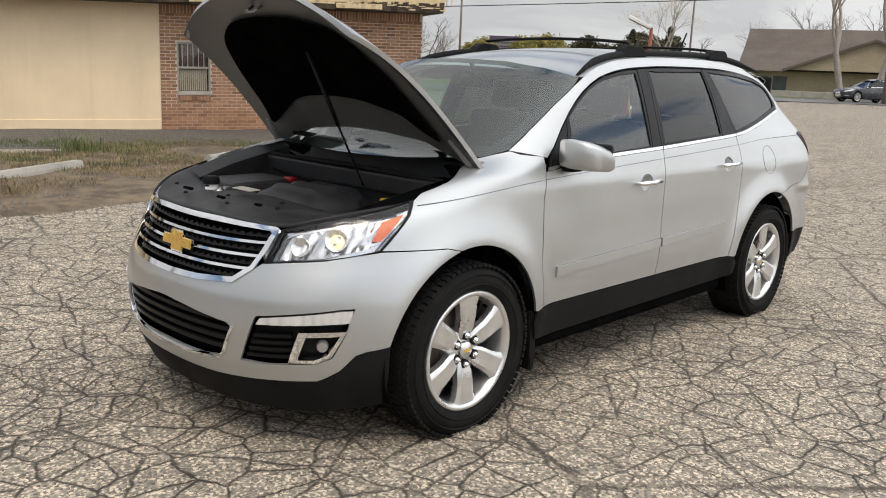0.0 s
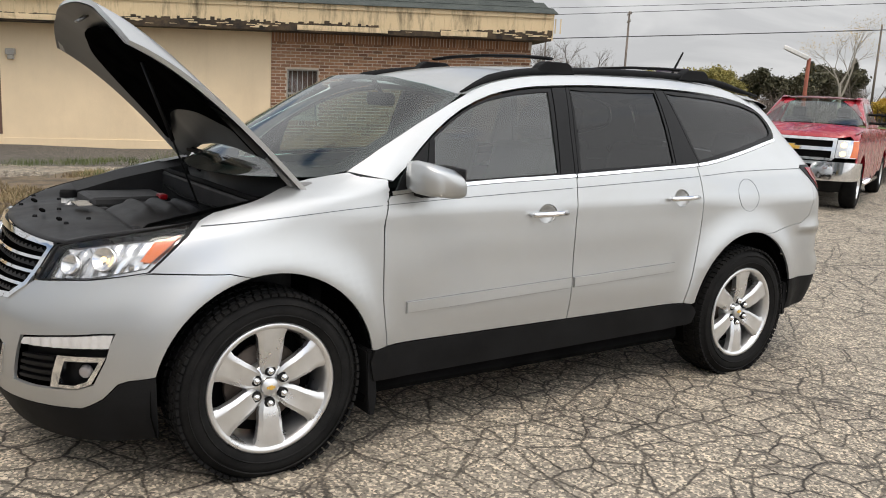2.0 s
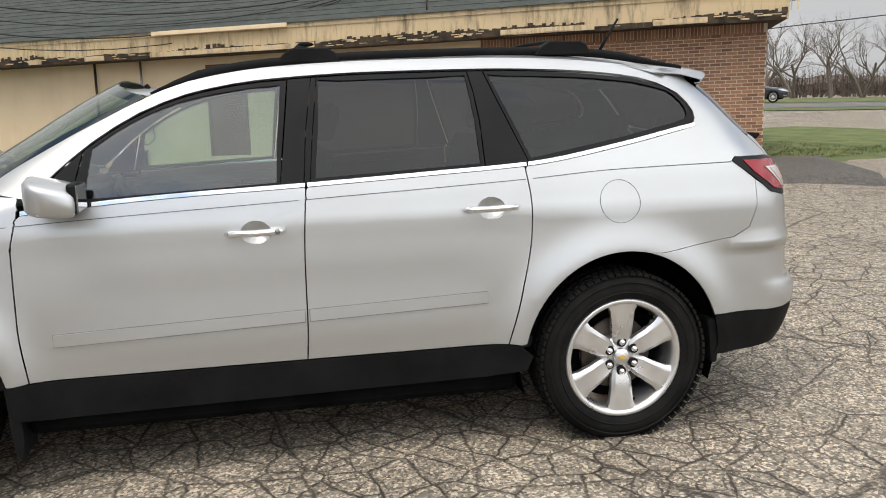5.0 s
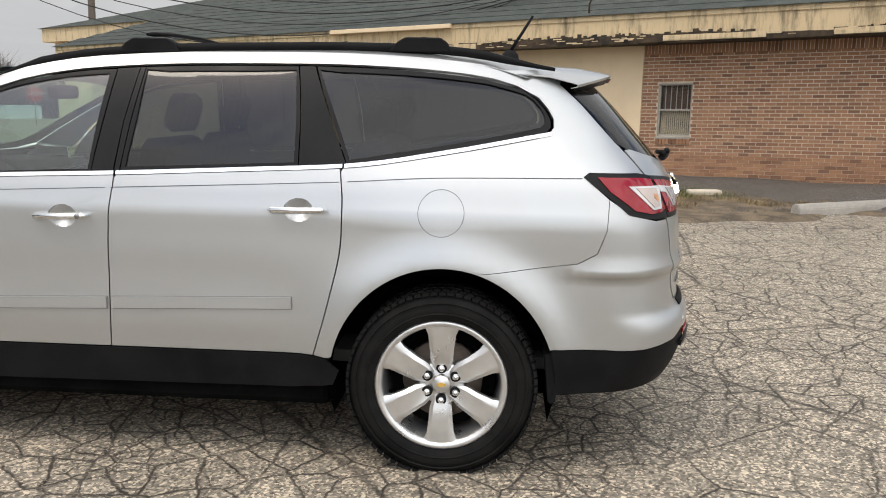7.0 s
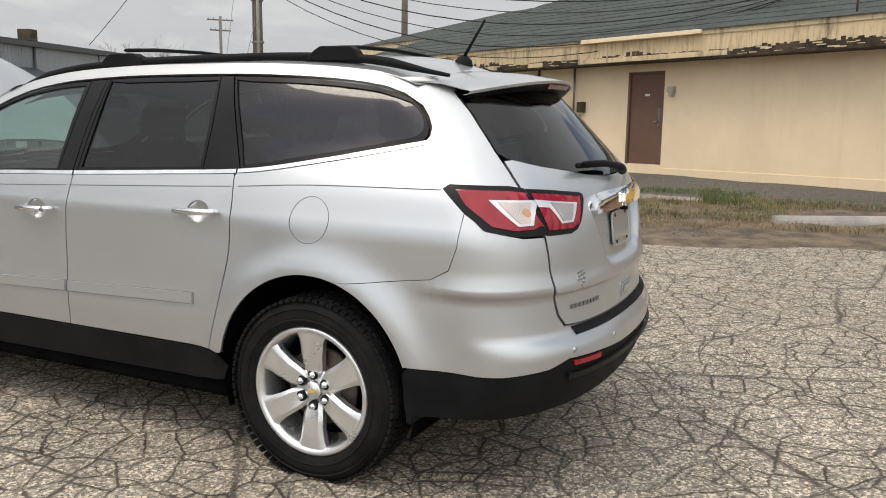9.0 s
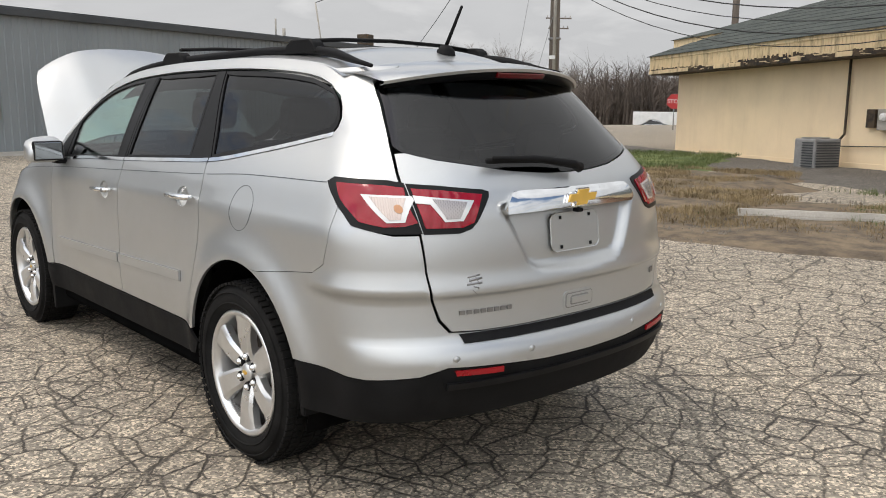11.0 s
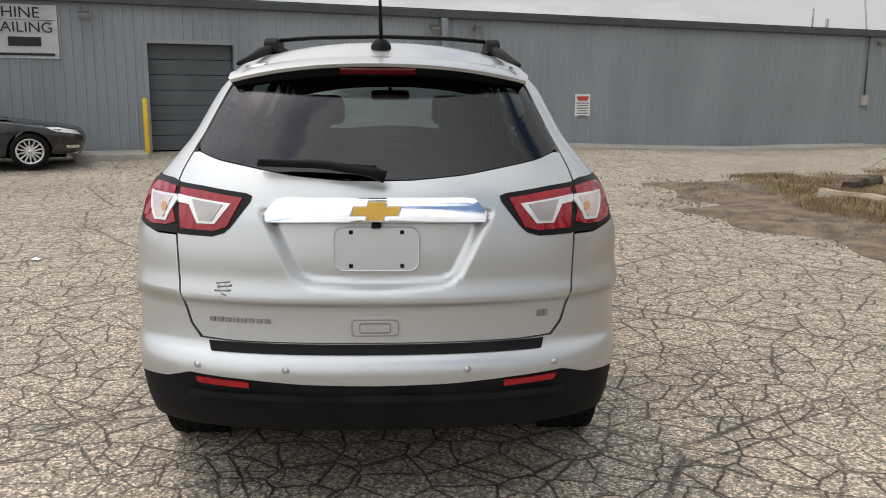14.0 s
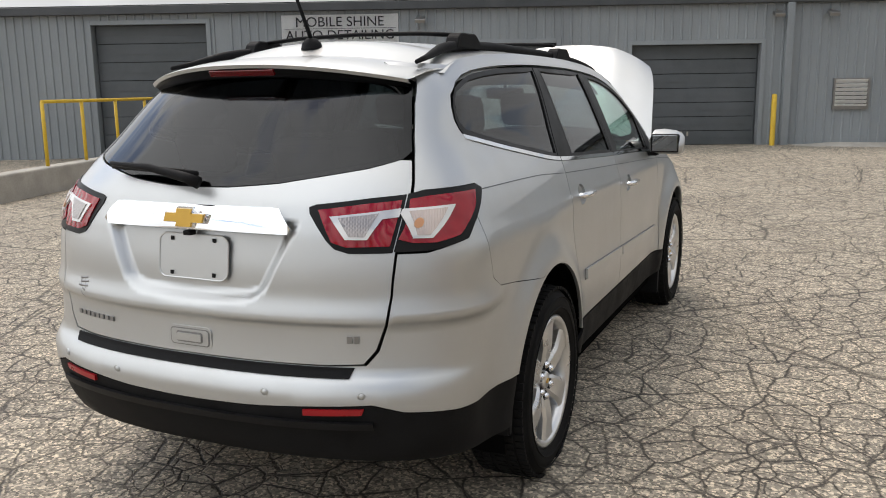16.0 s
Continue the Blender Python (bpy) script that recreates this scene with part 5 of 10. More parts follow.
    if detail:
        b = bmesh.new()
        y = (face + 0.0035) * o
        box(b, (-0.018, min(y, y + 0.002 * o), -0.005), (0.018, max(y, y + 0.002 * o), 0.005)); box(b, (-0.007, min(y, y + 0.003 * o), -0.009), (0.007, max(y, y + 0.003 * o), 0.009))
        part("badge", b, "gold", cap)
        for k in range(6):
            b = bmesh.new()
            a = math.pi / 2 + k * math.tau / 6
            c = (0.068 * math.cos(a), 0, 0.068 * math.sin(a))
            lathe(b, [(0.0, (face + 0.012) * o), (0.009, (face + 0.010) * o), (0.0145, (face + 0.002) * o), (0.015, (face - 0.02) * o)], "y", 12, c)
            part("wheel_nut", fixed(b), "chrome", w, smooth=True)
            # flat black disc in place of the shade inside the nut's recess
            b = bmesh.new()
            lathe(b, [(0.0, (face - 0.003) * o), (0.022, (face - 0.003) * o), (0.0235, (face - 0.01) * o), (0.0235, (face - 0.04) * o)], "y", 14, c)
            part("nut_well", fixed(b), "satin", w)
    b = bmesh.new()
    lathe(b, [(0.0, 0.1 * h * o), (0.165, 0.1 * h * o), (0.17, -0.05 * h * o), (0.0, -0.1 * h * o)], "y", 36)
    part("brake_disc", fixed(b), "brake", w, smooth=True)
    b = bmesh.new()
    lathe(b, [(0.0, -0.25 * h * o), (r - 0.05, -0.3 * h * o)], "y", 36)
    part("back_plate", b, "liner", w)
    return w


def badge(parent, m, w, material="gold"):
    """A flat bar crossed by a shorter block, slightly slanted: a plain gold badge with a bright rim."""
    k = w / 2
    shape = [(-k, -0.17 * k), (-0.36 * k, -0.17 * k), (-0.44 * k, -0.36 * k), (0.3 * k, -0.36 * k), (0.36 * k, -0.17 * k), (0.86 * k, -0.17 * k), (k, 0.17 * k), (0.36 * k, 0.17 * k), (0.44 * k, 0.36 * k), (-0.3 * k, 0.36 * k), (-0.36 * k, 0.17 * k), (-0.86 * k, 0.17 * k)]
    b = bmesh.new()
    prism(b, [(x * 1.07, y * 1.18) for x, y in shape], m, 0.012)
    fixed(b)
    rim = part("badge_rim", b, "chrome", parent)
    b = bmesh.new()
    prism(b, shape, m @ Matrix.Translation((0, 0, 0.004)), 0.013)
    part("badge", fixed(b), material, rim, "plain gold badge")


# ---- the silver car ----
# x runs back from the front axle, y from the middle (left side negative)
def arch_swell(x, z):
    v = 0.0
    for cx in (0.0, 3.025):
        d = math.hypot(x - cx, z - 0.39)
        v += 0.042 * math.exp(-((d - 0.47) / 0.10) ** 2)
    # shoulder over the doors, hollow above the rubbing strip
    v += 0.007 * math.exp(-((z - 1.06) / 0.05) ** 2) * step(0.1, 0.8, x)
    v -= 0.006 * math.exp(-((z - 0.80) / 0.09) ** 2) * step(0.6, 1.0, x) * step(2.6, 2.2, x)
    v += 0.004 * math.exp(-((z - 0.60) / 0.06) ** 2) * step(0.6, 1.0, x) * step(2.6, 2.2, x)
    v += 0.014 * step(2.5, 3.0, x) * math.exp(-((z - 1.02) / 0.12) ** 2)
    v -= 0.06 * step(1.2, 1.42, z) * step(2.3, 3.6, x)
    v -= 0.03 * step(1.56, 1.68, z) * step(2.5, 3.4, x)      # the roof edge draws in towards the tail
    return v


SH = Shell(
    nose=[(0.15, -0.84), (0.3, -0.915), (0.42, -0.95), (0.55, -0.96), (0.64, -0.95), (0.72, -0.92), (0.83, -0.862), (0.94, -0.81), (1.0, -0.75), (1.05, -0.63), (1.11, -0.42), (1.17, -0.05), (1.21, 0.12), (1.30, 0.25), (1.45, 0.49), (1.6, 0.74), (1.66, 0.86), (1.75, 1.1)],
    tail=[(0.15, 3.95), (0.3, 4.03), (0.42, 4.105), (0.55, 4.14), (0.62, 4.142), (0.70, 4.09), (0.8, 4.085), (0.95, 4.085), (1.1, 4.068), (1.2, 4.035), (1.28, 3.985), (1.42, 3.86), (1.55, 3.74), (1.64, 3.64), (1.75, 3.45)],
    width=[(0.15, 0.862), (0.33, 0.888), (0.45, 0.902), (0.6, 0.911), (0.78, 0.916), (0.95, 0.909), (1.04, 0.901), (1.1, 0.892), (1.16, 0.879), (1.22, 0.859), (1.42, 0.782), (1.6, 0.70), (1.68, 0.652), (1.75, 0.59)],
    a=[(0.15, 0.72), (0.5, 0.75), (1.0, 0.75), (1.05, 0.77), (1.12, 0.72), (1.22, 0.52), (1.45, 0.44), (1.75, 0.4)],
    b=[(0.15, 0.42), (0.62, 0.42), (1.06, 0.45), (1.3, 0.46), (1.75, 0.52)],
    pf=2.4, pr=2.3, swell=arch_swell)
S, Re = SH.s, SH.r


def Fr(y, z):
    return SH.f(y * 1.04, z - 0.01)


car = thing("silver_suv", "silver family SUV with its hood propped open", "car", m=Matrix.Translation((0, -0.015, 0)))
AR = 0.466                              # wheel arch radius
ACZ = 0.388


def archpts(cx, a0, a1, n=18):
    tall = cx > 1                       # the rear opening is higher than it is wide
    return [S(x, z) for x, z in arc(cx, ACZ - 0.01 * tall, AR, a0, a1, n, 1.05 if tall else 1.0)]


def silver(name, poly, holes=(), label="", both=False, sides=True, material="silver", gap=0.045, out=0.0, parent=None, thick=0.014, push=None):
    """A panel of the car on its left side and, where sides is set, its right."""
    obs = []
    for mir in ((False, True) if sides and not both else (False,)):
        obs.append(skin_part(name, panel_mesh(SH, poly, holes, gap, out, thick, mir, both, push), material, parent or car, label))
    return obs


SILL = 0.482
belt = spline([(0.45, 1.128), (0.55, 1.142), (1.07, 1.182), (1.65, 1.205), (2.2, 1.232), (2.62, 1.255), (3.05, 1.32), (3.42, 1.392)])
dlo = spline([(0.62, 1.22), (0.81, 1.384), (1.03, 1.515), (1.25, 1.59), (1.53, 1.632), (1.98, 1.655), (2.47, 1.66), (2.80, 1.652), (3.15, 1.622), (3.34, 1.572)])
hoodline = spline([(-0.30, 1.055), (-0.05, 1.115), (0.2, 1.183), (0.4, 1.228)])

# doors: skins below the belt
front_gap = [(0.545, 1.128), (0.516, 0.99), (0.515, 0.72), (0.538, SILL)]
mid_gap = [(1.65, 1.19), (1.636, 1.03), (1.631, 0.9), (1.629, 0.63), (1.622, SILL)]
rear_gap = [(2.594, 1.235), (2.608, 1.1), (2.606, 0.98), (2.553, 0.70), (2.492, SILL)]
G = 0.0028


def shift(pts, d):
    f = spline([(z, x) for x, z in pts[::-1]])
    return [S(f(z) + d, z) for z in np.linspace(pts[0][1], pts[-1][1], 16)]


def curve(f, x0, x1, n, dz=0.0):
    return [S(x0 + (x1 - x0) * k / n, f(x0 + (x1 - x0) * k / n) + dz) for k in range(n + 1)]


recess = lambda cx, cz: [S(cx + 0.062 * math.cos(t), cz + 0.048 * math.sin(t)) for t in np.linspace(0, math.tau, 15)[:-1]]
fdoor_poly = shift(front_gap, G)[::-1] + curve(belt, 0.56, 1.645, 8, -0.006) + shift(mid_gap, -G)
rdoor_poly = shift(mid_gap, G)[::-1] + curve(belt, 1.66, 2.59, 8, -0.006) + shift(rear_gap, -G)
HF, HR = (1.44, 1.03), (2.428, 1.08)
doors = {}
for nm, poly, hc in (("front_door", fdoor_poly, HF), ("rear_door", rdoor_poly, HR)):
    obs = silver(nm, poly, [recess(*hc)], "silver door skin")
    for ob, sgn in zip(obs, (1, -1)):
        cup = panel_mesh(SH, recess(*hc), gap=0.02, out=-0.012, mirror=sgn < 0, thick=0.004, push=lambda x, y, z, c=hc: -0.03 * max(0, 1 - math.hypot((x - c[0]) / 0.062, (z - c[1]) / 0.048) ** 2))
        skin_part("handle_cup", cup, "silver", ob)
        b = bmesh.new()
        y0 = SH.at(*S(*hc)).y
        pts = [(hc[0] - 0.115, y0 - 0.006, hc[1]), (hc[0] - 0.10, y0 - 0.03, hc[1] + 0.001), (hc[0], y0 - 0.038, hc[1] + 0.003), (hc[0] + 0.10, y0 - 0.03, hc[1] + 0.006), (hc[0] + 0.115, y0 - 0.006, hc[1] + 0.006)]
        tube(b, pts, [0.011, 0.0155, 0.016, 0.0155, 0.011], 10)
        for q in b.verts:
            q.co.z = hc[1] + (q.co.z - hc[1]) * 0.9
        if sgn < 0:
            mirrored(b)
        part("door_handle", b, "chrome", ob, "chrome door handle", smooth=True)
        if nm == "front_door" and sgn > 0:
            b = bmesh.new(); lathe(b, [(0, -0.006), (0.009, -0.006), (0.0115, 0.0), (0.0115, 0.02)], "y", 14, (hc[0] + 0.085, y0 - 0.044, hc[1] + 0.006))
            part("keyhole", fixed(b), "steelgrey", ob, smooth=True)
    doors[nm] = obs

# rubbing strips on the doors
for (x0, x1), nm in (((0.64, 1.618), "front_door"), ((1.64, 2.40), "rear_door")):
    zc = lambda x: 0.642 + (x - 0.64) * 0.031
    n = 14
    poly = [S(x0 + (x1 - x0) * k / n, zc(x0 + (x1 - x0) * k / n) - 0.024) for k in range(n + 1)] + [S(x1 - (x1 - x0) * k / n, zc(x1 - (x1 - x0) * k / n) + 0.024) for k in range(n + 1)]
    for ob, mir in zip(doors[nm], (False, True)):
        skin_part("rubbing_strip", panel_mesh(SH, poly, gap=0.07, out=0.012, thick=0.014, mirror=mir), "silver", ob)
        # added grey sheet that draws the shaded line round the strip's edge
        edge = [S(x0 - 0.003 + (x1 - x0 + 0.006) * k / n, zc(x0 + (x1 - x0) * k / n) - 0.0285) for k in range(n + 1)] + [S(x1 + 0.003 - (x1 - x0 + 0.006) * k / n, zc(x1 - (x1 - x0) * k / n) + 0.0265) for k in range(n + 1)]
        skin_part("strip_gasket", panel_mesh(SH, edge, gap=0.08, out=0.003, thick=0.006, mirror=mir), "trimgrey", ob)
# chrome belt line on doors and quarter
for x0, x1 in ((0.56, 1.648), (1.657, 2.60), (2.608, 3.445)):
    poly = curve(belt, x0, x1, 10, -0.004) + curve(belt, x0, x1, 10, 0.012)[::-1]
    silver("belt_moulding", poly, material="chrome", gap=0.05, out=0.004, thick=0.012, label="bright belt moulding")
# crease line below the belt: its shading painted as a fine dark strip
for x0, x1 in ((-0.26, 0.508), (0.53, 1.618), (1.64, 2.59), (2.625, 3.57)):
    zl = spline([(-0.3, 1.032), (0.52, 1.098), (1.63, 1.15), (2.6, 1.195), (3.0, 1.22), (3.57, 1.232)])
    poly = curve(zl, x0, x1, 16, -0.0013) + curve(zl, x0, x1, 16, 0.0013)[::-1]
    silver("crease_line", poly, material="shutter", gap=0.06, out=0.0016, thick=0.004)

# front fenders
f_arch = archpts(0.0, 180 - 84, 4, 20)
fender_poly = [S(-0.262, 1.05)] + [S(x, hoodline(x)) for x in np.linspace(-0.2, 0.4, 9)] + [S(0.43, 1.215), S(0.548, 1.205)] + shift(front_gap, -G) + [S(0.478, 0.475)] + archpts(0.0, 11, 102, 18) + [S(-0.18, 0.864), S(-0.452, 0.868)]
silver("front_fender", fender_poly, label="silver front fender", gap=0.031)
# A-pillar, cant rail over the windows and roof edge
apillar = [S(0.40, 1.232), S(0.55, 1.205), S(0.575, 1.20)] + [S(x, dlo(x) + 0.012) for x in np.linspace(0.64, 3.3, 30)] + [S(3.392, 1.548), S(3.432, 1.503), S(3.455, 1.462), S(3.456, 1.428), S(3.436, 1.40), S(3.41, 1.388)] + curve(belt, 3.395, 2.602, 10, -0.006) + shift(rear_gap, G) + [S(2.545, 0.475)] + archpts(3.025, 168, 76.4, 20) + \
    [S(3.20, 0.851), S(3.30, 0.863), S(3.56, 0.898), S(3.635, 0.94), S(3.668, 1.03), S(3.677, 1.152), S(3.615, 1.204), S(3.574, 1.238), S(3.596, 1.255), S(3.80, 1.251), Re(0.722, 1.244), Re(0.712, 1.30), Re(0.70, 1.345), Re(0.692, 1.372), Re(0.63, 1.52), Re(0.595, 1.605), S(3.49, 1.668)] + [S(x, dlo(x) + 0.06) for x in np.linspace(3.25, 1.1, 22)] + [S(0.95, 1.535), S(0.75, 1.435), S(0.55, 1.325)]
silver("body_side", apillar, label="silver body side with pillars and rear quarter", gap=0.04)

# fuel door ring
ring = [S(3.01 + 0.094 * math.cos(t), 1.083 + 0.094 * math.sin(t)) for t in np.linspace(0, math.tau, 41)[:-1]]
ring_in = [S(3.01 + 0.0918 * math.cos(t), 1.083 + 0.0918 * math.sin(t)) for t in np.linspace(0, math.tau, 41)[:-1]]
skin_part("fuel_door_gap", panel_mesh(SH, ring, [ring_in], gap=0.02, out=0.0008, thick=0.004), "steel_dark", car, "round fuel door outline")

# side glass and black window trim
def window(name, poly, material, inset_mat="satin"):
    """Glass within a black border."""
    c = Vector(np.mean(np.array(poly), 0).tolist())
    inner = []
    n = len(poly)
    for i in range(n):
        p0, p1, p2 = Vector(poly[i - 1]), Vector(poly[i]), Vector(poly[(i + 1) % n])
        e0, e1 = (p1 - p0).normalized(), (p2 - p1).normalized()
        nn = Vector((-(e0.y + e1.y), e0.x + e1.x))
        nn.normalize()
        if nn.dot(c - p1) < 0:
            nn = -nn
        inner.append(tuple(p1 + nn * 0.02))
    for mir in (False, True):
        fr = skin_part("window_trim", panel_mesh(SH, poly, [inner], 0.03, -0.002, 0.02, mir), inset_mat, car, "black window surround")
        skin_part(name, panel_mesh(SH, inner, (), 0.05, -0.008, 0.003, mir), material, car)


fw = [S(0.74, belt(0.74) + 0.012), S(1.545, belt(1.545) + 0.012), S(1.572, 1.42), S(1.60, dlo(1.60) - 0.002)] + [S(x, dlo(x)) for x in np.linspace(1.5, 0.80, 10)]
window("front_side_glass", fw, "glass_clear")
rw = [S(1.672, belt(1.67) + 0.012), S(2.415, belt(2.415) + 0.012), S(2.41, 1.45), S(2.395, 1.58), S(2.38, dlo(2.38))] + [S(x, dlo(x)) for x in np.linspace(2.2, 1.728, 5)] + [S(1.695, 1.42)]
window("rear_side_glass", rw, "glass_dark")
qw = [S(2.618, belt(2.618) + 0.012), S(3.05, belt(3.05) + 0.012), S(3.25, belt(3.25) + 0.012), S(3.385, belt(3.385) + 0.012), S(3.425, 1.408), S(3.443, 1.43), S(3.44, 1.462), S(3.418, 1.50), S(3.38, 1.54), S(3.33, dlo(3.33))] + [S(x, dlo(x)) for x in np.linspace(3.25, 2.46, 10)] + [S(2.50, 1.55), S(2.57, 1.38)]
window("quarter_glass", qw, "glass_dark")
# black pillar covers
silver("pillar_cover", [S(1.55, belt(1.55) + 0.013), S(1.642, belt(1.642) + 0.013), S(1.662, 1.42), S(1.70, dlo(1.70)), S(1.606, dlo(1.606)), S(1.578, 1.42)], material="satin", out=-0.001)
silver("pillar_cover", [S(1.648, belt(1.648) + 0.013), S(1.668, belt(1.668) + 0.013), S(1.691, 1.42), S(1.724, dlo(1.724)), S(1.704, dlo(1.704)), S(1.666, 1.42)], material="satin", out=-0.001)
silver("pillar_cover", [S(2.42, belt(2.42) + 0.013), S(2.612, belt(2.61) + 0.013), S(2.564, 1.38), S(2.494, 1.55), S(2.452, dlo(2.45)), S(2.386, dlo(2.386)), S(2.401, 1.58), S(2.416, 1.45)], material="satin", out=-0.001)
silver("mirror_sail", [S(0.585, belt(0.585) + 0.012), S(0.735, belt(0.735) + 0.012), S(0.79, dlo(0.79) - 0.0), S(0.70, dlo(0.70)), S(0.62, 1.215)], material="satin", out=-0.001)

# sills and arch backs
silver("sill", [S(0.47, 0.476), S(0.545, 0.476), S(2.485, 0.476), S(2.545, 0.47), S(2.60, 0.42), S(2.575, 0.36), S(2.40, 0.33), S(0.60, 0.315), S(0.475, 0.33), S(0.452, 0.42)], material="plastic", label="black plastic sill cover", gap=0.05, out=0.004)

# front bumper with openings
def grille_half(n=10):
    """Outline of the grille opening, middle to corner and back."""
    return [Fr(0, 0.955), Fr(0.2, 0.957), Fr(0.42, 0.952), Fr(0.495, 0.95), Fr(0.508, 0.942), Fr(0.49, 0.86), Fr(0.466, 0.785), Fr(0.40, 0.725), Fr(0.2, 0.705), Fr(0, 0.70)]


head = [Fr(0.516, 0.945), Fr(0.666, 0.998), S(-0.411, 1.022), S(-0.256, 1.054), S(-0.335, 0.985), S(-0.455, 0.868), S(-0.56, 0.846), Fr(0.69, 0.838), Fr(0.58, 0.824), Fr(0.495, 0.814)]
fog = [Fr(0.525, 0.61), Fr(0.66, 0.633), S(-0.62, 0.645), S(-0.578, 0.646), S(-0.597, 0.60), S(-0.612, 0.54), S(-0.65, 0.44), S(-0.70, 0.416), Fr(0.56, 0.41), Fr(0.452, 0.412), Fr(0.465, 0.44), Fr(0.512, 0.568)]
low_grille = [Fr(0, 0.39), Fr(0.25, 0.398), Fr(0.345, 0.41), Fr(0.37, 0.43), Fr(0.424, 0.55), Fr(0.40, 0.566), Fr(0.2, 0.588), Fr(0, 0.592)]
bumper = [Fr(0, 0.70)] + grille_half()[8:5:-1] + [Fr(0.49, 0.809)] + [Fr(0.58, 0.820), Fr(0.70, 0.834), S(-0.56, 0.846), S(-0.455, 0.862), S(-0.18, 0.860), S(-0.12, 0.846)] + archpts(0.0, 103, 168, 14) + \
    [S(-0.46, 0.482), S(-0.54, 0.466), S(-0.575, 0.45), S(-0.62, 0.385), S(-0.66, 0.352), Fr(0.70, 0.347), Fr(0.516, 0.335), Fr(0.3, 0.322), Fr(0, 0.318), Fr(0, 0.40)] + low_grille[1:-1] + [Fr(0, 0.602)]
silver("front_bumper", bumper, [fog], "silver front bumper", both=True, gap=0.035)
silver("bumper_valance", [Fr(0, 0.314), Fr(0.3, 0.318), Fr(0.516, 0.331), Fr(0.70, 0.343), S(-0.66, 0.348), S(-0.618, 0.38), S(-0.573, 0.445), S(-0.54, 0.462), S(-0.455, 0.478), S(-0.45, 0.40), S(-0.435, 0.22), S(-0.6, 0.19), Fr(0.6, 0.19), Fr(0.3, 0.19), Fr(0, 0.195)], label="black lower bumper valance", both=True, material="plastic", gap=0.05)
# grille: dark back, bars, frame
gr = grille_half()
silver("grille_backing", gr, both=True, material="liner", gap=0.05, out=-0.045, thick=0.004)
inner = [Fr(0, 0.935), Fr(0.2, 0.937), Fr(0.41, 0.935), Fr(0.475, 0.933), Fr(0.484, 0.925), Fr(0.468, 0.86), Fr(0.448, 0.795), Fr(0.39, 0.745), Fr(0.2, 0.728), Fr(0, 0.722)]
rim = gr[:] + inner[::-1]
silver("grille_frame", rim, both=True, material="chrome", gap=0.03, out=0.006, thick=0.03, label="chrome grille frame")
for z0, ends in ((0.877, 0.475), (0.825, 0.46), (0.775, 0.44)):
    poly = [Fr(y, z0 - 0.0055 + 0.012 * (y / 0.5) ** 2) for y in np.linspace(0, ends, 10)] + [Fr(y, z0 + 0.0055 + 0.012 * (y / 0.5) ** 2) for y in np.linspace(ends, 0, 10)]
    silver("grille_bar", poly, both=True, material="chrome", gap=0.03, out=0.002, thick=0.025, label="chrome grille bar")
for z0, ends in ((0.908, 0.48), (0.852, 0.466), (0.80, 0.45), (0.748, 0.38)):
    poly = [Fr(y, z0 - 0.006 + 0.012 * (y / 0.5) ** 2) for y in np.linspace(0, ends, 24)] + [Fr(y, z0 + (0.012 if k % 2 else -0.0) + 0.012 * (y / 0.5) ** 2) for k, y in enumerate(np.linspace(ends, 0, 24))]
    silver("grille_mesh", poly, both=True, material="satin", gap=0.03, out=-0.016, thick=0.02)
badge(car, Matrix(((0, 0, -1, SH.nose(0.82) - 0.008), (-1, 0, 0, 0), (0, 1, 0, 0.82), (0, 0, 0, 1))), 0.24)
# lower grille
silver("lower_grille_backing", low_grille, both=True, material="liner", gap=0.05, out=-0.04, thick=0.004)
for z0 in (0.45, 0.49, 0.53, 0.57):
    e = 0.36 + (z0 - 0.43) * 0.42
    poly = [Fr(y, z0 - 0.009) for y in np.linspace(0, e, 10)] + [Fr(y, z0 + 0.009) for y in np.linspace(e, 0, 10)]
    silver("lower_grille_slat", poly, both=True, material="satin", gap=0.03, out=-0.012, thick=0.02)
poly = [Fr(y, 0.376 + 0.026 * (y / 0.36) ** 2) for y in np.linspace(0, 0.355, 10)] + [Fr(0.385, 0.428), Fr(0.436, 0.55), Fr(0.425, 0.554), Fr(0.371, 0.432)] + [Fr(y, 0.390 + 0.02 * (y / 0.36) ** 2) for y in np.linspace(0.345, 0, 10)]
silver("lower_grille_trim", poly, both=True, material="chrome", gap=0.03, out=0.005, thick=0.015, label="bright lower grille trim")
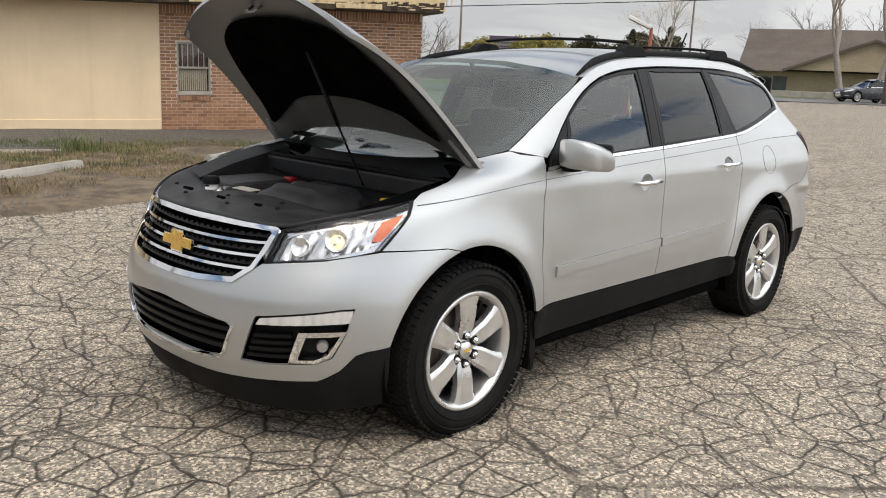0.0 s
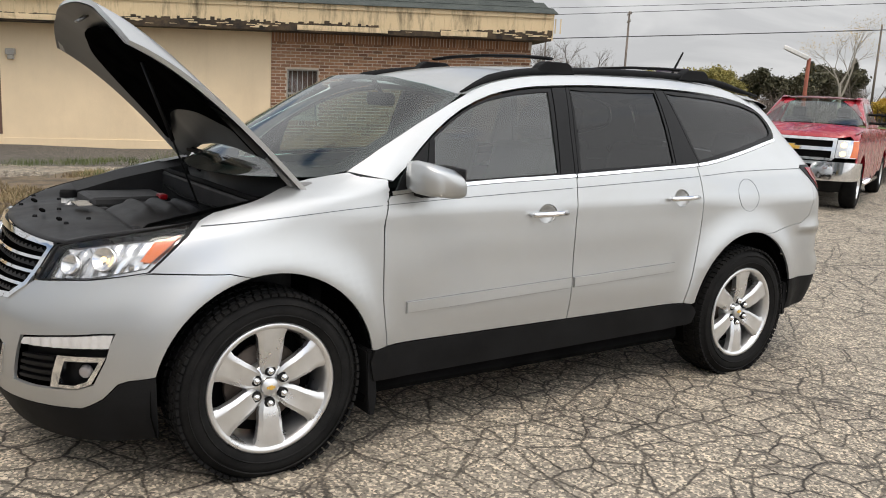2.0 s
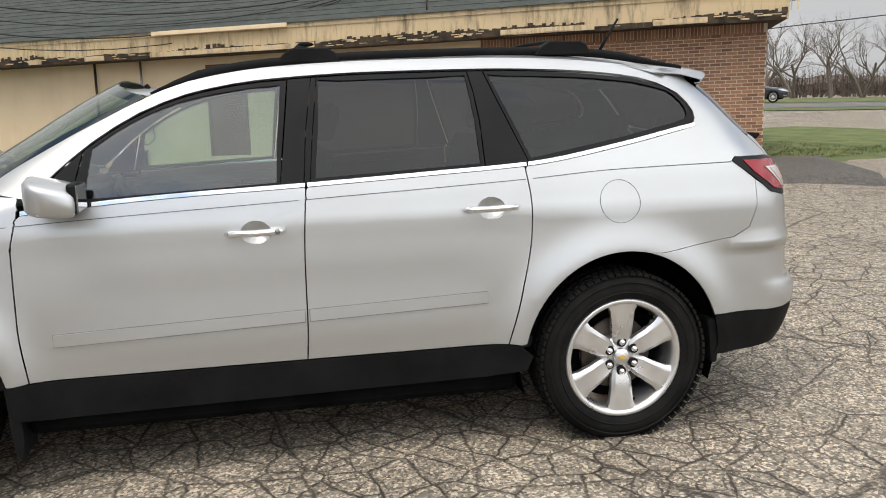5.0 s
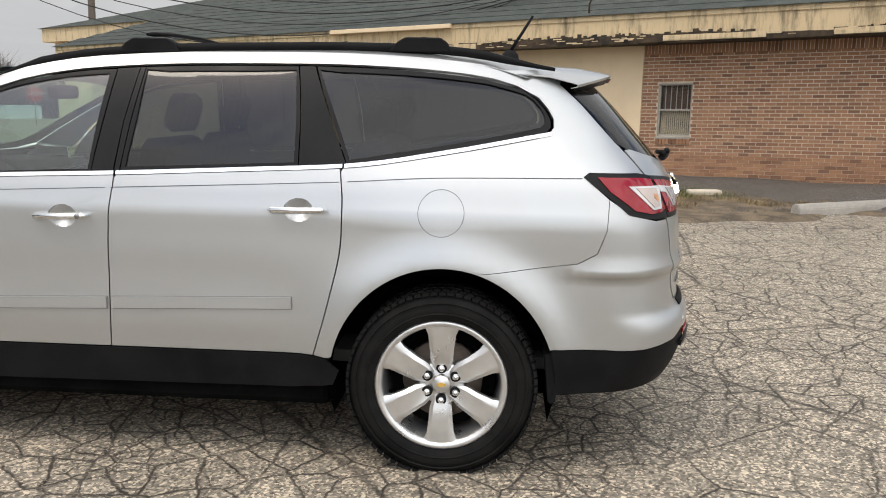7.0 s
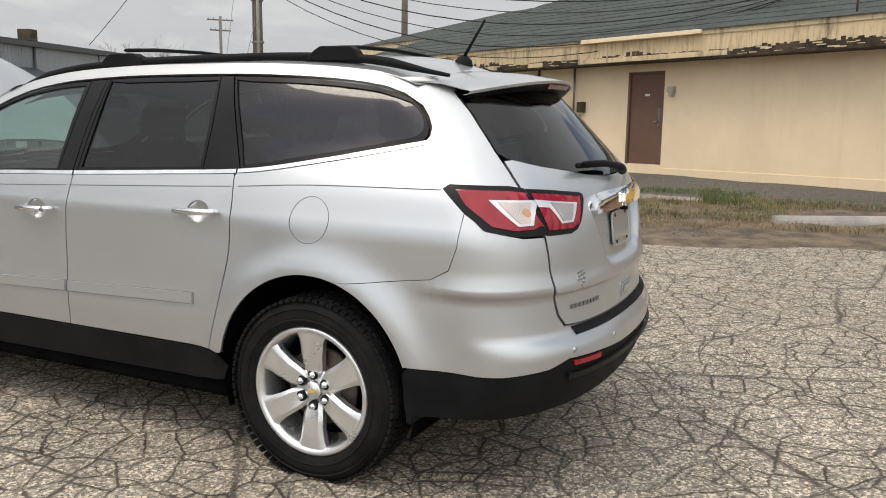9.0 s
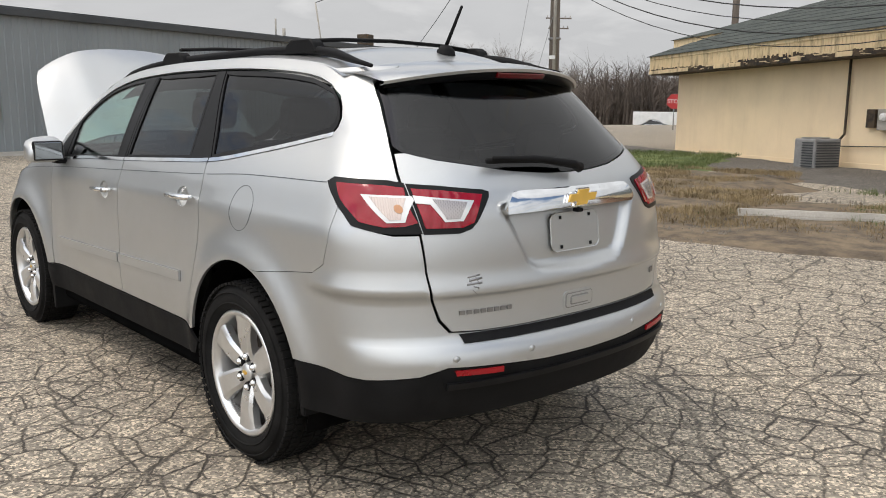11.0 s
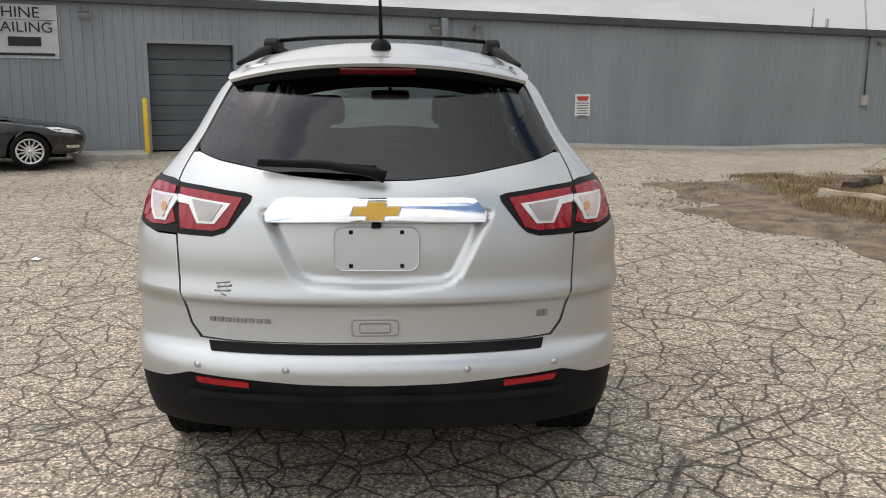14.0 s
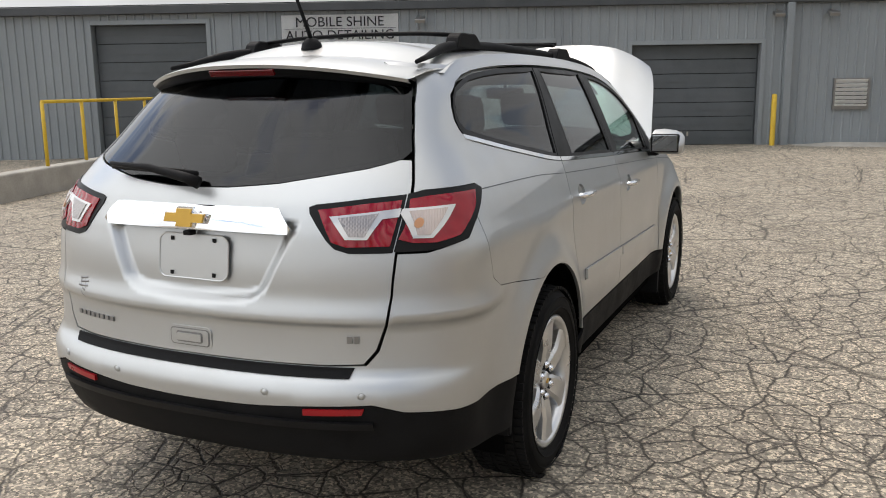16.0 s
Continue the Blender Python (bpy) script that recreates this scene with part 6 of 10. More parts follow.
# headlights
for mir in (False, True):
    hl = skin_part("headlight", panel_mesh(SH, head, (), 0.04, -0.05, 0.004, mir), "reflector", car, "clear headlight with amber corner marker")
    core = [Fr(0.535, 0.918), Fr(0.67, 0.972), S(-0.42, 0.995), S(-0.36, 1.008), S(-0.475, 0.885), S(-0.57, 0.862), Fr(0.68, 0.851), Fr(0.515, 0.832)]
    skin_part("reflector", panel_mesh(SH, core, (), 0.03, -0.03, 0.02, mir, push=lambda x, y, z: 0.006 * math.sin(x * 160) * math.sin(z * 90)), "reflector", hl, "chromed reflector")
    for c, r, mt in ((Fr(0.60, 0.886), 0.036, "white_lens"), (Fr(0.70, 0.92), 0.043, "lamp_on")):
        p, nn = SH.at(*c), SH.normal(*c)
        b = bmesh.new()
        lathe(b, [(0, 0.0), (r * 0.5, 0.0), (r, 0.022), (r * 1.1, 0.024), (r * 1.15, 0.0)], "z", 24)
        b.transform(Matrix.Translation(p - nn * 0.03) @ nn.to_track_quat("Z", "Y").to_matrix().to_4x4())
        if mir:
            mirrored(b)
        part("lamp_bowl", fixed(b), "reflector", hl, smooth=True)
        if mt == "lamp_on":
            b = bmesh.new(); bmesh.ops.create_uvsphere(b, u_segments=16, v_segments=10, radius=0.011)
            b.transform(Matrix.Translation(p - nn * 0.014))
            if mir:
                mirrored(b)
            part("bulb", b, "lamp_on", hl, "lit warm bulb", smooth=True)
    skin_part("side_marker", panel_mesh(SH, [S(-0.485, 0.908), S(-0.43, 0.982), S(-0.335, 1.01), S(-0.452, 0.904)], (), 0.03, -0.008, 0.012, mir), "amber", hl, "amber side marker")
    ob = skin_part("headlight_cover", panel_mesh(SH, head, (), 0.04, 0.0, 0.004, mir), "lens_clear", hl, "clear lamp cover")
    ob.visible_shadow = False
    edge_in = [tuple(Vector(p).lerp(Vector(np.mean(np.array(head), 0).tolist()), 0.045)) for p in head]
    skin_part("headlight_edge", panel_mesh(SH, head, [edge_in], 0.03, 0.003, 0.012, mir), "satin", hl)
    # fog lamp recess
    fg = skin_part("fog_lamp_housing", panel_mesh(SH, fog, (), 0.03, -0.05, 0.004, mir), "satin", car, "black fog lamp housing")
    strip = [Fr(0.53, 0.578), S(-0.66, 0.585), S(-0.60, 0.588), S(-0.586, 0.638), S(-0.63, 0.636), Fr(0.66, 0.625), Fr(0.545, 0.605)]
    skin_part("parking_lamp", panel_mesh(SH, strip, (), 0.02, 0.002, 0.03, mir, push=lambda x, y, z: 0.003 * math.sin(x * 220)), "white_lens", fg, "clear ribbed strip lamp")
    for k in range(4):
        z = 0.435 + k * 0.03
        skin_part("intake_slat", panel_mesh(SH, [Fr(0.475 + 0.012 * k, z - 0.007), S(-0.775, z - 0.007), S(-0.775, z + 0.007), Fr(0.475 + 0.012 * k, z + 0.007)], (), 0.03, -0.015, 0.02, mir), "satin", fg)
    bez = [S(-0.775, 0.418), S(-0.70, 0.42), S(-0.655, 0.445), S(-0.61, 0.555), S(-0.755, 0.55)]
    bez_in = [S(-0.752, 0.432), S(-0.705, 0.434), S(-0.668, 0.455), S(-0.632, 0.535), S(-0.735, 0.53)]
    skin_part("fog_lamp_bezel", panel_mesh(SH, bez, [bez_in], 0.02, 0.004, 0.03, mir), "chrome", fg, "chrome fog lamp bezel")
    c = S(-0.685, 0.48)
    p, nn = SH.at(*c), SH.normal(*c)
    b = bmesh.new()
    lathe(b, [(0, 0.004), (0.016, 0.003), (0.022, 0.0), (0.026, -0.02)], "z", 20)
    b.transform(Matrix.Translation(p - nn * 0.02) @ nn.to_track_quat("Z", "Y").to_matrix().to_4x4())
    if mir:
        mirrored(b)
    part("fog_lamp", fixed(b), "lens_grey", fg, smooth=True)

# rear bumper, black lower part
rb = archpts(3.025, 76, 20, 14) + [S(3.47, 0.548), S(3.60, 0.545), S(3.75, 0.542), S(3.85, 0.545), Re(0.75, 0.562), Re(0.66, 0.59), Re(0.46, 0.58), Re(0.25, 0.568), Re(0, 0.564), Re(0, 0.70), Re(0.25, 0.70), Re(0.5, 0.699), Re(0.625, 0.704), Re(0.662, 0.75), Re(0.686, 0.83), Re(0.70, 0.93), Re(0.706, 1.06), Re(0.78, 1.060), S(3.84, 1.072), S(3.76, 1.10),
                                                             S(3.6795, 1.150), S(3.6705, 1.03), S(3.6375, 0.9375), S(3.561, 0.8955), S(3.3015, 0.8605), S(3.2, 0.8485)]
fold = lambda x, y, z: 0.017 * math.exp(-((z - 0.85) / (0.05 if z > 0.85 else 0.016)) ** 2) * step(3.45, 3.7, x)
silver("rear_bumper", rb, label="silver rear bumper", both=True, gap=0.035, push=fold)
silver("rear_valance", archpts(3.025, 18, 2, 4) + [S(3.475, 0.35), S(3.60, 0.352), S(3.8, 0.36), Re(0.6, 0.37), Re(0.3, 0.375), Re(0, 0.378), Re(0, 0.559), Re(0.25, 0.563), Re(0.46, 0.575), Re(0.66, 0.585), Re(0.75, 0.557), S(3.85, 0.54), S(3.75, 0.537), S(3.60, 0.540), S(3.475, 0.543)],
       label="black rear lower valance", both=True, material="plastic", gap=0.045, out=-0.004)
silver("valance_lip", [Re(y, 0.53) for y in np.linspace(0, 0.66, 8)] + [Re(y, 0.508) for y in np.linspace(0.66, 0, 8)], both=True, material="satin", out=0.012, gap=0.04)
for mir in (False, True):
    skin_part("bumper_reflector", panel_mesh(SH, [Re(0.443, 0.549), Re(0.628, 0.556), Re(0.636, 0.576), Re(0.443, 0.569)], (), 0.03, 0.004, 0.012, mir), "red_reflector", car, "red bumper reflector")
    for y, z in ((0.63, 0.618), (0.313, 0.616)):
        c = Re(y, z)
        p, nn = SH.at(*c), SH.normal(*c)
        b = bmesh.new(); lathe(b, [(0, 0.0015), (0.010, 0.0015), (0.0105, -0.001), (0.0125, -0.001), (0.013, 0.0015), (0.0138, 0.001), (0.014, -0.004)], "z", 20)
        b.transform(Matrix.Translation(p) @ nn.to_track_quat("Z", "Y").to_matrix().to_4x4())
        if mir:
            mirrored(b)
        part("parking_sensor", fixed(b), "silver", car, smooth=True)
step_poly = [Re(y, 0.698) for y in np.linspace(0, 0.59, 8)] + [Re(y, 0.666) for y in np.linspace(0.58, 0, 8)]
silver("bumper_step", step_poly, both=True, material="plastic", out=0.007, gap=0.03, label="black scuff strip on the bumper")

# tailgate
gate = [Re(y, 0.704) for y in np.linspace(0, 0.5, 6)] + [Re(0.615, 0.710), Re(0.652, 0.755), Re(0.678, 0.835), Re(0.693, 0.93), Re(0.698, 1.06), Re(0.713, 1.245), Re(0.703, 1.30), Re(0.692, 1.338), Re(0.66, 1.341), Re(0.57, 1.316), Re(0.3, 1.272), Re(0.12, 1.257), Re(0, 1.255)]
PULL = -0.006


def plate_pocket(y, z):
    """The hollow for the number plate below the chrome bar."""
    side = (0.27 + (z - 0.89) * 0.5 - abs(y)) * 0.89
    foot = z - 0.886 - 0.02 * (y / 0.27) ** 2
    r = 0.05
    d = r - math.hypot(r - side, r - foot) if side < r and foot < r else min(side, foot)
    return step(-0.012, 0.036, d) * step(1.17, 1.14, z)


silver("tailgate", gate, label="silver tailgate", both=True, gap=0.014, out=0.001,
       push=lambda x, y, z: 0.017 * math.exp(-((z - 0.85) / (0.05 if z > 0.85 else 0.016)) ** 2) - 0.036 * plate_pocket(y, z))
glass_poly = [Re(0, 1.261), Re(0.12, 1.263), Re(0.3, 1.278), Re(0.57, 1.322), Re(0.665, 1.347), Re(0.684, 1.37), Re(0.62, 1.52), Re(0.585, 1.60), Re(0.3, 1.635), Re(0, 1.642)]
silver("rear_glass", glass_poly, both=True, material="glass_dark", gap=0.05, out=-0.004, thick=0.004, label="dark tinted rear window")
gi = [Re(0, 1.276), Re(0.12, 1.278), Re(0.3, 1.293), Re(0.57, 1.337), Re(0.645, 1.358), Re(0.660, 1.374), Re(0.60, 1.51), Re(0.565, 1.585), Re(0.3, 1.617), Re(0, 1.624)]
silver("rear_glass_border", glass_poly + gi[::-1], both=True, material="satin", gap=0.03, out=-0.006, thick=0.003)
# chrome bar, badge, plate
bar = [Re(0, 1.122), Re(0.2, 1.121), Re(0.372, 1.118), Re(0.385, 1.135), Re(0.335, 1.194), Re(0.3, 1.198), Re(0.1, 1.199), Re(0, 1.199)]
silver("chrome_bar", bar, both=True, material="chrome", gap=0.03, out=0.012, thick=0.03, label="chrome tailgate garnish", push=lambda x, y, z: 0.012 * step(1.12, 1.145, z) * step(1.205, 1.18, z))
badge(car, Matrix(((0, 0, 1, SH.tail(1.16) + 0.022), (1, 0, 0, 0.0), (0, 1, 0, 1.164), (0, 0, 0, 1))), 0.168)
px = SH.tail(1.03) - 0.031
rr = [(0.111 + 0.034 * math.cos(t) if math.cos(t) > 0 else -0.111 + 0.034 * math.cos(t), (0.041 if math.sin(t) > 0 else -0.041) + 0.034 * math.sin(t)) for t in np.linspace(0.05, math.tau + 0.05, 25)[:-1]]
pm = Matrix.Translation((px, 0.0, 1.027)) @ Matrix.Rotation(radians(-7), 4, "Y") @ Matrix(((0, 0, 1, 0), (1, 0, 0, 0), (0, 1, 0, 0), (0, 0, 0, 1)))
b = bmesh.new(); prism(b, rr, pm, 0.006); bmesh.ops.bevel(b, geom=[e for e in b.edges], offset=0.0015, segments=1, affect="EDGES")
holder = part("plate_holder", fixed(b), "silver", car, "blank number plate mount with rounded rim")
b = bmesh.new()
for k in range(24):
    (x0, y0), (x1, y1) = rr[k], rr[(k + 1) % 24]
    tube(b, [pm @ Vector((x0, y0, 0.006)), pm @ Vector((x1, y1, 0.006))], 0.0028, 5)
part("plate_rim", b, "silver", holder)
for y in (-0.088, 0.088):
    for z in (-0.058, 0.058):
        b = bmesh.new(); box(b, (-0.007, -0.007, 0.006), (0.007, 0.007, 0.010), 0.002); b.transform(pm @ Matrix.Translation((y, z, 0))); part("plate_clip", b, "plastic", holder)
b = bmesh.new(); box(b, (px, -0.016, 1.103), (px + 0.032, 0.016, 1.119), 0.004); part("reversing_camera", b, "plastic", car)
# tailgate pull
pull_x = SH.tail(0.75)
pull = None
def round_rect(w, h, r, n=6):
    return [(cx * (w - r) + r * math.cos(a), cz * (h - r) + r * math.sin(a)) for cx, cz, a0 in ((1, 1, 0), (-1, 1, 0.5), (-1, -1, 1), (1, -1, 1.5)) for a in [math.pi * (a0 + 0.5 * k / n) for k in range(n + 1)]]


PULL_M = Matrix(((0, 0, 1, pull_x), (1, 0, 0, PULL), (0, 1, 0, 0.757), (0, 0, 0, 1)))
# grey layers between the silver ones paint the shade of the recess
for w, h, r, base, d, mt in ((0.09, 0.037, 0.018, -0.004, 0.0075, "silver"), (0.082, 0.030, 0.014, 0.0036, 0.0012, "trimgrey"), (0.078, 0.026, 0.012, 0.005, 0.0012, "silver"), (0.055, 0.019, 0.009, 0.0064, 0.001, "trimgrey"), (0.051, 0.013, 0.005, 0.0076, 0.004, "silver")):
    b = bmesh.new(); prism(b, round_rect(w, h, r), PULL_M @ Matrix.Translation((0, -0.006 if d == 0.005 else 0, base)), d)
    ob = part("tailgate_pull" if pull is None else "pull_lip", fixed(b), mt, pull or car, "recessed tailgate pull" if pull is None else "")
    pull = pull or ob
# lettering replaced by plain bright bars
word = [(-0.585 + 0.028 * k, -0.585 + 0.028 * k + 0.02, 0.768, 0.784) for k in range(8)] + [(0.565, 0.582, 0.777, 0.8), (0.588, 0.603, 0.777, 0.8)]
for y0, y1, z0, z1 in word:
    for sgn in ((-1, 1) if y0 < 0 else (1, 1))[:1]:
        b = panel_mesh(SH, [Re(abs(y0), z0), Re(abs(y1), z0), Re(abs(y1), z1), Re(abs(y0), z1)], (), 0.02, 0.007, 0.005, mirror=y0 > 0, push=lambda x, y, z: 0.017 * math.exp(-((z - 0.85) / (0.05 if z > 0.85 else 0.016)) ** 2))
        skin_part("model_badge", b, "steelgrey", car, "dull badge bar")
scuff = bmesh.new()
for y0, z0, y1, z1, w in ((0.555, 0.905, 0.505, 0.912, 0.003), (0.55, 0.893, 0.498, 0.9, 0.004), (0.56, 0.88, 0.50, 0.883, 0.0035), (0.535, 0.872, 0.515, 0.865, 0.003), (0.525, 0.91, 0.51, 0.876, 0.003), (0.55, 0.905, 0.54, 0.878, 0.003), (0.54, 0.86, 0.52, 0.84, 0.0018)):
    join(scuff, panel_mesh(SH, [Re(y0, z0 - w), Re(y1, z1 - w), Re(y1, z1 + w), Re(y0, z0 + w)], (), 0.02, 0.002, 0.001, push=lambda x, y, z: 0.017 * math.exp(-((z - 0.85) / (0.05 if z > 0.85 else 0.016)) ** 2)))
skin_part("scuff_mark", scuff, "steelgrey", car, "scuffed patch in the paint")
# tail lights
for mir in (False, True):
    t_out = [S(3.575, 1.236), S(3.60, 1.251), S(3.80, 1.248), Re(0.7085, 1.240), Re(0.6945, 1.067), Re(0.78, 1.067), Re(0.823, 1.074), Re(0.866, 1.092), S(3.72, 1.125), S(3.62, 1.20)]
    t_in = [Re(0.7055, 1.238), Re(0.61, 1.230), Re(0.45, 1.212), Re(0.428, 1.204), Re(0.434, 1.184), Re(0.50, 1.10), Re(0.525, 1.077), Re(0.57, 1.063), Re(0.6915, 1.064)]
    for poly, red, bright, clear, inner in (
            (t_out, [S(3.63, 1.234), S(3.80, 1.230), Re(0.716, 1.222), Re(0.705, 1.105), Re(0.745, 1.092), Re(0.80, 1.090), Re(0.85, 1.106), S(3.74, 1.138), S(3.68, 1.18)],
             [S(3.752, 1.198), Re(0.704, 1.194), Re(0.70, 1.180), Re(0.742, 1.106), Re(0.79, 1.104)],
             [S(3.782, 1.190), Re(0.722, 1.186), Re(0.752, 1.115), Re(0.783, 1.113)], "amber_core"),
            (t_in, [Re(0.697, 1.220), Re(0.60, 1.212), Re(0.46, 1.195), Re(0.515, 1.098), Re(0.56, 1.083), Re(0.684, 1.085)],
             [Re(0.70, 1.196), Re(0.50, 1.174), Re(0.556, 1.106), Re(0.62, 1.105), Re(0.655, 1.165), Re(0.699, 1.170)],
             [Re(0.643, 1.182), Re(0.527, 1.169), Re(0.567, 1.114), Re(0.612, 1.113)], "lens_grey")):
        tl = skin_part("tail_light", panel_mesh(SH, poly, (), 0.03, 0.004, 0.02, mir), "satin", car, "red and clear tail light in black surround")
        skin_part("red_lens", panel_mesh(SH, red, (), 0.02, 0.008, 0.008, mir, push=lambda x, y, z: 0.0006 * math.sin(z * 420) * math.sin((x + y) * 420)), "red_lens", tl, "glossy red lens")
        skin_part("bright_frame", panel_mesh(SH, bright, (), 0.02, 0.0115, 0.006, mir), "white_lens", tl, "silvered frame round the clear lens")
        if inner == "amber_core":
            skin_part("bulb", panel_mesh(SH, [Re(0.752 + 0.012 * math.cos(a), 1.15 + 0.015 * math.sin(a)) for a in np.linspace(0, math.tau, 13)[:-1]], (), 0.01, 0.0155, 0.004, mir), "orange_bulb", tl, "small orange indicator bulb")
        skin_part("clear_lens", panel_mesh(SH, clear, (), 0.006, 0.014, 0.004, mir, push=lambda x, y, z: 0.0012 * math.sin((x * 0.4 + y) * 700)), inner, tl, "ribbed clear lens")

# roof
def edge_pt(x):
    p = SH.at(*S(x, dlo(x) + 0.055)) if x > 1.05 else SH.at(*S(x, 1.535 + (x - 0.95) * 0.66))
    return p


crown = spline([(0.8, 0.04), (1.3, 0.05), (2.2, 0.056), (2.8, 0.072), (3.25, 0.092), (3.6, 0.08)])
NX, NY = 40, 16
b = bmesh.new()
rows = []
for i in range(NX + 1):
    t = i / NX
    row = []
    for j in range(-NY, NY + 1):
        v = j / NY
        xf = 0.845 + 0.215 * abs(v) ** 2.2
        xe = 3.60 - 0.26 * abs(v) ** 2.5
        x = xf + (xe - xf) * t
        ze = dlo(max(x, 1.05)) + 0.055
        ye = SH.width(ze) - 0.06 * step(2.3, 3.6, x) - 0.03 * step(1.56, 1.68, ze) * step(2.5, 3.4, x)
        z = ze + crown(x) * (1 - abs(v) ** 2.2)
        row.append(b.verts.new((x, ye * v, z)))
    rows.append(row)
for i in range(NX):
    for j in range(2 * NY):
        b.faces.new((rows[i][j], rows[i][j + 1], rows[i + 1][j + 1], rows[i + 1][j]))
fixed(b)
if sum(f.normal.z for f in b.faces) < 0:
    bmesh.ops.reverse_faces(b, faces=b.faces[:])
part("roof", b, "silver", car, "silver roof panel", smooth=True)


def roof_z(x, v):
    ze = dlo(max(x, 1.05)) + 0.055
    return ze + crown(x) * (1 - abs(v) ** 2.2)


# windscreen
ws = [Fr(0, 1.19), Fr(0.35, 1.195), S(0.30, 1.21), S(0.405, 1.24), S(0.545, 1.327), S(0.745, 1.437), S(0.945, 1.537), S(1.03, 1.585), Fr(0.52, 1.64), Fr(0.3, 1.668), Fr(0, 1.676)]
silver("windscreen", ws, both=True, material="glass_clear", gap=0.06, out=-0.008, thick=0.004, label="raked windscreen")
wi = [Fr(0, 1.215), Fr(0.35, 1.22), S(0.27, 1.232), S(0.355, 1.255), S(0.50, 1.335), S(0.70, 1.445), S(0.89, 1.54), S(0.965, 1.575), Fr(0.5, 1.622), Fr(0.3, 1.648), Fr(0, 1.656)]
silver("windscreen_border", ws + wi[::-1], both=True, material="satin", gap=0.04, out=-0.011, thick=0.002)

# spoiler with brake light
b, c = bmesh.new(), bmesh.new()
rows, below = [], []
for j in range(-16, 17):
    v = j / 16
    k = 1 - abs(v) ** 2.4
    x0, x1 = 3.30 + 0.10 * k, 3.56 + 0.195 * k
    zt = 1.604 + 0.058 * (1 - abs(v) ** 2.2)
    z0 = max(roof_z(x0, v * 0.99) + 0.004, 1.645 - 0.012 * abs(v) ** 6)
    xm = x0 + (x1 - x0) * 0.55
    zm = max((z0 * 0.42 + zt * 0.58) + 0.012, roof_z(xm, v * 0.97) + 0.004)
    under = 0.030 + 0.012 * k
    rows.append([b.verts.new(p) for p in ((x0, 0.594 * v, z0), (xm, 0.594 * v, zm), (x1 - 0.02, 0.585 * v, zt + 0.006), (x1, 0.574 * v, zt), (x1 - 0.006, 0.573 * v, zt - 0.012), (x1 - 0.03, 0.569 * v, zt - 0.016))])
    below.append([c.verts.new(p) for p in ((x1 - 0.008, 0.567 * v, zt - 0.0125), (x1 - 0.03, 0.560 * v, zt - under), (x1 - 0.12, 0.555 * v, zt - under - 0.004), (x0 + 0.05, 0.548 * v, z0 - 0.05))])
for strip, bb in ((rows, b), (below, c)):
    for r0, r1 in zip(strip, strip[1:]):
        for k in range(len(r0) - 1):
            bb.faces.new((r0[k], r1[k], r1[k + 1], r0[k + 1]))
bmesh.ops.solidify(fixed(b), geom=b.faces[:], thickness=0.003)
# satin black paints in the shade below the spoiler's lip
part("spoiler_underside", fixed(c), "satin", car, "roof spoiler underside coloured black for its shade", smooth=True)
skin_part("roof_spoiler", fixed(b), "silver", car, "silver roof spoiler")
b = bmesh.new(); box(b, (-0.012, -0.139, -0.012), (0.004, 0.139, 0.012), 0.003, Matrix.Translation((3.738, 0, 1.634)) @ Matrix.Rotation(radians(35), 4, "Y")); part("high_brake_light", b, "red_shaded", car, "red high brake light")
# rear wiper
b = bmesh.new()
tube(b, [(4.04, 0.03, 1.275), (4.045, -0.02, 1.292), (4.015, -0.2, 1.318), (3.985, -0.40, 1.325)], [0.022, 0.018, 0.013, 0.008], 8)
tube(b, [(4.01, 0.0, 1.30), (3.99, -0.2, 1.31), (3.965, -0.41, 1.315)], 0.012, 6)
part("rear_wiper", b, "plastic", car, "black rear wiper", smooth=True)

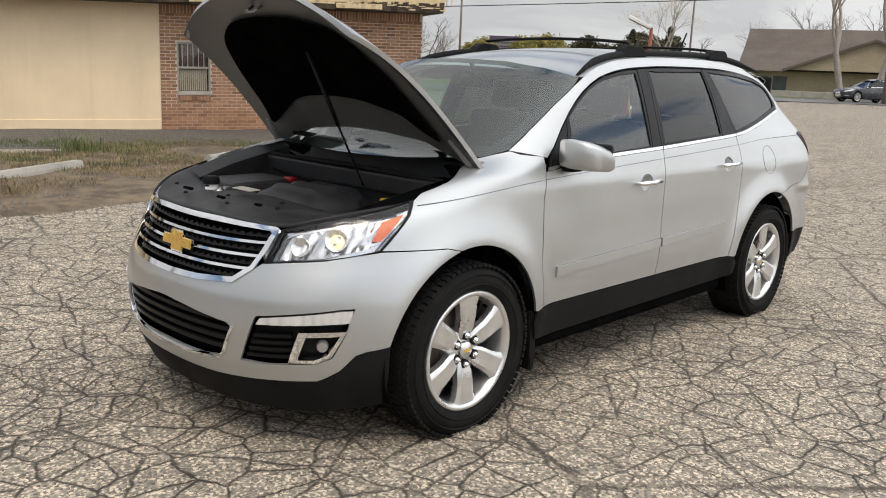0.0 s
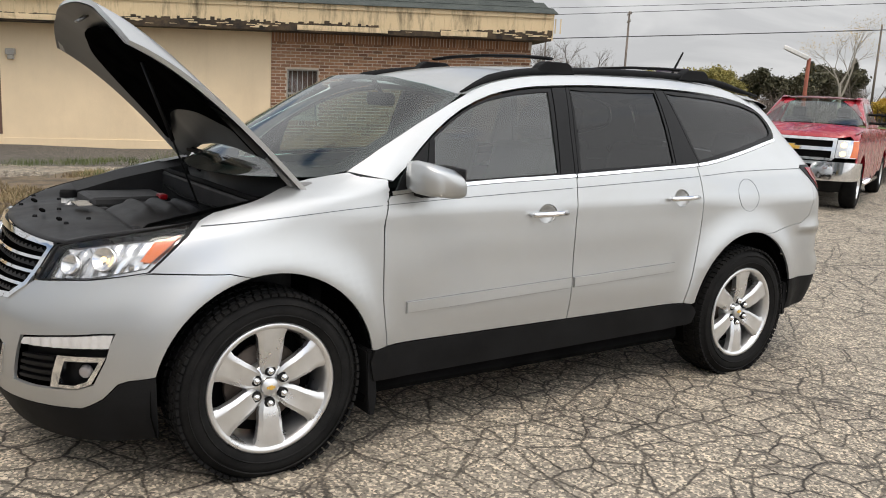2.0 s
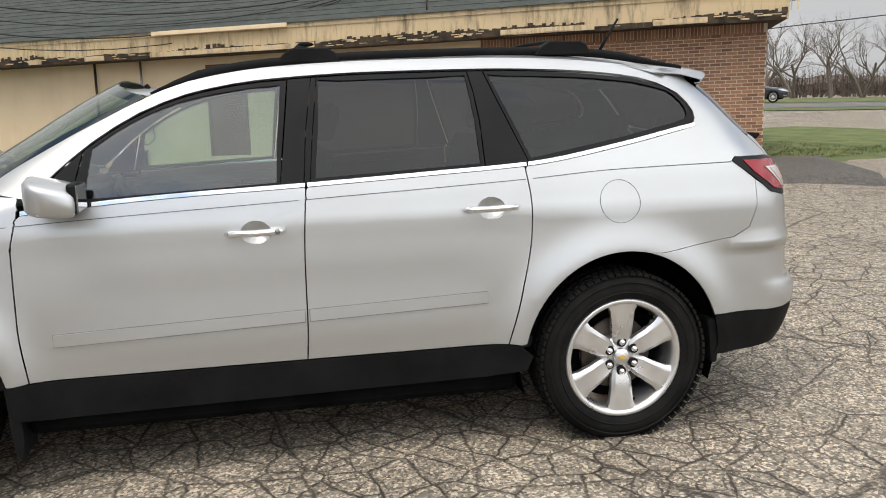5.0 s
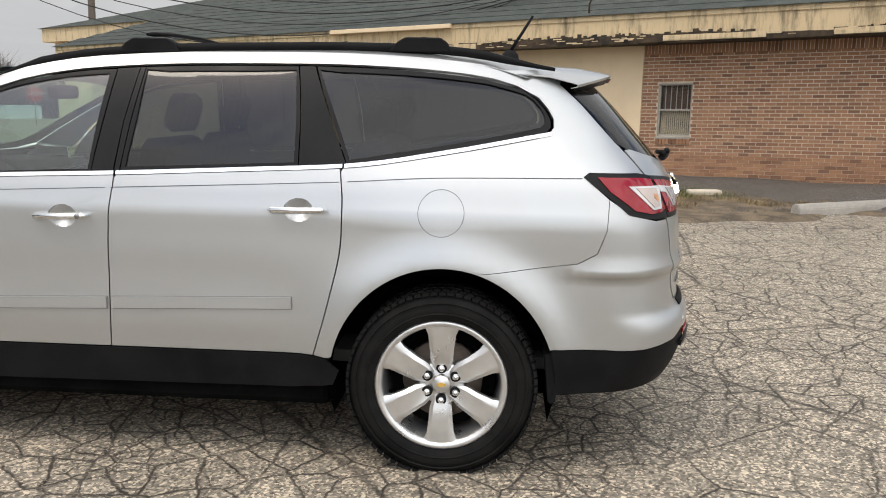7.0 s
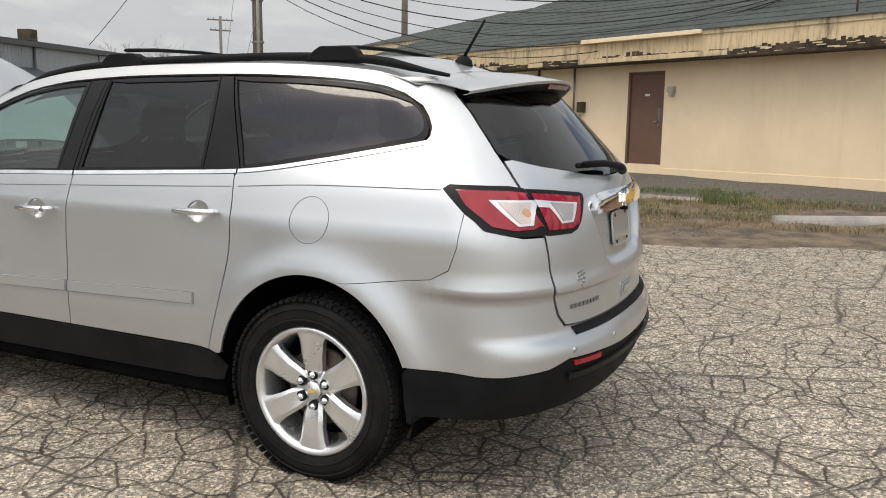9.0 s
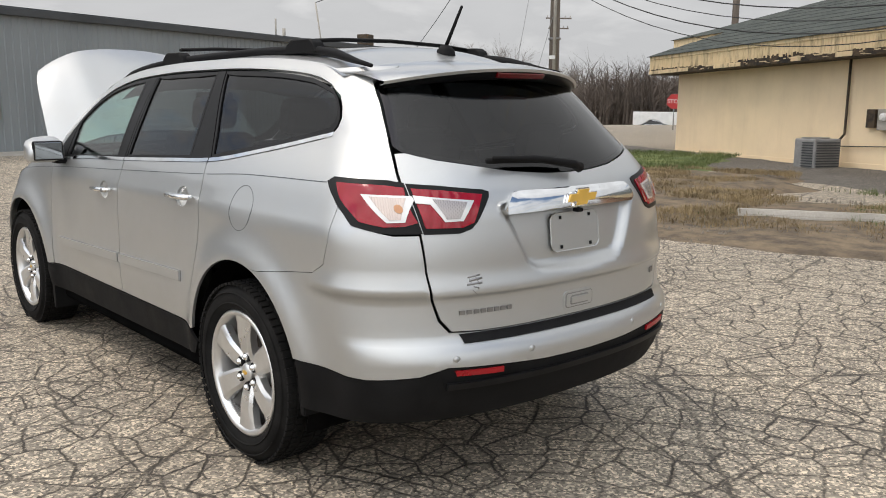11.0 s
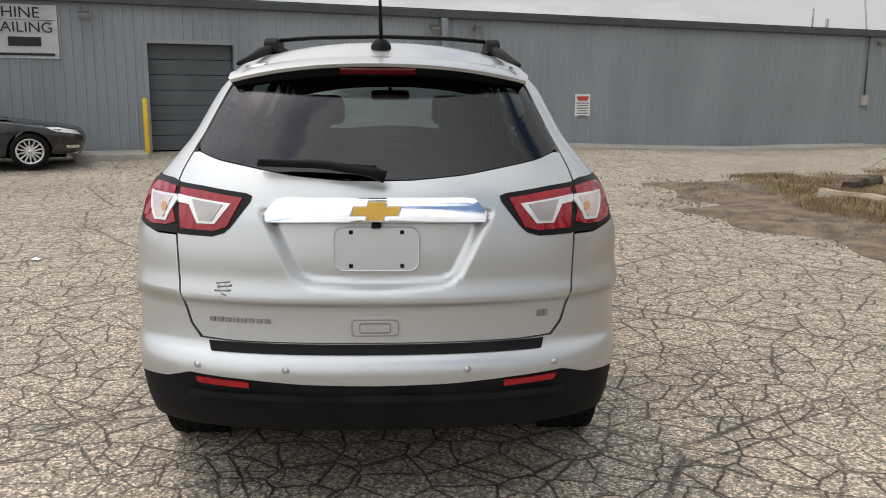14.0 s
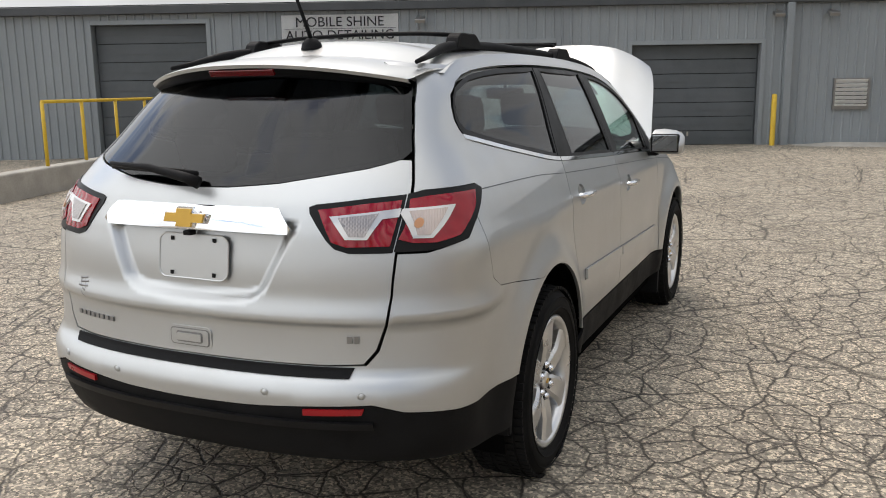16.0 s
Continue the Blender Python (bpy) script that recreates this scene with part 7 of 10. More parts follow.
# door mirrors
SHIFT = Matrix.Translation((-0.03, 0, 1.15)) @ Matrix.Diagonal((1, 0.96, 0.86, 1)) @ Matrix.Translation((0, 0, -1.18))
for sgn in (1, -1):
    b = bmesh.new()
    rings = []
    for k, (y, x0, x1, z0, z1) in enumerate(((-0.925, 0.68, 0.79, 1.195, 1.30), (-0.94, 0.645, 0.81, 1.185, 1.335), (-1.0, 0.635, 0.825, 1.178, 1.342), (-1.08, 0.645, 0.832, 1.176, 1.332), (-1.125, 0.67, 0.834, 1.178, 1.31), (-1.145, 0.71, 0.83, 1.188, 1.285))):
        ring = []
        for q in range(16):
            a = q * math.tau / 16
            cx, cz = math.copysign(abs(math.cos(a)) ** 0.42, math.cos(a)), math.copysign(abs(math.sin(a)) ** 0.42, math.sin(a))
            ring.append(b.verts.new(((x0 + x1) / 2 + cx * (x1 - x0) / 2, y, (z0 + z1) / 2 + cz * (z1 - z0) / 2 - 0.022 * (cx + 0.2) * (1 if cz > 0 else 0.35))))
        rings.append(ring)
    for r0, r1 in zip(rings, rings[1:]):
        for q in range(16):
            b.faces.new((r0[q], r0[(q + 1) % 16], r1[(q + 1) % 16], r1[q]))
    b.faces.new(rings[0]); b.faces.new(rings[-1])
    fixed(b)
    if sgn < 0:
        mirrored(b)
    b.transform(SHIFT)
    mr = part("door_mirror", b, "silver", car, "silver door mirror with clear indicator strip", smooth=True)
    b = bmesh.new(); box(b, (0.805, -1.128, 1.186), (0.840, -0.945, 1.322), 0.014)
    b.transform(SHIFT)
    part("mirror_frame", b if sgn > 0 else mirrored(b), "satin", mr)
    b = bmesh.new(); box(b, (0.83, -1.118, 1.196), (0.8435, -0.955, 1.312), 0.003)
    b.transform(SHIFT)
    part("mirror_glass", b if sgn > 0 else mirrored(b), "mirror", mr, "mirror glass")
    b = bmesh.new(); box(b, (0.70, -0.985, 1.158), (0.80, -0.855, 1.195), 0.012)
    b.transform(SHIFT)
    part("mirror_arm", b if sgn > 0 else mirrored(b), "plastic", mr, "black mirror arm")
    b = bmesh.new(); box(b, (0.70, -1.143, 1.188), (0.815, -1.133, 1.21), 0.004, Matrix.Translation((0.0, 0.006, 0.0)))
    b.transform(SHIFT)
    part("indicator", b if sgn > 0 else mirrored(b), "white_lens", mr, "clear indicator strip")

# roof rails, feet and cross bars
def rail_in(x):
    """The rails run closer together towards the tail."""
    return 1 - 0.145 * step(1.0, 3.05, x)


for sgn in (1, -1):
    b = bmesh.new()
    pts = []
    for x in np.linspace(1.05, 3.46, 26):
        e = step(1.05, 1.3, x) * step(3.46, 3.0, x)
        pts.append((x, -(SH.width(dlo(max(x, 1.05)) + 0.06) - 0.045) * rail_in(x), roof_z(min(x, 3.2), 0.93 * rail_in(x)) - 0.16 * max(0, x - 3.2) + 0.004 + 0.011 * e))
    tube(b, pts, [0.008 + 0.012 * step(1.05, 1.25, p[0]) * step(3.46, 3.15, p[0]) for p in pts], 10)
    for q in b.verts:
        q.co.y *= sgn
    fixed(b)
    part("roof_rail", b, "plastic", car, "black roof rail", smooth=True)
for x in (1.70, 2.88):
    ye = (SH.width(dlo(x) + 0.06) - 0.045) * rail_in(x)
    zb = roof_z(x, 0.93 * rail_in(x)) + 0.03
    cb = None
    b = bmesh.new()
    pts = [(x, -ye + 0.03, 1.79), (x, -ye * 0.6, 1.803), (x, 0, 1.81), (x, ye * 0.6, 1.803), (x, ye - 0.03, 1.79)]
    tube(b, pts, 0.0095, 8)
    for q in b.verts:
        q.co.x = x + (q.co.x - x) * 3.4
    cb = part("cross_bar", b, "plastic", car, "black roof cross bar", smooth=True)
    for sgn in (1, -1):
        b = bmesh.new()
        prism(b, [(-0.14, 0.0), (0.14, 0.0), (0.115, 0.045), (0.085, 0.062), (-0.065, 0.062), (-0.10, 0.042)], Matrix(((1, 0, 0, x), (0, 0, 1, sgn * ye - 0.03), (0, 1, 0, zb - 0.03), (0, 0, 0, 1))), 0.06)
        bmesh.ops.bevel(b, geom=b.edges[:], offset=0.005, segments=1, affect="EDGES")
        part("bar_foot", fixed(b), "plastic", cb)
# antenna
b = bmesh.new()
lathe(b, [(0.045, -0.01), (0.04, 0.015), (0.022, 0.035), (0.0, 0.04)], "z", 16, (3.27, 0, roof_z(3.27, 0)))
an = part("antenna", b, "plastic", car, "short black roof antenna", smooth=True)
b = bmesh.new(); tube(b, [(3.27, 0, roof_z(3.27, 0) + 0.03), (3.375, 0, roof_z(3.27, 0) + 0.20)], [0.009, 0.006], 8); part("antenna_mast", b, "plastic", an, smooth=True)

# wheels
for x in (0.0, 3.025):
    for s in (-1, 1):
        wheel(car, 0.392, 0.272, 0.245, 6, (x, s * 0.835, 0.374), s)
# wheel wells, mud flaps, underbody
for x in (0.0, 3.02):
    for s in (1, -1):
        b = bmesh.new()
        n = 20
        ring0 = [b.verts.new((x + (AR + 0.008) * math.cos(t), -0.90 * s, ACZ + (AR + 0.008) * math.sin(t))) for t in np.linspace(-0.35, math.pi + 0.35, n)]
        ring1 = [b.verts.new((x + (AR + 0.008) * math.cos(t), -0.55 * s, ACZ + (AR + 0.008) * math.sin(t))) for t in np.linspace(-0.35, math.pi + 0.35, n)]
        for k in range(n - 1):
            b.faces.new((ring0[k], ring0[k + 1], ring1[k + 1], ring1[k]))
        b.faces.new(ring1)
        part("wheel_well", b, "liner", car, smooth=True)
for x0, zt, zl in ((0.452, 0.47, 0.17), (3.455, 0.52, 0.31)):
    for s in (1, -1):
        b = bmesh.new()
        prism(b, [(-0.012, zt), (0.03, zt), (0.045, zl + 0.09), (0.04, zl), (0.01, zl), (0.0, zl + 0.1)], Matrix(((1, 0, 0, x0), (0, 0, s, -0.925 * s), (0, 1, 0, 0), (0, 0, 0, 1))), 0.2)
        bmesh.ops.bevel(b, geom=b.edges[:], offset=0.006, segments=2, affect="EDGES")
        part("mud_flap", fixed(b), "plastic", car, "black mud flap")
b = bmesh.new()
box(b, (0.5, -0.87, 0.24), (2.55, 0.87, 0.42), 0.03); box(b, (-0.8, -0.5, 0.22), (3.2, 0.5, 0.4), 0.04); box(b, (3.2, -0.7, 0.37), (3.9, 0.7, 0.5), 0.04)
part("underbody", fixed(b), "liner", car)
b = bmesh.new(); tube(b, [(3.3, 0.42, 0.34), (3.86, 0.45, 0.34)], 0.03, 12); part("exhaust_pipe", b, "brake", car, smooth=True)

# inside: floor, dash, seats, wheel
cabin = part("cabin_tub", fixed(box(boxed((0.35, -0.80, 0.42), (3.85, 0.80, 0.47)), (3.80, -0.62, 0.47), (3.84, 0.62, 1.15))), "cloth", car)
for s in (1, -1):
    b = bmesh.new(); box(b, (0.62, 0.79 * s - 0.02, 0.5), (2.45, 0.79 * s + 0.02, 1.1), 0.015); part("door_trim", b, "cabintrim", car)
    b = bmesh.new(); box(b, (2.46, 0.76 * s - 0.02, 0.95), (3.6, 0.76 * s + 0.02, 1.15), 0.015); part("quarter_trim", b, "cabintrim", car)
b = bmesh.new(); box(b, (0.30, -0.76, 0.75), (0.78, 0.76, 1.10), 0.05); box(b, (0.34, -0.70, 1.08), (0.66, 0.70, 1.165), 0.035); box(b, (0.62, -0.56, 1.10), (0.80, -0.2, 1.20), 0.03)
part("dashboard", b, "plastic", car)
b = bmesh.new(); bmesh.ops.create_circle(b, segments=4, radius=0.001); b.clear()
tor = [Vector((0.0, 0.185 * math.cos(t), 0.185 * math.sin(t))) for t in np.linspace(0, math.tau, 33)]
m = Matrix.Translation((0.93, -0.38, 1.05)) @ Matrix.Rotation(radians(-24), 4, "Y")
tube(b, [m @ p for p in tor], 0.017, 8)
for t in (0.1, math.pi - 0.1, -math.pi / 2):
    tube(b, [m @ Vector((-0.02, 0, 0)), m @ Vector((0, 0.18 * math.cos(t), 0.18 * math.sin(t)))], 0.018, 6)
bmesh.ops.create_uvsphere(b, u_segments=14, v_segments=8, radius=0.07, matrix=m)
part("steering_wheel", b, "plastic", car, smooth=True)


def car_seat(x, y, w, tall=0.62):
    st = bmesh.new()
    box(st, (x - 0.26, y - w / 2, 0.62), (x + 0.24, y + w / 2, 0.80), 0.05)
    box(st, (-0.07, -w / 2, 0), (0.07, w / 2, tall), 0.05, Matrix.Translation((x + 0.22, y, 0.74)) @ Matrix.Rotation(radians(16), 4, "Y"))
    ob = part("seat", st, "cloth", car)
    for yy in ([y] if w < 0.7 else [y - w / 3, y + w / 3]):
        h = bmesh.new()
        box(h, (-0.05, -0.13, tall + 0.03), (0.05, 0.13, tall + 0.21), 0.045, Matrix.Translation((x + 0.22, yy, 0.74)) @ Matrix.Rotation(radians(16), 4, "Y"))
        part("headrest", h, "cloth", ob)


for y in (-0.39, 0.39):
    car_seat(1.35, y, 0.52); car_seat(2.28, y, 0.5)
car_seat(3.12, 0, 1.1, 0.5)
b = bmesh.new(); box(b, (0.98, -0.13, 1.50), (1.02, 0.13, 1.57), 0.02); tube(b, [(1.0, 0, 1.57), (0.95, 0, 1.64)], 0.012, 6); part("rear_view_mirror", b, "plastic", car)
b = bmesh.new()
rows = []
for i in range(13):
    row = []
    for j in range(-4, 5):
        x = 1.05 + (3.45 - 1.05) * i / 12
        row.append(b.verts.new((x, 0.63 * j / 4, roof_z(x, j / 4 * 0.95) - 0.035 - 0.03 * abs(j / 4) ** 3)))
    rows.append(row)
for i in range(12):
    for j in range(8):
        b.faces.new((rows[i][j], rows[i][j + 1], rows[i + 1][j + 1], rows[i + 1][j]))
part("headliner", b, "headlining", car, smooth=True)
# firewall so that the cabin is closed to the engine bay
b = bmesh.new(); box(b, (0.22, -0.80, 0.3), (0.28, 0.80, 1.15), 0.01); part("firewall", b, "liner", car)

# engine bay
lamp_top = spline([(0.0, 0.957), (0.3, 0.955), (0.42, 0.952), (0.52, 0.955), (0.60, 0.982), (0.67, 1.004), (0.76, 1.034)])
cov = bmesh.new()
rows = []
for i in range(17):
    t = i / 16
    row = []
    for j in range(-20, 21):
        v = j / 20
        edge = SH.at(*Fr(0.76 * abs(v), lamp_top(0.76 * abs(v))))      # along the grille's top and the lamps
        x0, y0, z0 = edge.x + 0.012, 0.76 * abs(v) * 1.02, edge.z + 0.004
        x1 = -0.40 + 0.10 * abs(v) ** 4
        y = (y0 + 0.02 * t) * (1 if v > 0 else -1)
        z = z0 + 0.018 * t * (1 - abs(v)) + 0.020 * math.sin(t * math.pi * 0.9) * (1 - 0.5 * v * v)
        row.append(cov.verts.new((max(x0, x0 + (x1 - x0) * t), y, z)))
    rows.append(row)
for i in range(16):
    for j in range(40):
        cov.faces.new((rows[i][j], rows[i][j + 1], rows[i + 1][j + 1], rows[i + 1][j]))
bmesh.ops.remove_doubles(cov, verts=cov.verts[:], dist=0.0005)
fixed(cov)
if sum(f.normal.z for f in cov.faces) < 0:
    bmesh.ops.reverse_faces(cov, faces=cov.faces[:])
bmesh.ops.solidify(cov, geom=cov.faces[:], thickness=0.012)
bay_cover = part("radiator_cover", cov, "bay", car, "black moulded cover behind the grille", smooth=True)
for y, x in ((-0.42, -0.66), (-0.15, -0.73), (0.2, -0.73), (0.44, -0.64), (-0.3, -0.55), (0.05, -0.60), (0.32, -0.55)):
    b = bmesh.new(); lathe(b, [(0, 0.004), (0.007, 0.0035), (0.009, 0.002), (0.010, -0.006)], "z", 12, (x, y, 0.989 + 0.03 * abs(y)))
    part("cover_clip", fixed(b), "plastic", bay_cover, smooth=True)
for y, x, w in ((0.3, -0.66, 0.09), (-0.02, -0.68, 0.07), (-0.28, -0.66, 0.05)):
    b = bmesh.new(); box(b, (x - 0.009, y - w * 0.4, 0.99), (x + 0.009, y + w * 0.4, 1.0015), 0.004); part("cover_slot", b, "liner", bay_cover)
b = bmesh.new(); box(b, (-0.03, -0.075, 0), (0.03, 0.075, 0.003), 0, Matrix.Translation((-0.50, 0.06, 1.008)) @ Matrix.Rotation(radians(-3), 4, "Y")); part("information_label", b, "concrete", bay_cover, "pale printed label")
b = bmesh.new(); box(b, (-0.52, -0.60, 0.55), (0.24, 0.60, 0.78), 0.03); part("bay_floor", b, "liner", car)
for s in (1, -1):
    b = bmesh.new()
    pts = [(-0.42, 0.70 * s, 1.03), (-0.2, 0.745 * s, 1.085), (0.0, 0.765 * s, 1.125), (0.2, 0.775 * s, 1.165)]
    for (p, q) in zip(pts, pts[1:]):
        v = [b.verts.new(c) for c in (p, q, (q[0], q[1] - 0.09 * s, q[2] - 0.035), (p[0], p[1] - 0.09 * s, p[2] - 0.035), (q[0], q[1] - 0.12 * s, 0.7), (p[0], p[1] - 0.12 * s, 0.7))]
        b.faces.new(v[:4]); b.faces.new((v[3], v[2], v[4], v[5]))
    bmesh.ops.remove_doubles(b, verts=b.verts[:], dist=0.0005)
    part("inner_fender", fixed(b), "bay", car, "black inner fender rail")
b = bmesh.new()
rows = []
for i in range(33):                      # domed cover with ribs across it
    u = i / 16 - 1
    row = []
    for j in range(25):
        v = j / 12 - 1
        dome = (1 - u ** 4) * (1 - abs(v) ** 5)
        rib = max(0.0, math.sin((u + 0.12 * v * v) * 13.0)) ** 0.6 * step(0.75, 0.55, abs(v)) * step(-0.55, -0.4, u) * step(0.95, 0.85, u)
        row.append(b.verts.new((-0.19 + 0.23 * u, -0.04 + 0.28 * v, 0.865 + 0.14 * dome ** 0.5 + 0.02 * rib)))
    rows.append(row)
for r0, r1 in zip(rows, rows[1:]):
    for j in range(24):
        b.faces.new((r0[j], r0[j + 1], r1[j + 1], r1[j]))
bmesh.ops.solidify(fixed(b), geom=b.faces[:], thickness=0.01)
part("engine_cover", fixed(b), "bay", car, "black domed engine cover with ribs", smooth=True)
b = bmesh.new(); tube(b, [(-0.16, -0.34, 0.86), (-0.08, -0.42, 0.91), (0.0, -0.36, 0.93), (0.04, -0.25, 0.9)], 0.035, 12); part("breather_hose", b, "bay", car, smooth=True)
for k, (x, y, z) in enumerate(((-0.40, 0.12, 0.95), (-0.37, 0.22, 0.96), (-0.42, -0.05, 0.945), (-0.36, -0.30, 0.94))):
    b = bmesh.new(); box(b, (x - 0.02, y - 0.03, z - 0.08), (x + 0.02, y + 0.03, z + 0.004 * k), 0.006); part("connector", b, "bay", car)
b = bmesh.new(); tube(b, [(0.03, -0.6, 1.0), (0.02, -0.2, 1.01), (0.02, 0.3, 1.0), (0.03, 0.6, 1.02)], 0.007, 6); part("wiring_loom", b, "rubber", car, smooth=True)
b = bmesh.new(); box(b, (-0.42, 0.28, 0.84), (-0.02, 0.62, 1.0), 0.03); part("air_box", b, "bay", car, "black air filter box")
b = bmesh.new(); box(b, (-0.09, 0.27, 0.985), (-0.05, 0.345, 1.012), 0.008); part("terminal_cap", b, "red_reflector", car, "red terminal cover")
b = bmesh.new(); tube(b, [(-0.30, 0.3, 0.92), (-0.25, 0.05, 0.95), (-0.1, -0.1, 0.96)], 0.04, 12); part("intake_hose", b, "plastic", car, smooth=True)
b = bmesh.new(); lathe(b, [(0, 1.0), (0.03, 1.0), (0.033, 0.99), (0.033, 0.96), (0.06, 0.95), (0.06, 0.85)], "z", 18, (-0.5, 0.36, 0)); part("reservoir", b, "white", car, "pale fluid reservoir", smooth=True)
b = bmesh.new(); lathe(b, [(0, 1.035), (0.036, 1.035), (0.04, 1.02), (0.04, 1.0)], "z", 18, (-0.5, 0.36, 0)); part("reservoir_cap", b, "plastic", car, smooth=True)
b = bmesh.new(); tube(b, [(-0.52, 0.22, 0.94), (-0.46, 0.3, 0.97), (-0.4, 0.34, 0.96)], 0.022, 10); tube(b, [(-0.55, 0.3, 0.93), (-0.5, 0.26, 0.985)], 0.018, 8); part("coolant_neck", b, "steelgrey", car, smooth=True)
b = bmesh.new(); lathe(b, [(0, 0.985), (0.025, 0.985), (0.03, 0.97), (0.03, 0.94)], "z", 16, (-0.02, -0.38, 0)); part("filler_cap", b, "yellow", car, "yellow-marked filler cap", smooth=True)
b = bmesh.new(); tube(b, [(-0.1, -0.45, 0.9), (-0.06, -0.3, 0.93), (-0.1, -0.2, 0.9)], 0.05, 12); part("coolant_hose", b, "plastic", car, smooth=True)
# bulkhead and cowl
b = bmesh.new(); box(b, (0.04, -0.70, 0.85), (0.09, 0.70, 1.09), 0.015); part("bulkhead", b, "bay", car, "black bulkhead panel")
b = bmesh.new(); tube(b, [(0.065, -0.72, 1.09), (0.04, 0, 1.105), (0.065, 0.72, 1.09)], 0.014, 8); part("bay_seal", b, "rubber", car, smooth=True)
b = bmesh.new()
rows = []
for j in range(-12, 13):
    v = j / 12
    rows.append([b.verts.new(p) for p in ((0.075 + 0.13 * v * v, 0.75 * v, 1.075 + 0.04 * v * v), (0.14 + 0.13 * v * v, 0.755 * v, 1.06 + 0.05 * v * v), (0.10 + 0.30 * v * v, 0.76 * v, 1.18 + 0.02 * v * v))])
for r0, r1 in zip(rows, rows[1:]):
    for k in range(2):
        b.faces.new((r0[k], r1[k], r1[k + 1], r0[k + 1]))
part("cowl", fixed(b), "bay", car, "black plastic cowl below the windscreen", smooth=True)
for y0, y1 in ((-0.62, 0.05), (-0.02, 0.58)):
    b = bmesh.new()
    tube(b, [(0.2 + 0.1 * (y0 / 0.7) ** 2, y0, 1.175), (0.17, (y0 + y1) / 2, 1.205), (0.15, y1, 1.215)], [0.02, 0.014, 0.009], 8)
    tube(b, [(0.19, y0 + 0.06, 1.205), (0.165, y1 + 0.02, 1.222)], 0.009, 6)
    part("wiper", b, "plastic", car, "black windscreen wiper", smooth=True)

# hood: built closed, then swung open about its hinges
HOOD_M = Matrix.Translation((0.2, 0, 1.2)) @ Matrix.Rotation(radians(53.5), 4, "Y") @ Matrix.Translation((-0.2, 0, -1.2))


def hood_pt(t, v, drop=0.0):
    """t from the rear edge to the nose, v across."""
    w = 0.80 - 0.10 * t - 0.055 * t ** 6
    xr = 0.10 + 0.16 * abs(v) ** 2.2
    xn = -0.80 + 0.19 * abs(v) ** 2.8
    x = xr + (xn - xr) * t
    z = 1.225 - 0.045 * abs(v) ** 2.5 - 0.10 * t - 0.095 * t ** 3 - 0.012 * t ** 10 + 0.015 * math.exp(-((abs(v) - 0.55) / 0.1) ** 2) * (1 - t * 0.5)
    return Vector((x, w * v, z - drop))


def hood_sheet(t0, t1, v0, v1, drop, n=28, k=24):
    b = bmesh.new()
    g = [[b.verts.new(hood_pt(t0 + (t1 - t0) * i / n, v0 + (v1 - v0) * j / k, drop)) for j in range(k + 1)] for i in range(n + 1)]
    for i in range(n):
        for j in range(k):
            b.faces.new((g[i][j], g[i][j + 1], g[i + 1][j + 1], g[i + 1][j]))
    return b


b = fixed(hood_sheet(0, 1, -1, 1, 0))
if sum(f.normal.z for f in b.faces) < 0:
    bmesh.ops.reverse_faces(b, faces=b.faces[:])
bmesh.ops.solidify(b, geom=b.faces[:], thickness=0.02)
b.transform(HOOD_M)
hood = skin_part("hood", fixed(b), "silver", car, "silver hood standing open")
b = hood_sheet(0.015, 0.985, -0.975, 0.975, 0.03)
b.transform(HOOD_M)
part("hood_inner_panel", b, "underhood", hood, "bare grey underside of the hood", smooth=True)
b = bmesh.new()
pad_loop = smooth_loop([(0.15, -0.80), (0.25, -0.4), (0.27, 0.0), (0.25, 0.4), (0.15, 0.80), (0.3, 0.80), (0.62, 0.74), (0.80, 0.56), (0.84, 0.0), (0.80, -0.56), (0.62, -0.74), (0.3, -0.80)], 5)
v, tris = flat_fill(pad_loop, [], 0.03)
top_v = [b.verts.new(hood_pt(t, s, 0.05)) for t, s in v]
for t in tris:
    b.faces.new([top_v[i] for i in t])
bmesh.ops.solidify(b, geom=b.faces[:], thickness=0.015)
b.transform(HOOD_M)
part("insulation_pad", fixed(b), "felt", hood, "black insulation pad under the hood", smooth=True)
b = bmesh.new()
for s in (1, -1):
    tube(b, [hood_pt(0.9, 0.05 * s, 0.03), hood_pt(0.9, 0.05 * s, 0.075)], 0.006, 6)
tube(b, [hood_pt(0.9, -0.05, 0.075), hood_pt(0.9, 0.05, 0.075)], 0.006, 6)
b.transform(HOOD_M)
part("striker", b, "steelgrey", hood, smooth=True)
for s in (1, -1):
    b = bmesh.new()
    p = HOOD_M @ hood_pt(0.04, 0.93 * s, 0.03)
    q = HOOD_M @ hood_pt(0.2, 0.9 * s, 0.03)
    tube(b, [(0.25, 0.745 * s, 1.10), (0.235, 0.745 * s, 1.17), p, q], [0.02, 0.022, 0.018, 0.012], 8)
    part("hood_hinge", b, "trimgrey", hood, smooth=True)
b = bmesh.new()
strut_top, strut_foot = HOOD_M @ hood_pt(0.60, -0.13, 0.055), Vector((-0.09, -0.30, 1.04))
tube(b, [strut_foot, strut_top], 0.005, 8)
tube(b, [strut_foot.lerp(strut_top, 0.45), strut_top], 0.010, 8)
part("hood_strut", b, "satin", car, "black gas strut holding the hood", smooth=True)


# ---- other vehicles ----
def simple_glass(parent, name, shell, poly, both=False, mir=False, mat="glass_dark"):
    ob = skin_part(name, panel_mesh(shell, poly, (), 0.12, 0.002, 0.006, mir, both), mat, parent)
    ob.visible_shadow = False
    return ob


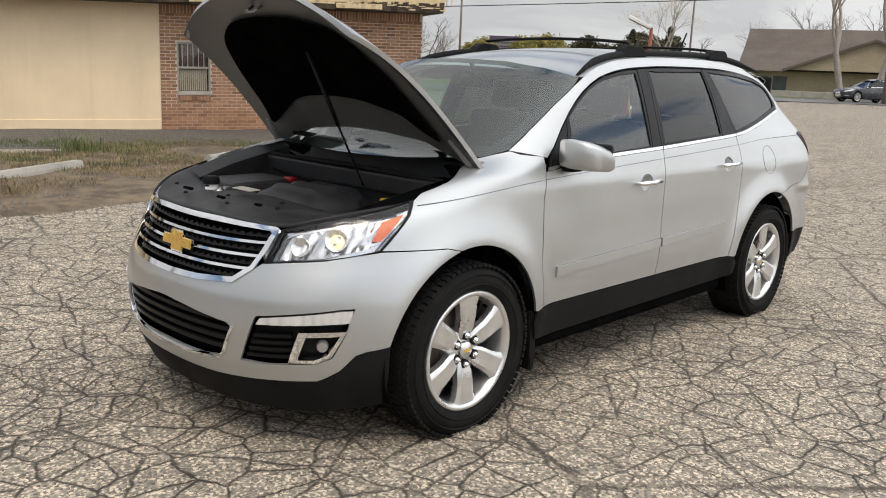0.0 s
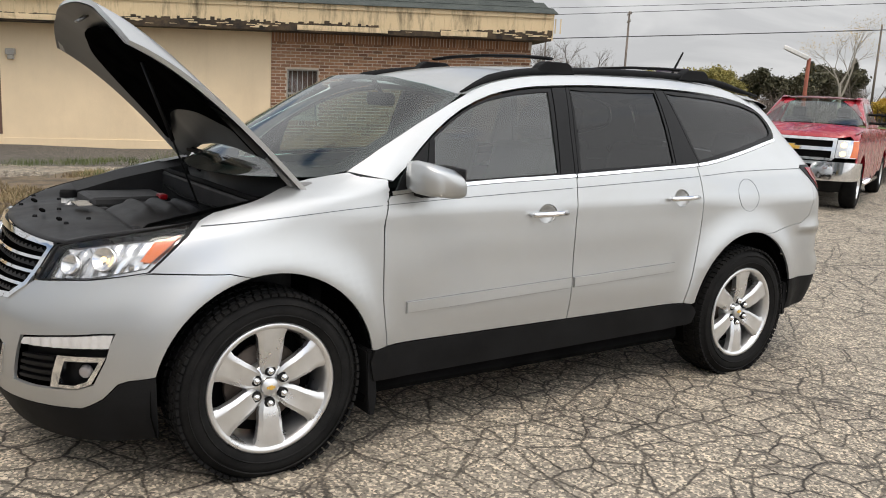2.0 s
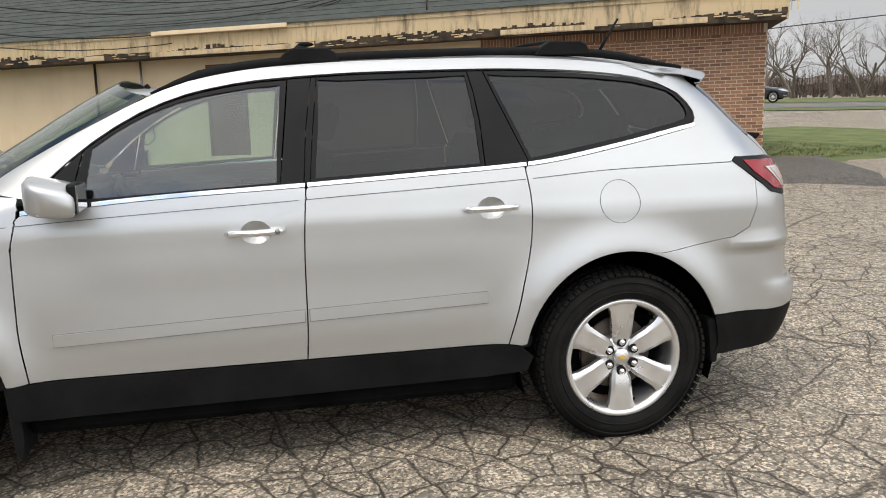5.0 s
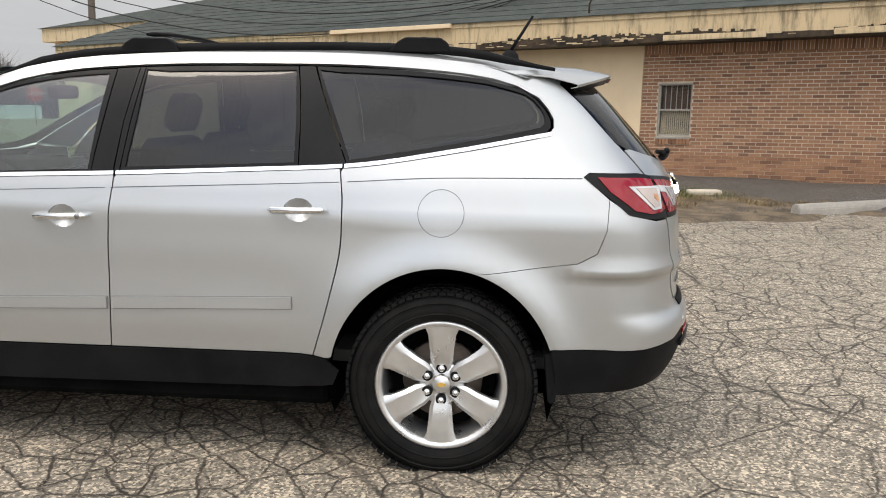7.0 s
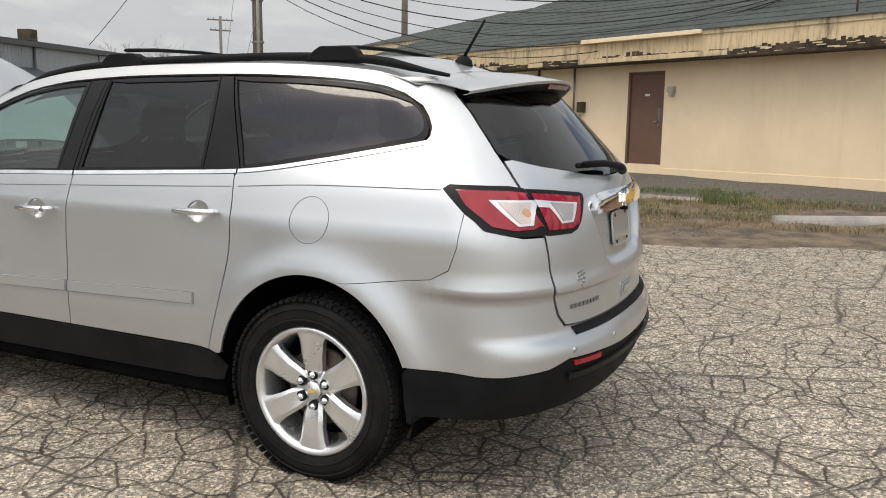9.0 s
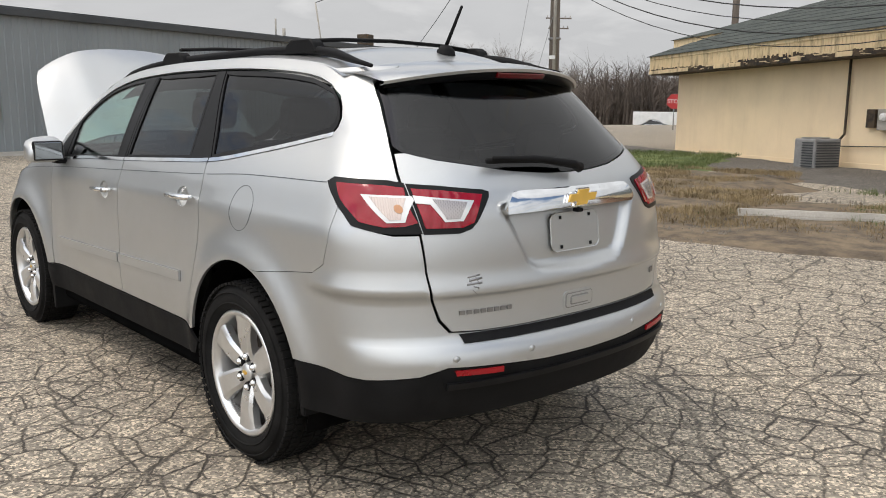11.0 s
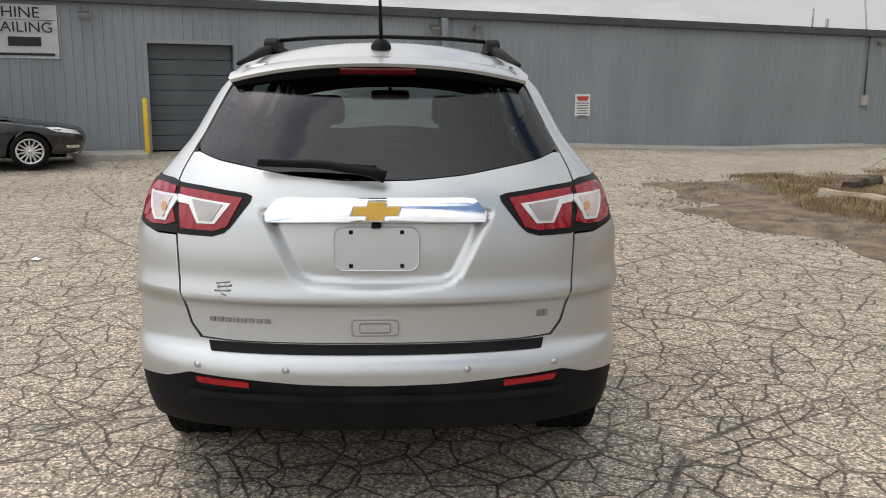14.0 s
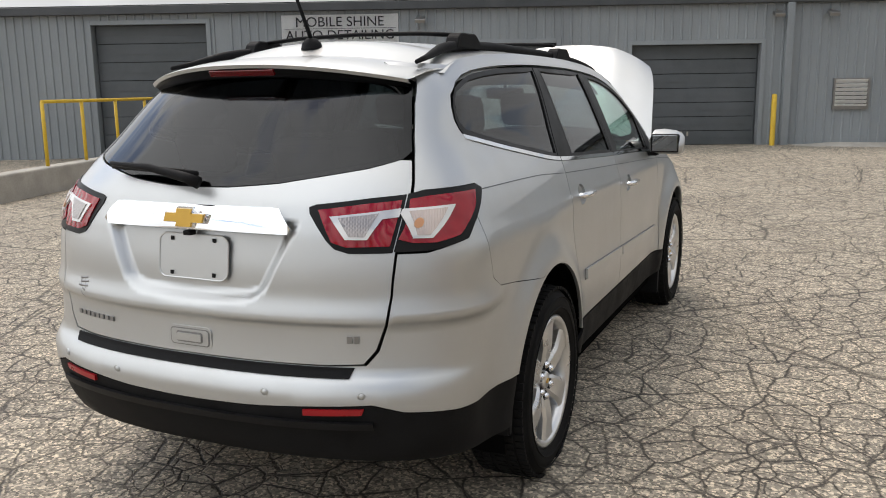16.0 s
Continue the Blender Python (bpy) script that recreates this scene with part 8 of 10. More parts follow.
def put(ob, x, y, heading, z=None):
    """Stands a vehicle with its front axle's middle at (x, y); heading: the way its nose points, degrees from +x."""
    ob.matrix_basis = Matrix.Translation((x, y, ground_z(x, y) if z is None else z)) @ Matrix.Rotation(radians(heading + 180), 4, "Z")


# red pickup
PK = Shell(nose=[(0.3, -0.85), (0.5, -0.97), (0.9, -0.95), (1.2, -0.90), (1.28, -0.8), (1.34, 0.2), (1.4, 0.75), (1.5, 0.87), (1.85, 1.38), (1.95, 1.6)],
           tail=[(0.3, 4.9), (0.5, 5.05), (1.3, 5.05), (1.36, 2.9), (1.5, 2.88), (1.85, 2.72), (1.95, 2.6)],
           width=[(0.3, 0.95), (0.5, 1.0), (0.9, 1.015), (1.2, 1.0), (1.3, 0.97), (1.36, 0.93), (1.5, 0.87), (1.85, 0.72), (1.95, 0.66)],
           a=[(0.3, 0.4), (1.2, 0.4), (1.3, 0.35), (1.5, 0.3), (1.95, 0.25)], b=[(0.3, 0.15), (1.95, 0.15)], pf=4.5, pr=5)
truck = thing("red_pickup_truck", "red pickup truck with a chrome grille and black tow mirrors", "truck")
P_ = PK.s
WB = 3.95


def truck_arch(cx, a0, a1, n=12):
    return [P_(x, z) for x, z in arc(cx, 0.42, 0.5, a0, a1, n)]


for mir in (False, True):
    skin_part("front_fender", panel_mesh(PK, [PK.f(0.99, 0.75)] + truck_arch(0, 150, 8, 12) + [P_(0.62, 0.45), P_(0.72, 1.36), P_(0.2, 1.33), PK.f(0.86, 1.24), PK.f(0.98, 1.1)], (), 0.1, mirror=mir), "redpaint", truck)
    skin_part("door", panel_mesh(PK, [P_(0.626, 0.45), P_(2.0, 0.45), P_(2.0, 1.34), P_(0.726, 1.36)], (), 0.12, mirror=mir), "redpaint", truck)
    skin_part("cab_corner", panel_mesh(PK, [P_(2.006, 0.45), P_(2.75, 0.45), P_(2.75, 1.33), P_(2.006, 1.34)], (), 0.12, mirror=mir), "redpaint", truck)
    skin_part("bed_side", panel_mesh(PK, [P_(2.80, 0.5), P_(3.3, 0.5)] + truck_arch(WB, 172, 8, 12) + [P_(4.95, 0.5), P_(4.95, 1.31), P_(2.80, 1.31)], (), 0.12, mirror=mir), "redpaint", truck)
    skin_part("cab_pillars", panel_mesh(PK, [P_(0.73, 1.37), P_(2.75, 1.35), P_(2.7, 1.5), P_(2.55, 1.9), P_(1.55, 1.9), P_(1.35, 1.83)], [[P_(1.0, 1.42), P_(1.95, 1.42), P_(1.95, 1.78), P_(1.45, 1.8)], [P_(2.05, 1.42), P_(2.6, 1.42), P_(2.5, 1.78), P_(2.05, 1.78)]], 0.1, mirror=mir), "redpaint", truck)
    simple_glass(truck, "side_glass", PK, [P_(1.0, 1.42), P_(1.95, 1.42), P_(1.95, 1.78), P_(1.45, 1.8)], mir=mir)
    simple_glass(truck, "side_glass", PK, [P_(2.05, 1.42), P_(2.6, 1.42), P_(2.5, 1.78), P_(2.05, 1.78)], mir=mir)
    hl = skin_part("headlight", panel_mesh(PK, [PK.f(0.68, 0.88), PK.f(0.985, 0.88), PK.f(0.985, 1.17), PK.f(0.70, 1.17)], (), 0.08, 0.004, 0.03, mir), "reflector", truck, "lit headlight with amber edge")
    for zz in (0.95, 1.09):
        skin_part("lamp_bowl", panel_mesh(PK, [PK.f(0.79 + 0.05 * math.cos(t), zz + 0.045 * math.sin(t)) for t in np.linspace(0, math.tau, 13)[:-1]], (), 0.03, 0.007, 0.01, mir), "lamp_on", hl, "warm lit bulb")
    skin_part("side_marker", panel_mesh(PK, [PK.f(0.90, 0.89), PK.f(0.99, 0.89), PK.f(0.99, 1.16), PK.f(0.92, 1.16)], (), 0.08, 0.01, 0.01, mir), "amber", hl)
    s = 1 if mir else -1
    b = bmesh.new(); box(b, (0.95, s * 1.36 - 0.14, 1.32), (1.05, s * 1.36 + 0.14, 1.72), 0.04); mr = part("tow_mirror", b, "plastic", truck, "large black tow mirror")
    b = bmesh.new(); tube(b, [(1.0, s * 0.93, 1.45), (1.0, s * 1.3, 1.45)], 0.025, 6); tube(b, [(1.0, s * 0.9, 1.6), (1.0, s * 1.3, 1.6)], 0.025, 6); part("mirror_arm", b, "plastic", mr)
    for x in (0.0, WB):
        wheel(truck, 0.40, 0.24, 0.27, 8, (x, s * 0.87, 0.40), s, False)
    b = bmesh.new(); tube(b, [(0.55, s * 1.0, 0.4), (2.6, s * 1.0, 0.4)], 0.05, 8); part("side_step", b, "chrome", truck, smooth=True)
skin_part("hood", panel_mesh(PK, [PK.f(0, 1.20), PK.f(0.7, 1.20), PK.f(0.86, 1.235), P_(0.2, 1.325), P_(0.7, 1.36), PK.f(0.6, 1.39), PK.f(0, 1.40)], (), 0.1, both=True), "redpaint", truck)
skin_part("grille_frame", panel_mesh(PK, [PK.f(0, 0.84), PK.f(0.62, 0.84), PK.f(0.66, 0.88), PK.f(0.68, 1.17), PK.f(0, 1.185)], (), 0.1, -0.01, 0.02, both=True), "liner", truck)
for z0, z1 in ((0.83, 0.87), (0.985, 1.045), (1.15, 1.195)):
    skin_part("grille_bar", panel_mesh(PK, [PK.f(0, z0), PK.f(0.65, z0), PK.f(0.66, z1), PK.f(0, z1)], (), 0.1, 0.012, 0.03, both=True), "chrome", truck, "chrome grille bar")
for mir in (False, True):
    skin_part("grille_post", panel_mesh(PK, [PK.f(0.62, 0.84), PK.f(0.675, 0.86), PK.f(0.69, 1.19), PK.f(0.63, 1.19)], (), 0.1, 0.012, 0.03, mir), "chrome", truck)
badge(truck, Matrix(((0, 0, -1, -0.985), (-1, 0, 0, 0), (0, 1, 0, 1.015), (0, 0, 0, 1))), 0.3)
skin_part("bumper", panel_mesh(PK, [PK.f(0, 0.52), PK.f(0.5, 0.5), PK.f(0.98, 0.52), P_(-0.52, 0.55), P_(-0.52, 0.80), PK.f(0.98, 0.81), PK.f(0, 0.81)], [[PK.f(0.05, 0.68), PK.f(0.33, 0.68), PK.f(0.36, 0.76), PK.f(0.05, 0.76)]], 0.1, 0.05, 0.06, both=True), "chrome", truck, "chrome front bumper")
skin_part("air_dam", panel_mesh(PK, [PK.f(0, 0.3), PK.f(0.8, 0.32), PK.f(0.85, 0.52), PK.f(0, 0.52)], (), 0.1, 0.0, 0.03, both=True), "plastic", truck)
b = bmesh.new(); box(b, (-0.98, -0.2, 0.35), (-0.96, 0.2, 0.43), 0.004); part("number_plate", b, "concrete", truck, "plain front plate")
simple_glass(truck, "windscreen", PK, [PK.f(0, 1.42), PK.f(0.75, 1.40), P_(0.95, 1.44), P_(1.33, 1.80), PK.f(0.6, 1.86), PK.f(0, 1.87)], both=True, mat="glass_clear")
b = bmesh.new()
g = [[b.verts.new((x, 0.71 * v, 1.858 + 0.05 * (1 - abs(v) ** 3) * (1 - 0.75 * ((x - 2.02) / 0.68) ** 4))) for v in np.linspace(-1, 1, 13)] for x in np.linspace(1.34, 2.70, 12)]
for i in range(11):
    for j in range(12):
        b.faces.new((g[i][j], g[i][j + 1], g[i + 1][j + 1], g[i + 1][j]))
bmesh.ops.solidify(b, geom=b.faces[:], thickness=0.02)
part("cab_roof", fixed(b), "redpaint", truck, smooth=True)
b = bmesh.new(); box(b, (2.78, -0.9, 0.6), (2.83, 0.9, 1.3)); box(b, (4.93, -0.95, 0.55), (5.0, 0.95, 1.3)); box(b, (2.83, -0.9, 0.72), (4.93, 0.9, 0.78)); part("cargo_bed", b, "redpaint", truck)
b = bmesh.new(); box(b, (-0.8, -0.75, 0.3), (4.8, 0.75, 0.55), 0.05); box(b, (0.75, -0.85, 0.6), (1.05, 0.85, 1.38), 0.06); box(b, (0.3, -0.7, 0.6), (0.8, 0.7, 1.2)); part("chassis", b, "liner", truck)
for y in (-0.4, 0.4):
    b = bmesh.new(); box(b, (1.75, y - 0.26, 0.8), (1.9, y + 0.26, 1.5), 0.05); box(b, (1.78, y - 0.13, 1.5), (1.88, y + 0.13, 1.7), 0.04); part("seat", b, "cloth", truck)
put(truck, 12.4, 4.8, 180 + 23.5)

# flatbed trailer behind the pickup
tr = thing("flatbed_trailer", "long low black flatbed trailer with three axles", "trailer")
b = bmesh.new(); box(b, (6.2, -1.0, 0.62), (17.5, 1.0, 0.74), 0.02); part("deck", b, "timber", tr, "worn wooden deck")
b = bmesh.new(); box(b, (6.2, -1.02, 0.45), (17.5, -0.92, 0.62)); box(b, (6.2, 0.92, 0.45), (17.5, 1.02, 0.62)); tube(b, [(5.1, 0, 0.5), (6.4, 0.8, 0.52)], 0.06, 6); tube(b, [(5.1, 0, 0.5), (6.4, -0.8, 0.52)], 0.06, 6); part("frame_rail", b, "steel_dark", tr)
for s in (-1, 1):
    for k in range(3):
        wheel(tr, 0.38, 0.2, 0.22, 8, (13.4 + k * 0.86, s * 1.16, 0.38), s, False)
    b = bmesh.new(); prism(b, [(12.8, 0.55), (13.0, 0.85), (15.5, 0.85), (15.7, 0.55), (15.62, 0.55), (15.45, 0.81), (13.05, 0.81), (12.88, 0.55)], Matrix(((1, 0, 0, 0), (0, 0, 1, s * 1.16 - 0.14), (0, 1, 0, 0), (0, 0, 0, 1))), 0.28); part("wheel_guard", fixed(b), "steel_dark", tr)
put(tr, 12.4, 4.8, 180 + 23.5)

# black sedan
SD = Shell(nose=[(0.18, -0.8), (0.35, -0.93), (0.55, -0.96), (0.7, -0.9), (0.78, -0.75), (0.86, -0.2), (0.92, 0.3), (0.98, 0.48), (1.2, 0.98), (1.36, 1.4), (1.45, 1.75)],
           tail=[(0.18, 3.55), (0.35, 3.8), (0.6, 3.86), (0.8, 3.84), (0.92, 3.74), (0.99, 3.45), (1.05, 3.1), (1.2, 2.86), (1.36, 2.5), (1.45, 2.1)],
           width=[(0.18, 0.86), (0.35, 0.91), (0.6, 0.925), (0.8, 0.915), (0.9, 0.89), (0.95, 0.86), (1.05, 0.81), (1.2, 0.72), (1.36, 0.61), (1.45, 0.5)],
           a=[(0.18, 0.8), (0.86, 0.7), (0.95, 0.5), (1.45, 0.4)], b=[(0.18, 0.6), (0.9, 0.6), (1.0, 0.4), (1.45, 0.4)], pf=2.6, pr=2.6)


def saloon(name, label, paint_mat, spokes, group=""):
    """A saloon car with glasshouse, chrome window line, lamps and wheels."""
    c = thing(name, label, "car", group)
    q, wb = SD.s, 2.74
    ar = lambda cx, a0, a1: [q(x, z) for x, z in arc(cx, 0.34, 0.375, a0, a1, 12)]
    roof_l = spline([(0.62, 0.95), (0.95, 1.17), (1.25, 1.32), (1.7, 1.40), (2.2, 1.375), (2.6, 1.26), (2.95, 1.08)])
    for mir in (False, True):
        skin_part("body_side", panel_mesh(SD, [SD.f(0.45, 0.30)] + [q(-0.55, 0.27), q(-0.36, 0.28)] + ar(0, 172, 8) + [q(0.4, 0.24), q(wb - 0.4, 0.24)] + ar(wb, 172, 8) + [q(wb + 0.4, 0.28), SD.r(0.7, 0.3), SD.r(0.7, 0.93), q(3.2, 0.97), q(2.6, 0.955), q(1.6, 0.93), q(0.55, 0.90), q(0.2, 0.88), q(-0.4, 0.80), SD.f(0.6, 0.70), SD.f(0.45, 0.66)], (), 0.09, mirror=mir), paint_mat, c)
        skin_part("roof_pillars", panel_mesh(SD, [q(0.35, 0.92), q(0.65, 0.925)] + [q(x, roof_l(x) - 0.04) for x in (0.95, 1.25, 1.7, 2.2, 2.6)] + [q(2.92, 1.03), q(2.95, 0.965), q(3.3, 0.975), q(3.0, 1.09)] + [q(x, roof_l(x) + 0.012) for x in (2.6, 2.2, 1.7, 1.25, 0.95)], (), 0.09, mirror=mir), paint_mat, c)
        simple_glass(c, "side_glass", SD, [q(0.70, 0.945), q(2.90, 0.975)] + [q(2.88, 1.05)] + [q(x, roof_l(x) - 0.048) for x in (2.6, 2.2, 1.7, 1.25, 0.95)], mir=mir)
        skin_part("window_line", panel_mesh(SD, [q(0.66, 0.925), q(1.6, 0.945), q(2.92, 0.962), q(2.92, 0.978), q(1.6, 0.961), q(0.66, 0.941)], (), 0.1, 0.006, 0.01, mir), "chrome", c)
        skin_part("window_line", panel_mesh(SD, [q(x, roof_l(x) - 0.043) for x in (0.72, 0.95, 1.25, 1.7, 2.2, 2.6, 2.9)] + [q(x, roof_l(x) - 0.028) for x in (2.9, 2.6, 2.2, 1.7, 1.25, 0.95, 0.72)], (), 0.1, 0.006, 0.01, mir), "chrome", c)
        skin_part("headlight", panel_mesh(SD, [SD.f(0.55, 0.62), q(-0.45, 0.70), q(-0.28, 0.78), q(-0.5, 0.77), SD.f(0.6, 0.70)], (), 0.06, 0.004, 0.02, mir), "white_lens", c, "clear headlight")
        skin_part("fog_lamp", panel_mesh(SD, [SD.f(0.6, 0.38), q(-0.62, 0.38), q(-0.6, 0.44), SD.f(0.62, 0.43)], (), 0.06, 0.004, 0.02, mir), "chrome", c)
        skin_part("tail_light", panel_mesh(SD, [q(3.4, 0.84), SD.r(0.65, 0.80), SD.r(0.65, 0.92), q(3.5, 0.9)], (), 0.06, 0.004, 0.02, mir), "red_lens", c, "red tail light")
        s = 1 if mir else -1
        b = bmesh.new(); box(b, (0.72, s * 0.98 - 0.1, 0.93), (0.86, s * 0.98 + 0.1, 1.06), 0.04); part("door_mirror", b, paint_mat, c)
        for x in (1.55, 2.5):
            b = bmesh.new(); box(b, (x, s * 0.925 - 0.02, 0.84), (x + 0.2, s * 0.925 + 0.02, 0.865), 0.008); part("door_handle", b, paint_mat, c)
        for x in (0.0, wb):
            wheel(c, 0.335, 0.235, 0.235, spokes, (x, s * 0.80, 0.335), s, False)
    skin_part("front_bumper", panel_mesh(SD, [SD.f(0, 0.22), SD.f(0.45, 0.25), SD.f(0.45, 0.66), SD.f(0, 0.70)], [[SD.f(0, 0.3), SD.f(0.3, 0.32), SD.f(0.35, 0.4), SD.f(0.25, 0.62), SD.f(0, 0.62)]], 0.09, both=True), paint_mat, c)
    skin_part("grille", panel_mesh(SD, [SD.f(0, 0.3), SD.f(0.3, 0.32), SD.f(0.35, 0.4), SD.f(0.25, 0.62), SD.f(0, 0.62)], (), 0.1, -0.02, 0.01, both=True), "chrome", c)
    skin_part("hood", panel_mesh(SD, [SD.f(0, 0.70), SD.f(0.45, 0.665), SD.f(0.6, 0.705), q(-0.4, 0.805), q(0.2, 0.882), q(0.36, 0.915), SD.f(0.6, 0.93), SD.f(0, 0.94)], (), 0.09, both=True), paint_mat, c)
    simple_glass(c, "windscreen", SD, [SD.f(0, 0.95), SD.f(0.6, 0.94), q(0.55, 0.95), q(0.92, 1.17), q(1.2, 1.31), SD.f(0.5, 1.36), SD.f(0, 1.38)], both=True)
    simple_glass(c, "rear_window", SD, [SD.r(0, 1.0), SD.r(0.6, 1.0), SD.r(0.55, 1.25), SD.r(0.45, 1.36), SD.r(0, 1.38)], both=True)
    skin_part("boot", panel_mesh(SD, [SD.r(0, 0.32), SD.r(0.7, 0.305), SD.r(0.7, 0.925), SD.r(0.65, 0.98), SD.r(0, 0.99)], (), 0.1, both=True), paint_mat, c)
    b = bmesh.new()
    g = [[b.verts.new((x, 0.60 * v * (1 - 0.1 * abs(x - 1.8)), roof_l(max(min(x, 2.6), 1.25)) + 0.01 + 0.05 * (1 - v * v))) for v in np.linspace(-1, 1, 9)] for x in np.linspace(1.2, 2.65, 9)]
    for i in range(8):
        for j in range(8):
            b.faces.new((g[i][j], g[i][j + 1], g[i + 1][j + 1], g[i + 1][j]))
    part("roof", fixed(b), paint_mat, c, smooth=True)
    b = bmesh.new(); box(b, (-0.6, -0.7, 0.2), (3.6, 0.7, 0.4), 0.05); box(b, (0.6, -0.7, 0.4), (0.9, 0.7, 0.9), 0.05); part("floor_pan", b, "liner", c)
    for x, y in ((1.3, -0.36), (1.3, 0.36), (2.2, -0.36), (2.2, 0.36)):
        b = bmesh.new(); box(b, (x + 0.1, y - 0.24, 0.5), (x + 0.25, y + 0.24, 1.0), 0.05); box(b, (x + 0.13, y - 0.12, 1.0), (x + 0.23, y + 0.12, 1.17), 0.04); part("seat", b, "cloth", c)
    return c


sedan = saloon("black_sedan", "black saloon car parked nose along the steel wall", "blackpaint", 14)
put(sedan, -9.53, -6.96, math.degrees(math.atan2(GU.y, GU.x)) - 1)
sedan.scale = (1, 1, 0.96)
# cars far off on the road
far1 = saloon("dark_car", "dark car on the road beyond the lot", "darkpaint", 10, "road cars")
far1.scale = (1.05, 1.05, 1.18)
put(far1, 63.3, 19.2, 145); far1.scale = (1.05, 1.05, 1.18)
for x, y, hd in ((47, 36, 145),):
    m = Matrix.Translation((x, y, ground_z(x, y))) @ Matrix.Rotation(radians(hd + 180), 4, "Z")
    c = copy_thing(far1, m)

# ---- bricks of the nearer wall ----
def brick_mesh(w, h, d=0.02):
    b = bmesh.new()
    box(b, (0, -0.03, 0), (w, d, h))
    top_e = [e for e in b.edges if all(v.co.y > 0 for v in e.verts)]
    bmesh.ops.bevel(b, geom=top_e, offset=0.002, segments=1, affect="EDGES")
    return b


BW, BH, PITCH, COURSE = 0.190, 0.0545, 0.203, 0.0675
bt = brick_mesh(BW, BH, 0.004)
fixed(bt)
shared = bpy.data.meshes.new("brick")
bt.to_mesh(shared); bt.free()
shared.materials.append(M["brick"])
shared_half = shared.copy()
shared_half.transform(Matrix.Diagonal((0.46, 1, 1, 1)))
rest = bmesh.new()
rng = random.Random(11)
n_obj = 0
for k in range(39):
    z = FOOT + 0.02 + k * COURSE
    if z > EAVE - 0.27:
        break
    a = 0.006 - (0 if k % 2 == 0 else PITCH / 2)
    while a < 5.6 - 0.02:
        a0, a1 = max(a, 0.004), min(a + BW, 5.598)
        cut_in = a1 > WIN[0] - 0.004 and a0 < WIN[1] + 0.004 and z + BH > WIN[2] - 0.14 and z < WIN[3] + 0.01
        if cut_in and z + BH > WIN[2] - 0.14:
            if a0 < WIN[0] - 0.04:
                a1 = WIN[0] - 0.006
            elif a1 > WIN[1] + 0.04:
                a0 = WIN[1] + 0.006
            else:
                a += PITCH
                continue
        w = a1 - a0
        if w > 0.03:
            m = WALL_M @ Matrix.Translation((a0, 0.0005 + 0.0025 * rng.random(), z))
            if 10 <= k < 26 and 1.3 < a0 < 5.55 and w > 0.19 and n_obj < 300:
                ob = new("brick", shared)
                ob.matrix_basis = m
                ob.parent = brick_wall
                n_obj += 1
            else:
                low = k < 7
                t = bmesh.new()
                box(t, (0, -0.03, 0), (w + (0.006 if low else 0), 0.004, BH + (0.006 if low else 0)))
                t.transform(m)
                join(rest, t)
        a += PITCH
for k in range(int(5.58 / 0.0675)):        # soldier course under the eave
    t = bmesh.new(); box(t, (0, -0.03, 0), (0.056, 0.004, 0.2)); t.transform(WALL_M @ Matrix.Translation((0.006 + k * 0.0675, 0.003 * rng.random(), EAVE - 0.25))); join(rest, t)
for k in range(10):                     # brick sill under the window
    t = bmesh.new(); box(t, (0, -0.03, 0), (0.058, 0.03, 0.1)); t.transform(WALL_M @ Matrix.Translation((WIN[0] + 0.0 + k * 0.0675, 0.003 * rng.random(), WIN[2] - 0.155))); join(rest, t)
fixed(rest)
tagged(part("bricks", rest, "brick", brick_wall), kind="stuff")

# ---- plants ----
def blades(name, n, spot, height, material, label, category, seed, spread=0.07, width=0.004):
    """Tufts of grass blades as one object."""
    r = random.Random(seed)
    vs_, fs = [], []
    made = 0
    while made < n:
        p = spot(r)
        if p is None:
            continue
        made += 1
        for _ in range(r.randint(6, 12)):
            a, l = r.random() * math.tau, height * (0.4 + 0.9 * r.random())
            x, y = p[0] + r.gauss(0, spread), p[1] + r.gauss(0, spread)
            bend = l * (0.2 + 0.7 * r.random())
            dx, dy = math.cos(a), math.sin(a)
            z = p[2]
            i = len(vs_)
            w = width * (0.7 + 0.8 * r.random())
            vs_ += [(x - dy * w, y + dx * w, z), (x + dy * w, y - dx * w, z), (x + dx * bend * 0.4 + dy * w * 0.7, y + dy * bend * 0.4 - dx * w * 0.7, z + l * 0.65), (x + dx * bend * 0.4 - dy * w * 0.7, y + dy * bend * 0.4 + dx * w * 0.7, z + l * 0.65), (x + dx * bend, y + dy * bend, z + l)]
            fs += [(i, i + 1, i + 2, i + 3), (i + 3, i + 2, i + 4)]
    me = bpy.data.meshes.new(name)
    me.from_pydata(vs_, [], fs)
    me.materials.append(M[material])
    return tagged(new(name, me), label, category, kind="stuff")


def on_strip(u0, u1, v0, v1, thick, lift=0.07):
    (ox, oy), ax, ay = STRIP

    def spot(r):
        u, v = r.uniform(u0, u1), r.uniform(v0, v1)
        x, y = ox + ax[0] * u + ay[0] * v, oy + ax[1] * u + ay[1] * v
        if noise.noise((x * 0.7, y * 0.7, 4)) < thick:
            return None
        return (x, y, ground_z(x, y) + lift - 0.03)
    return spot


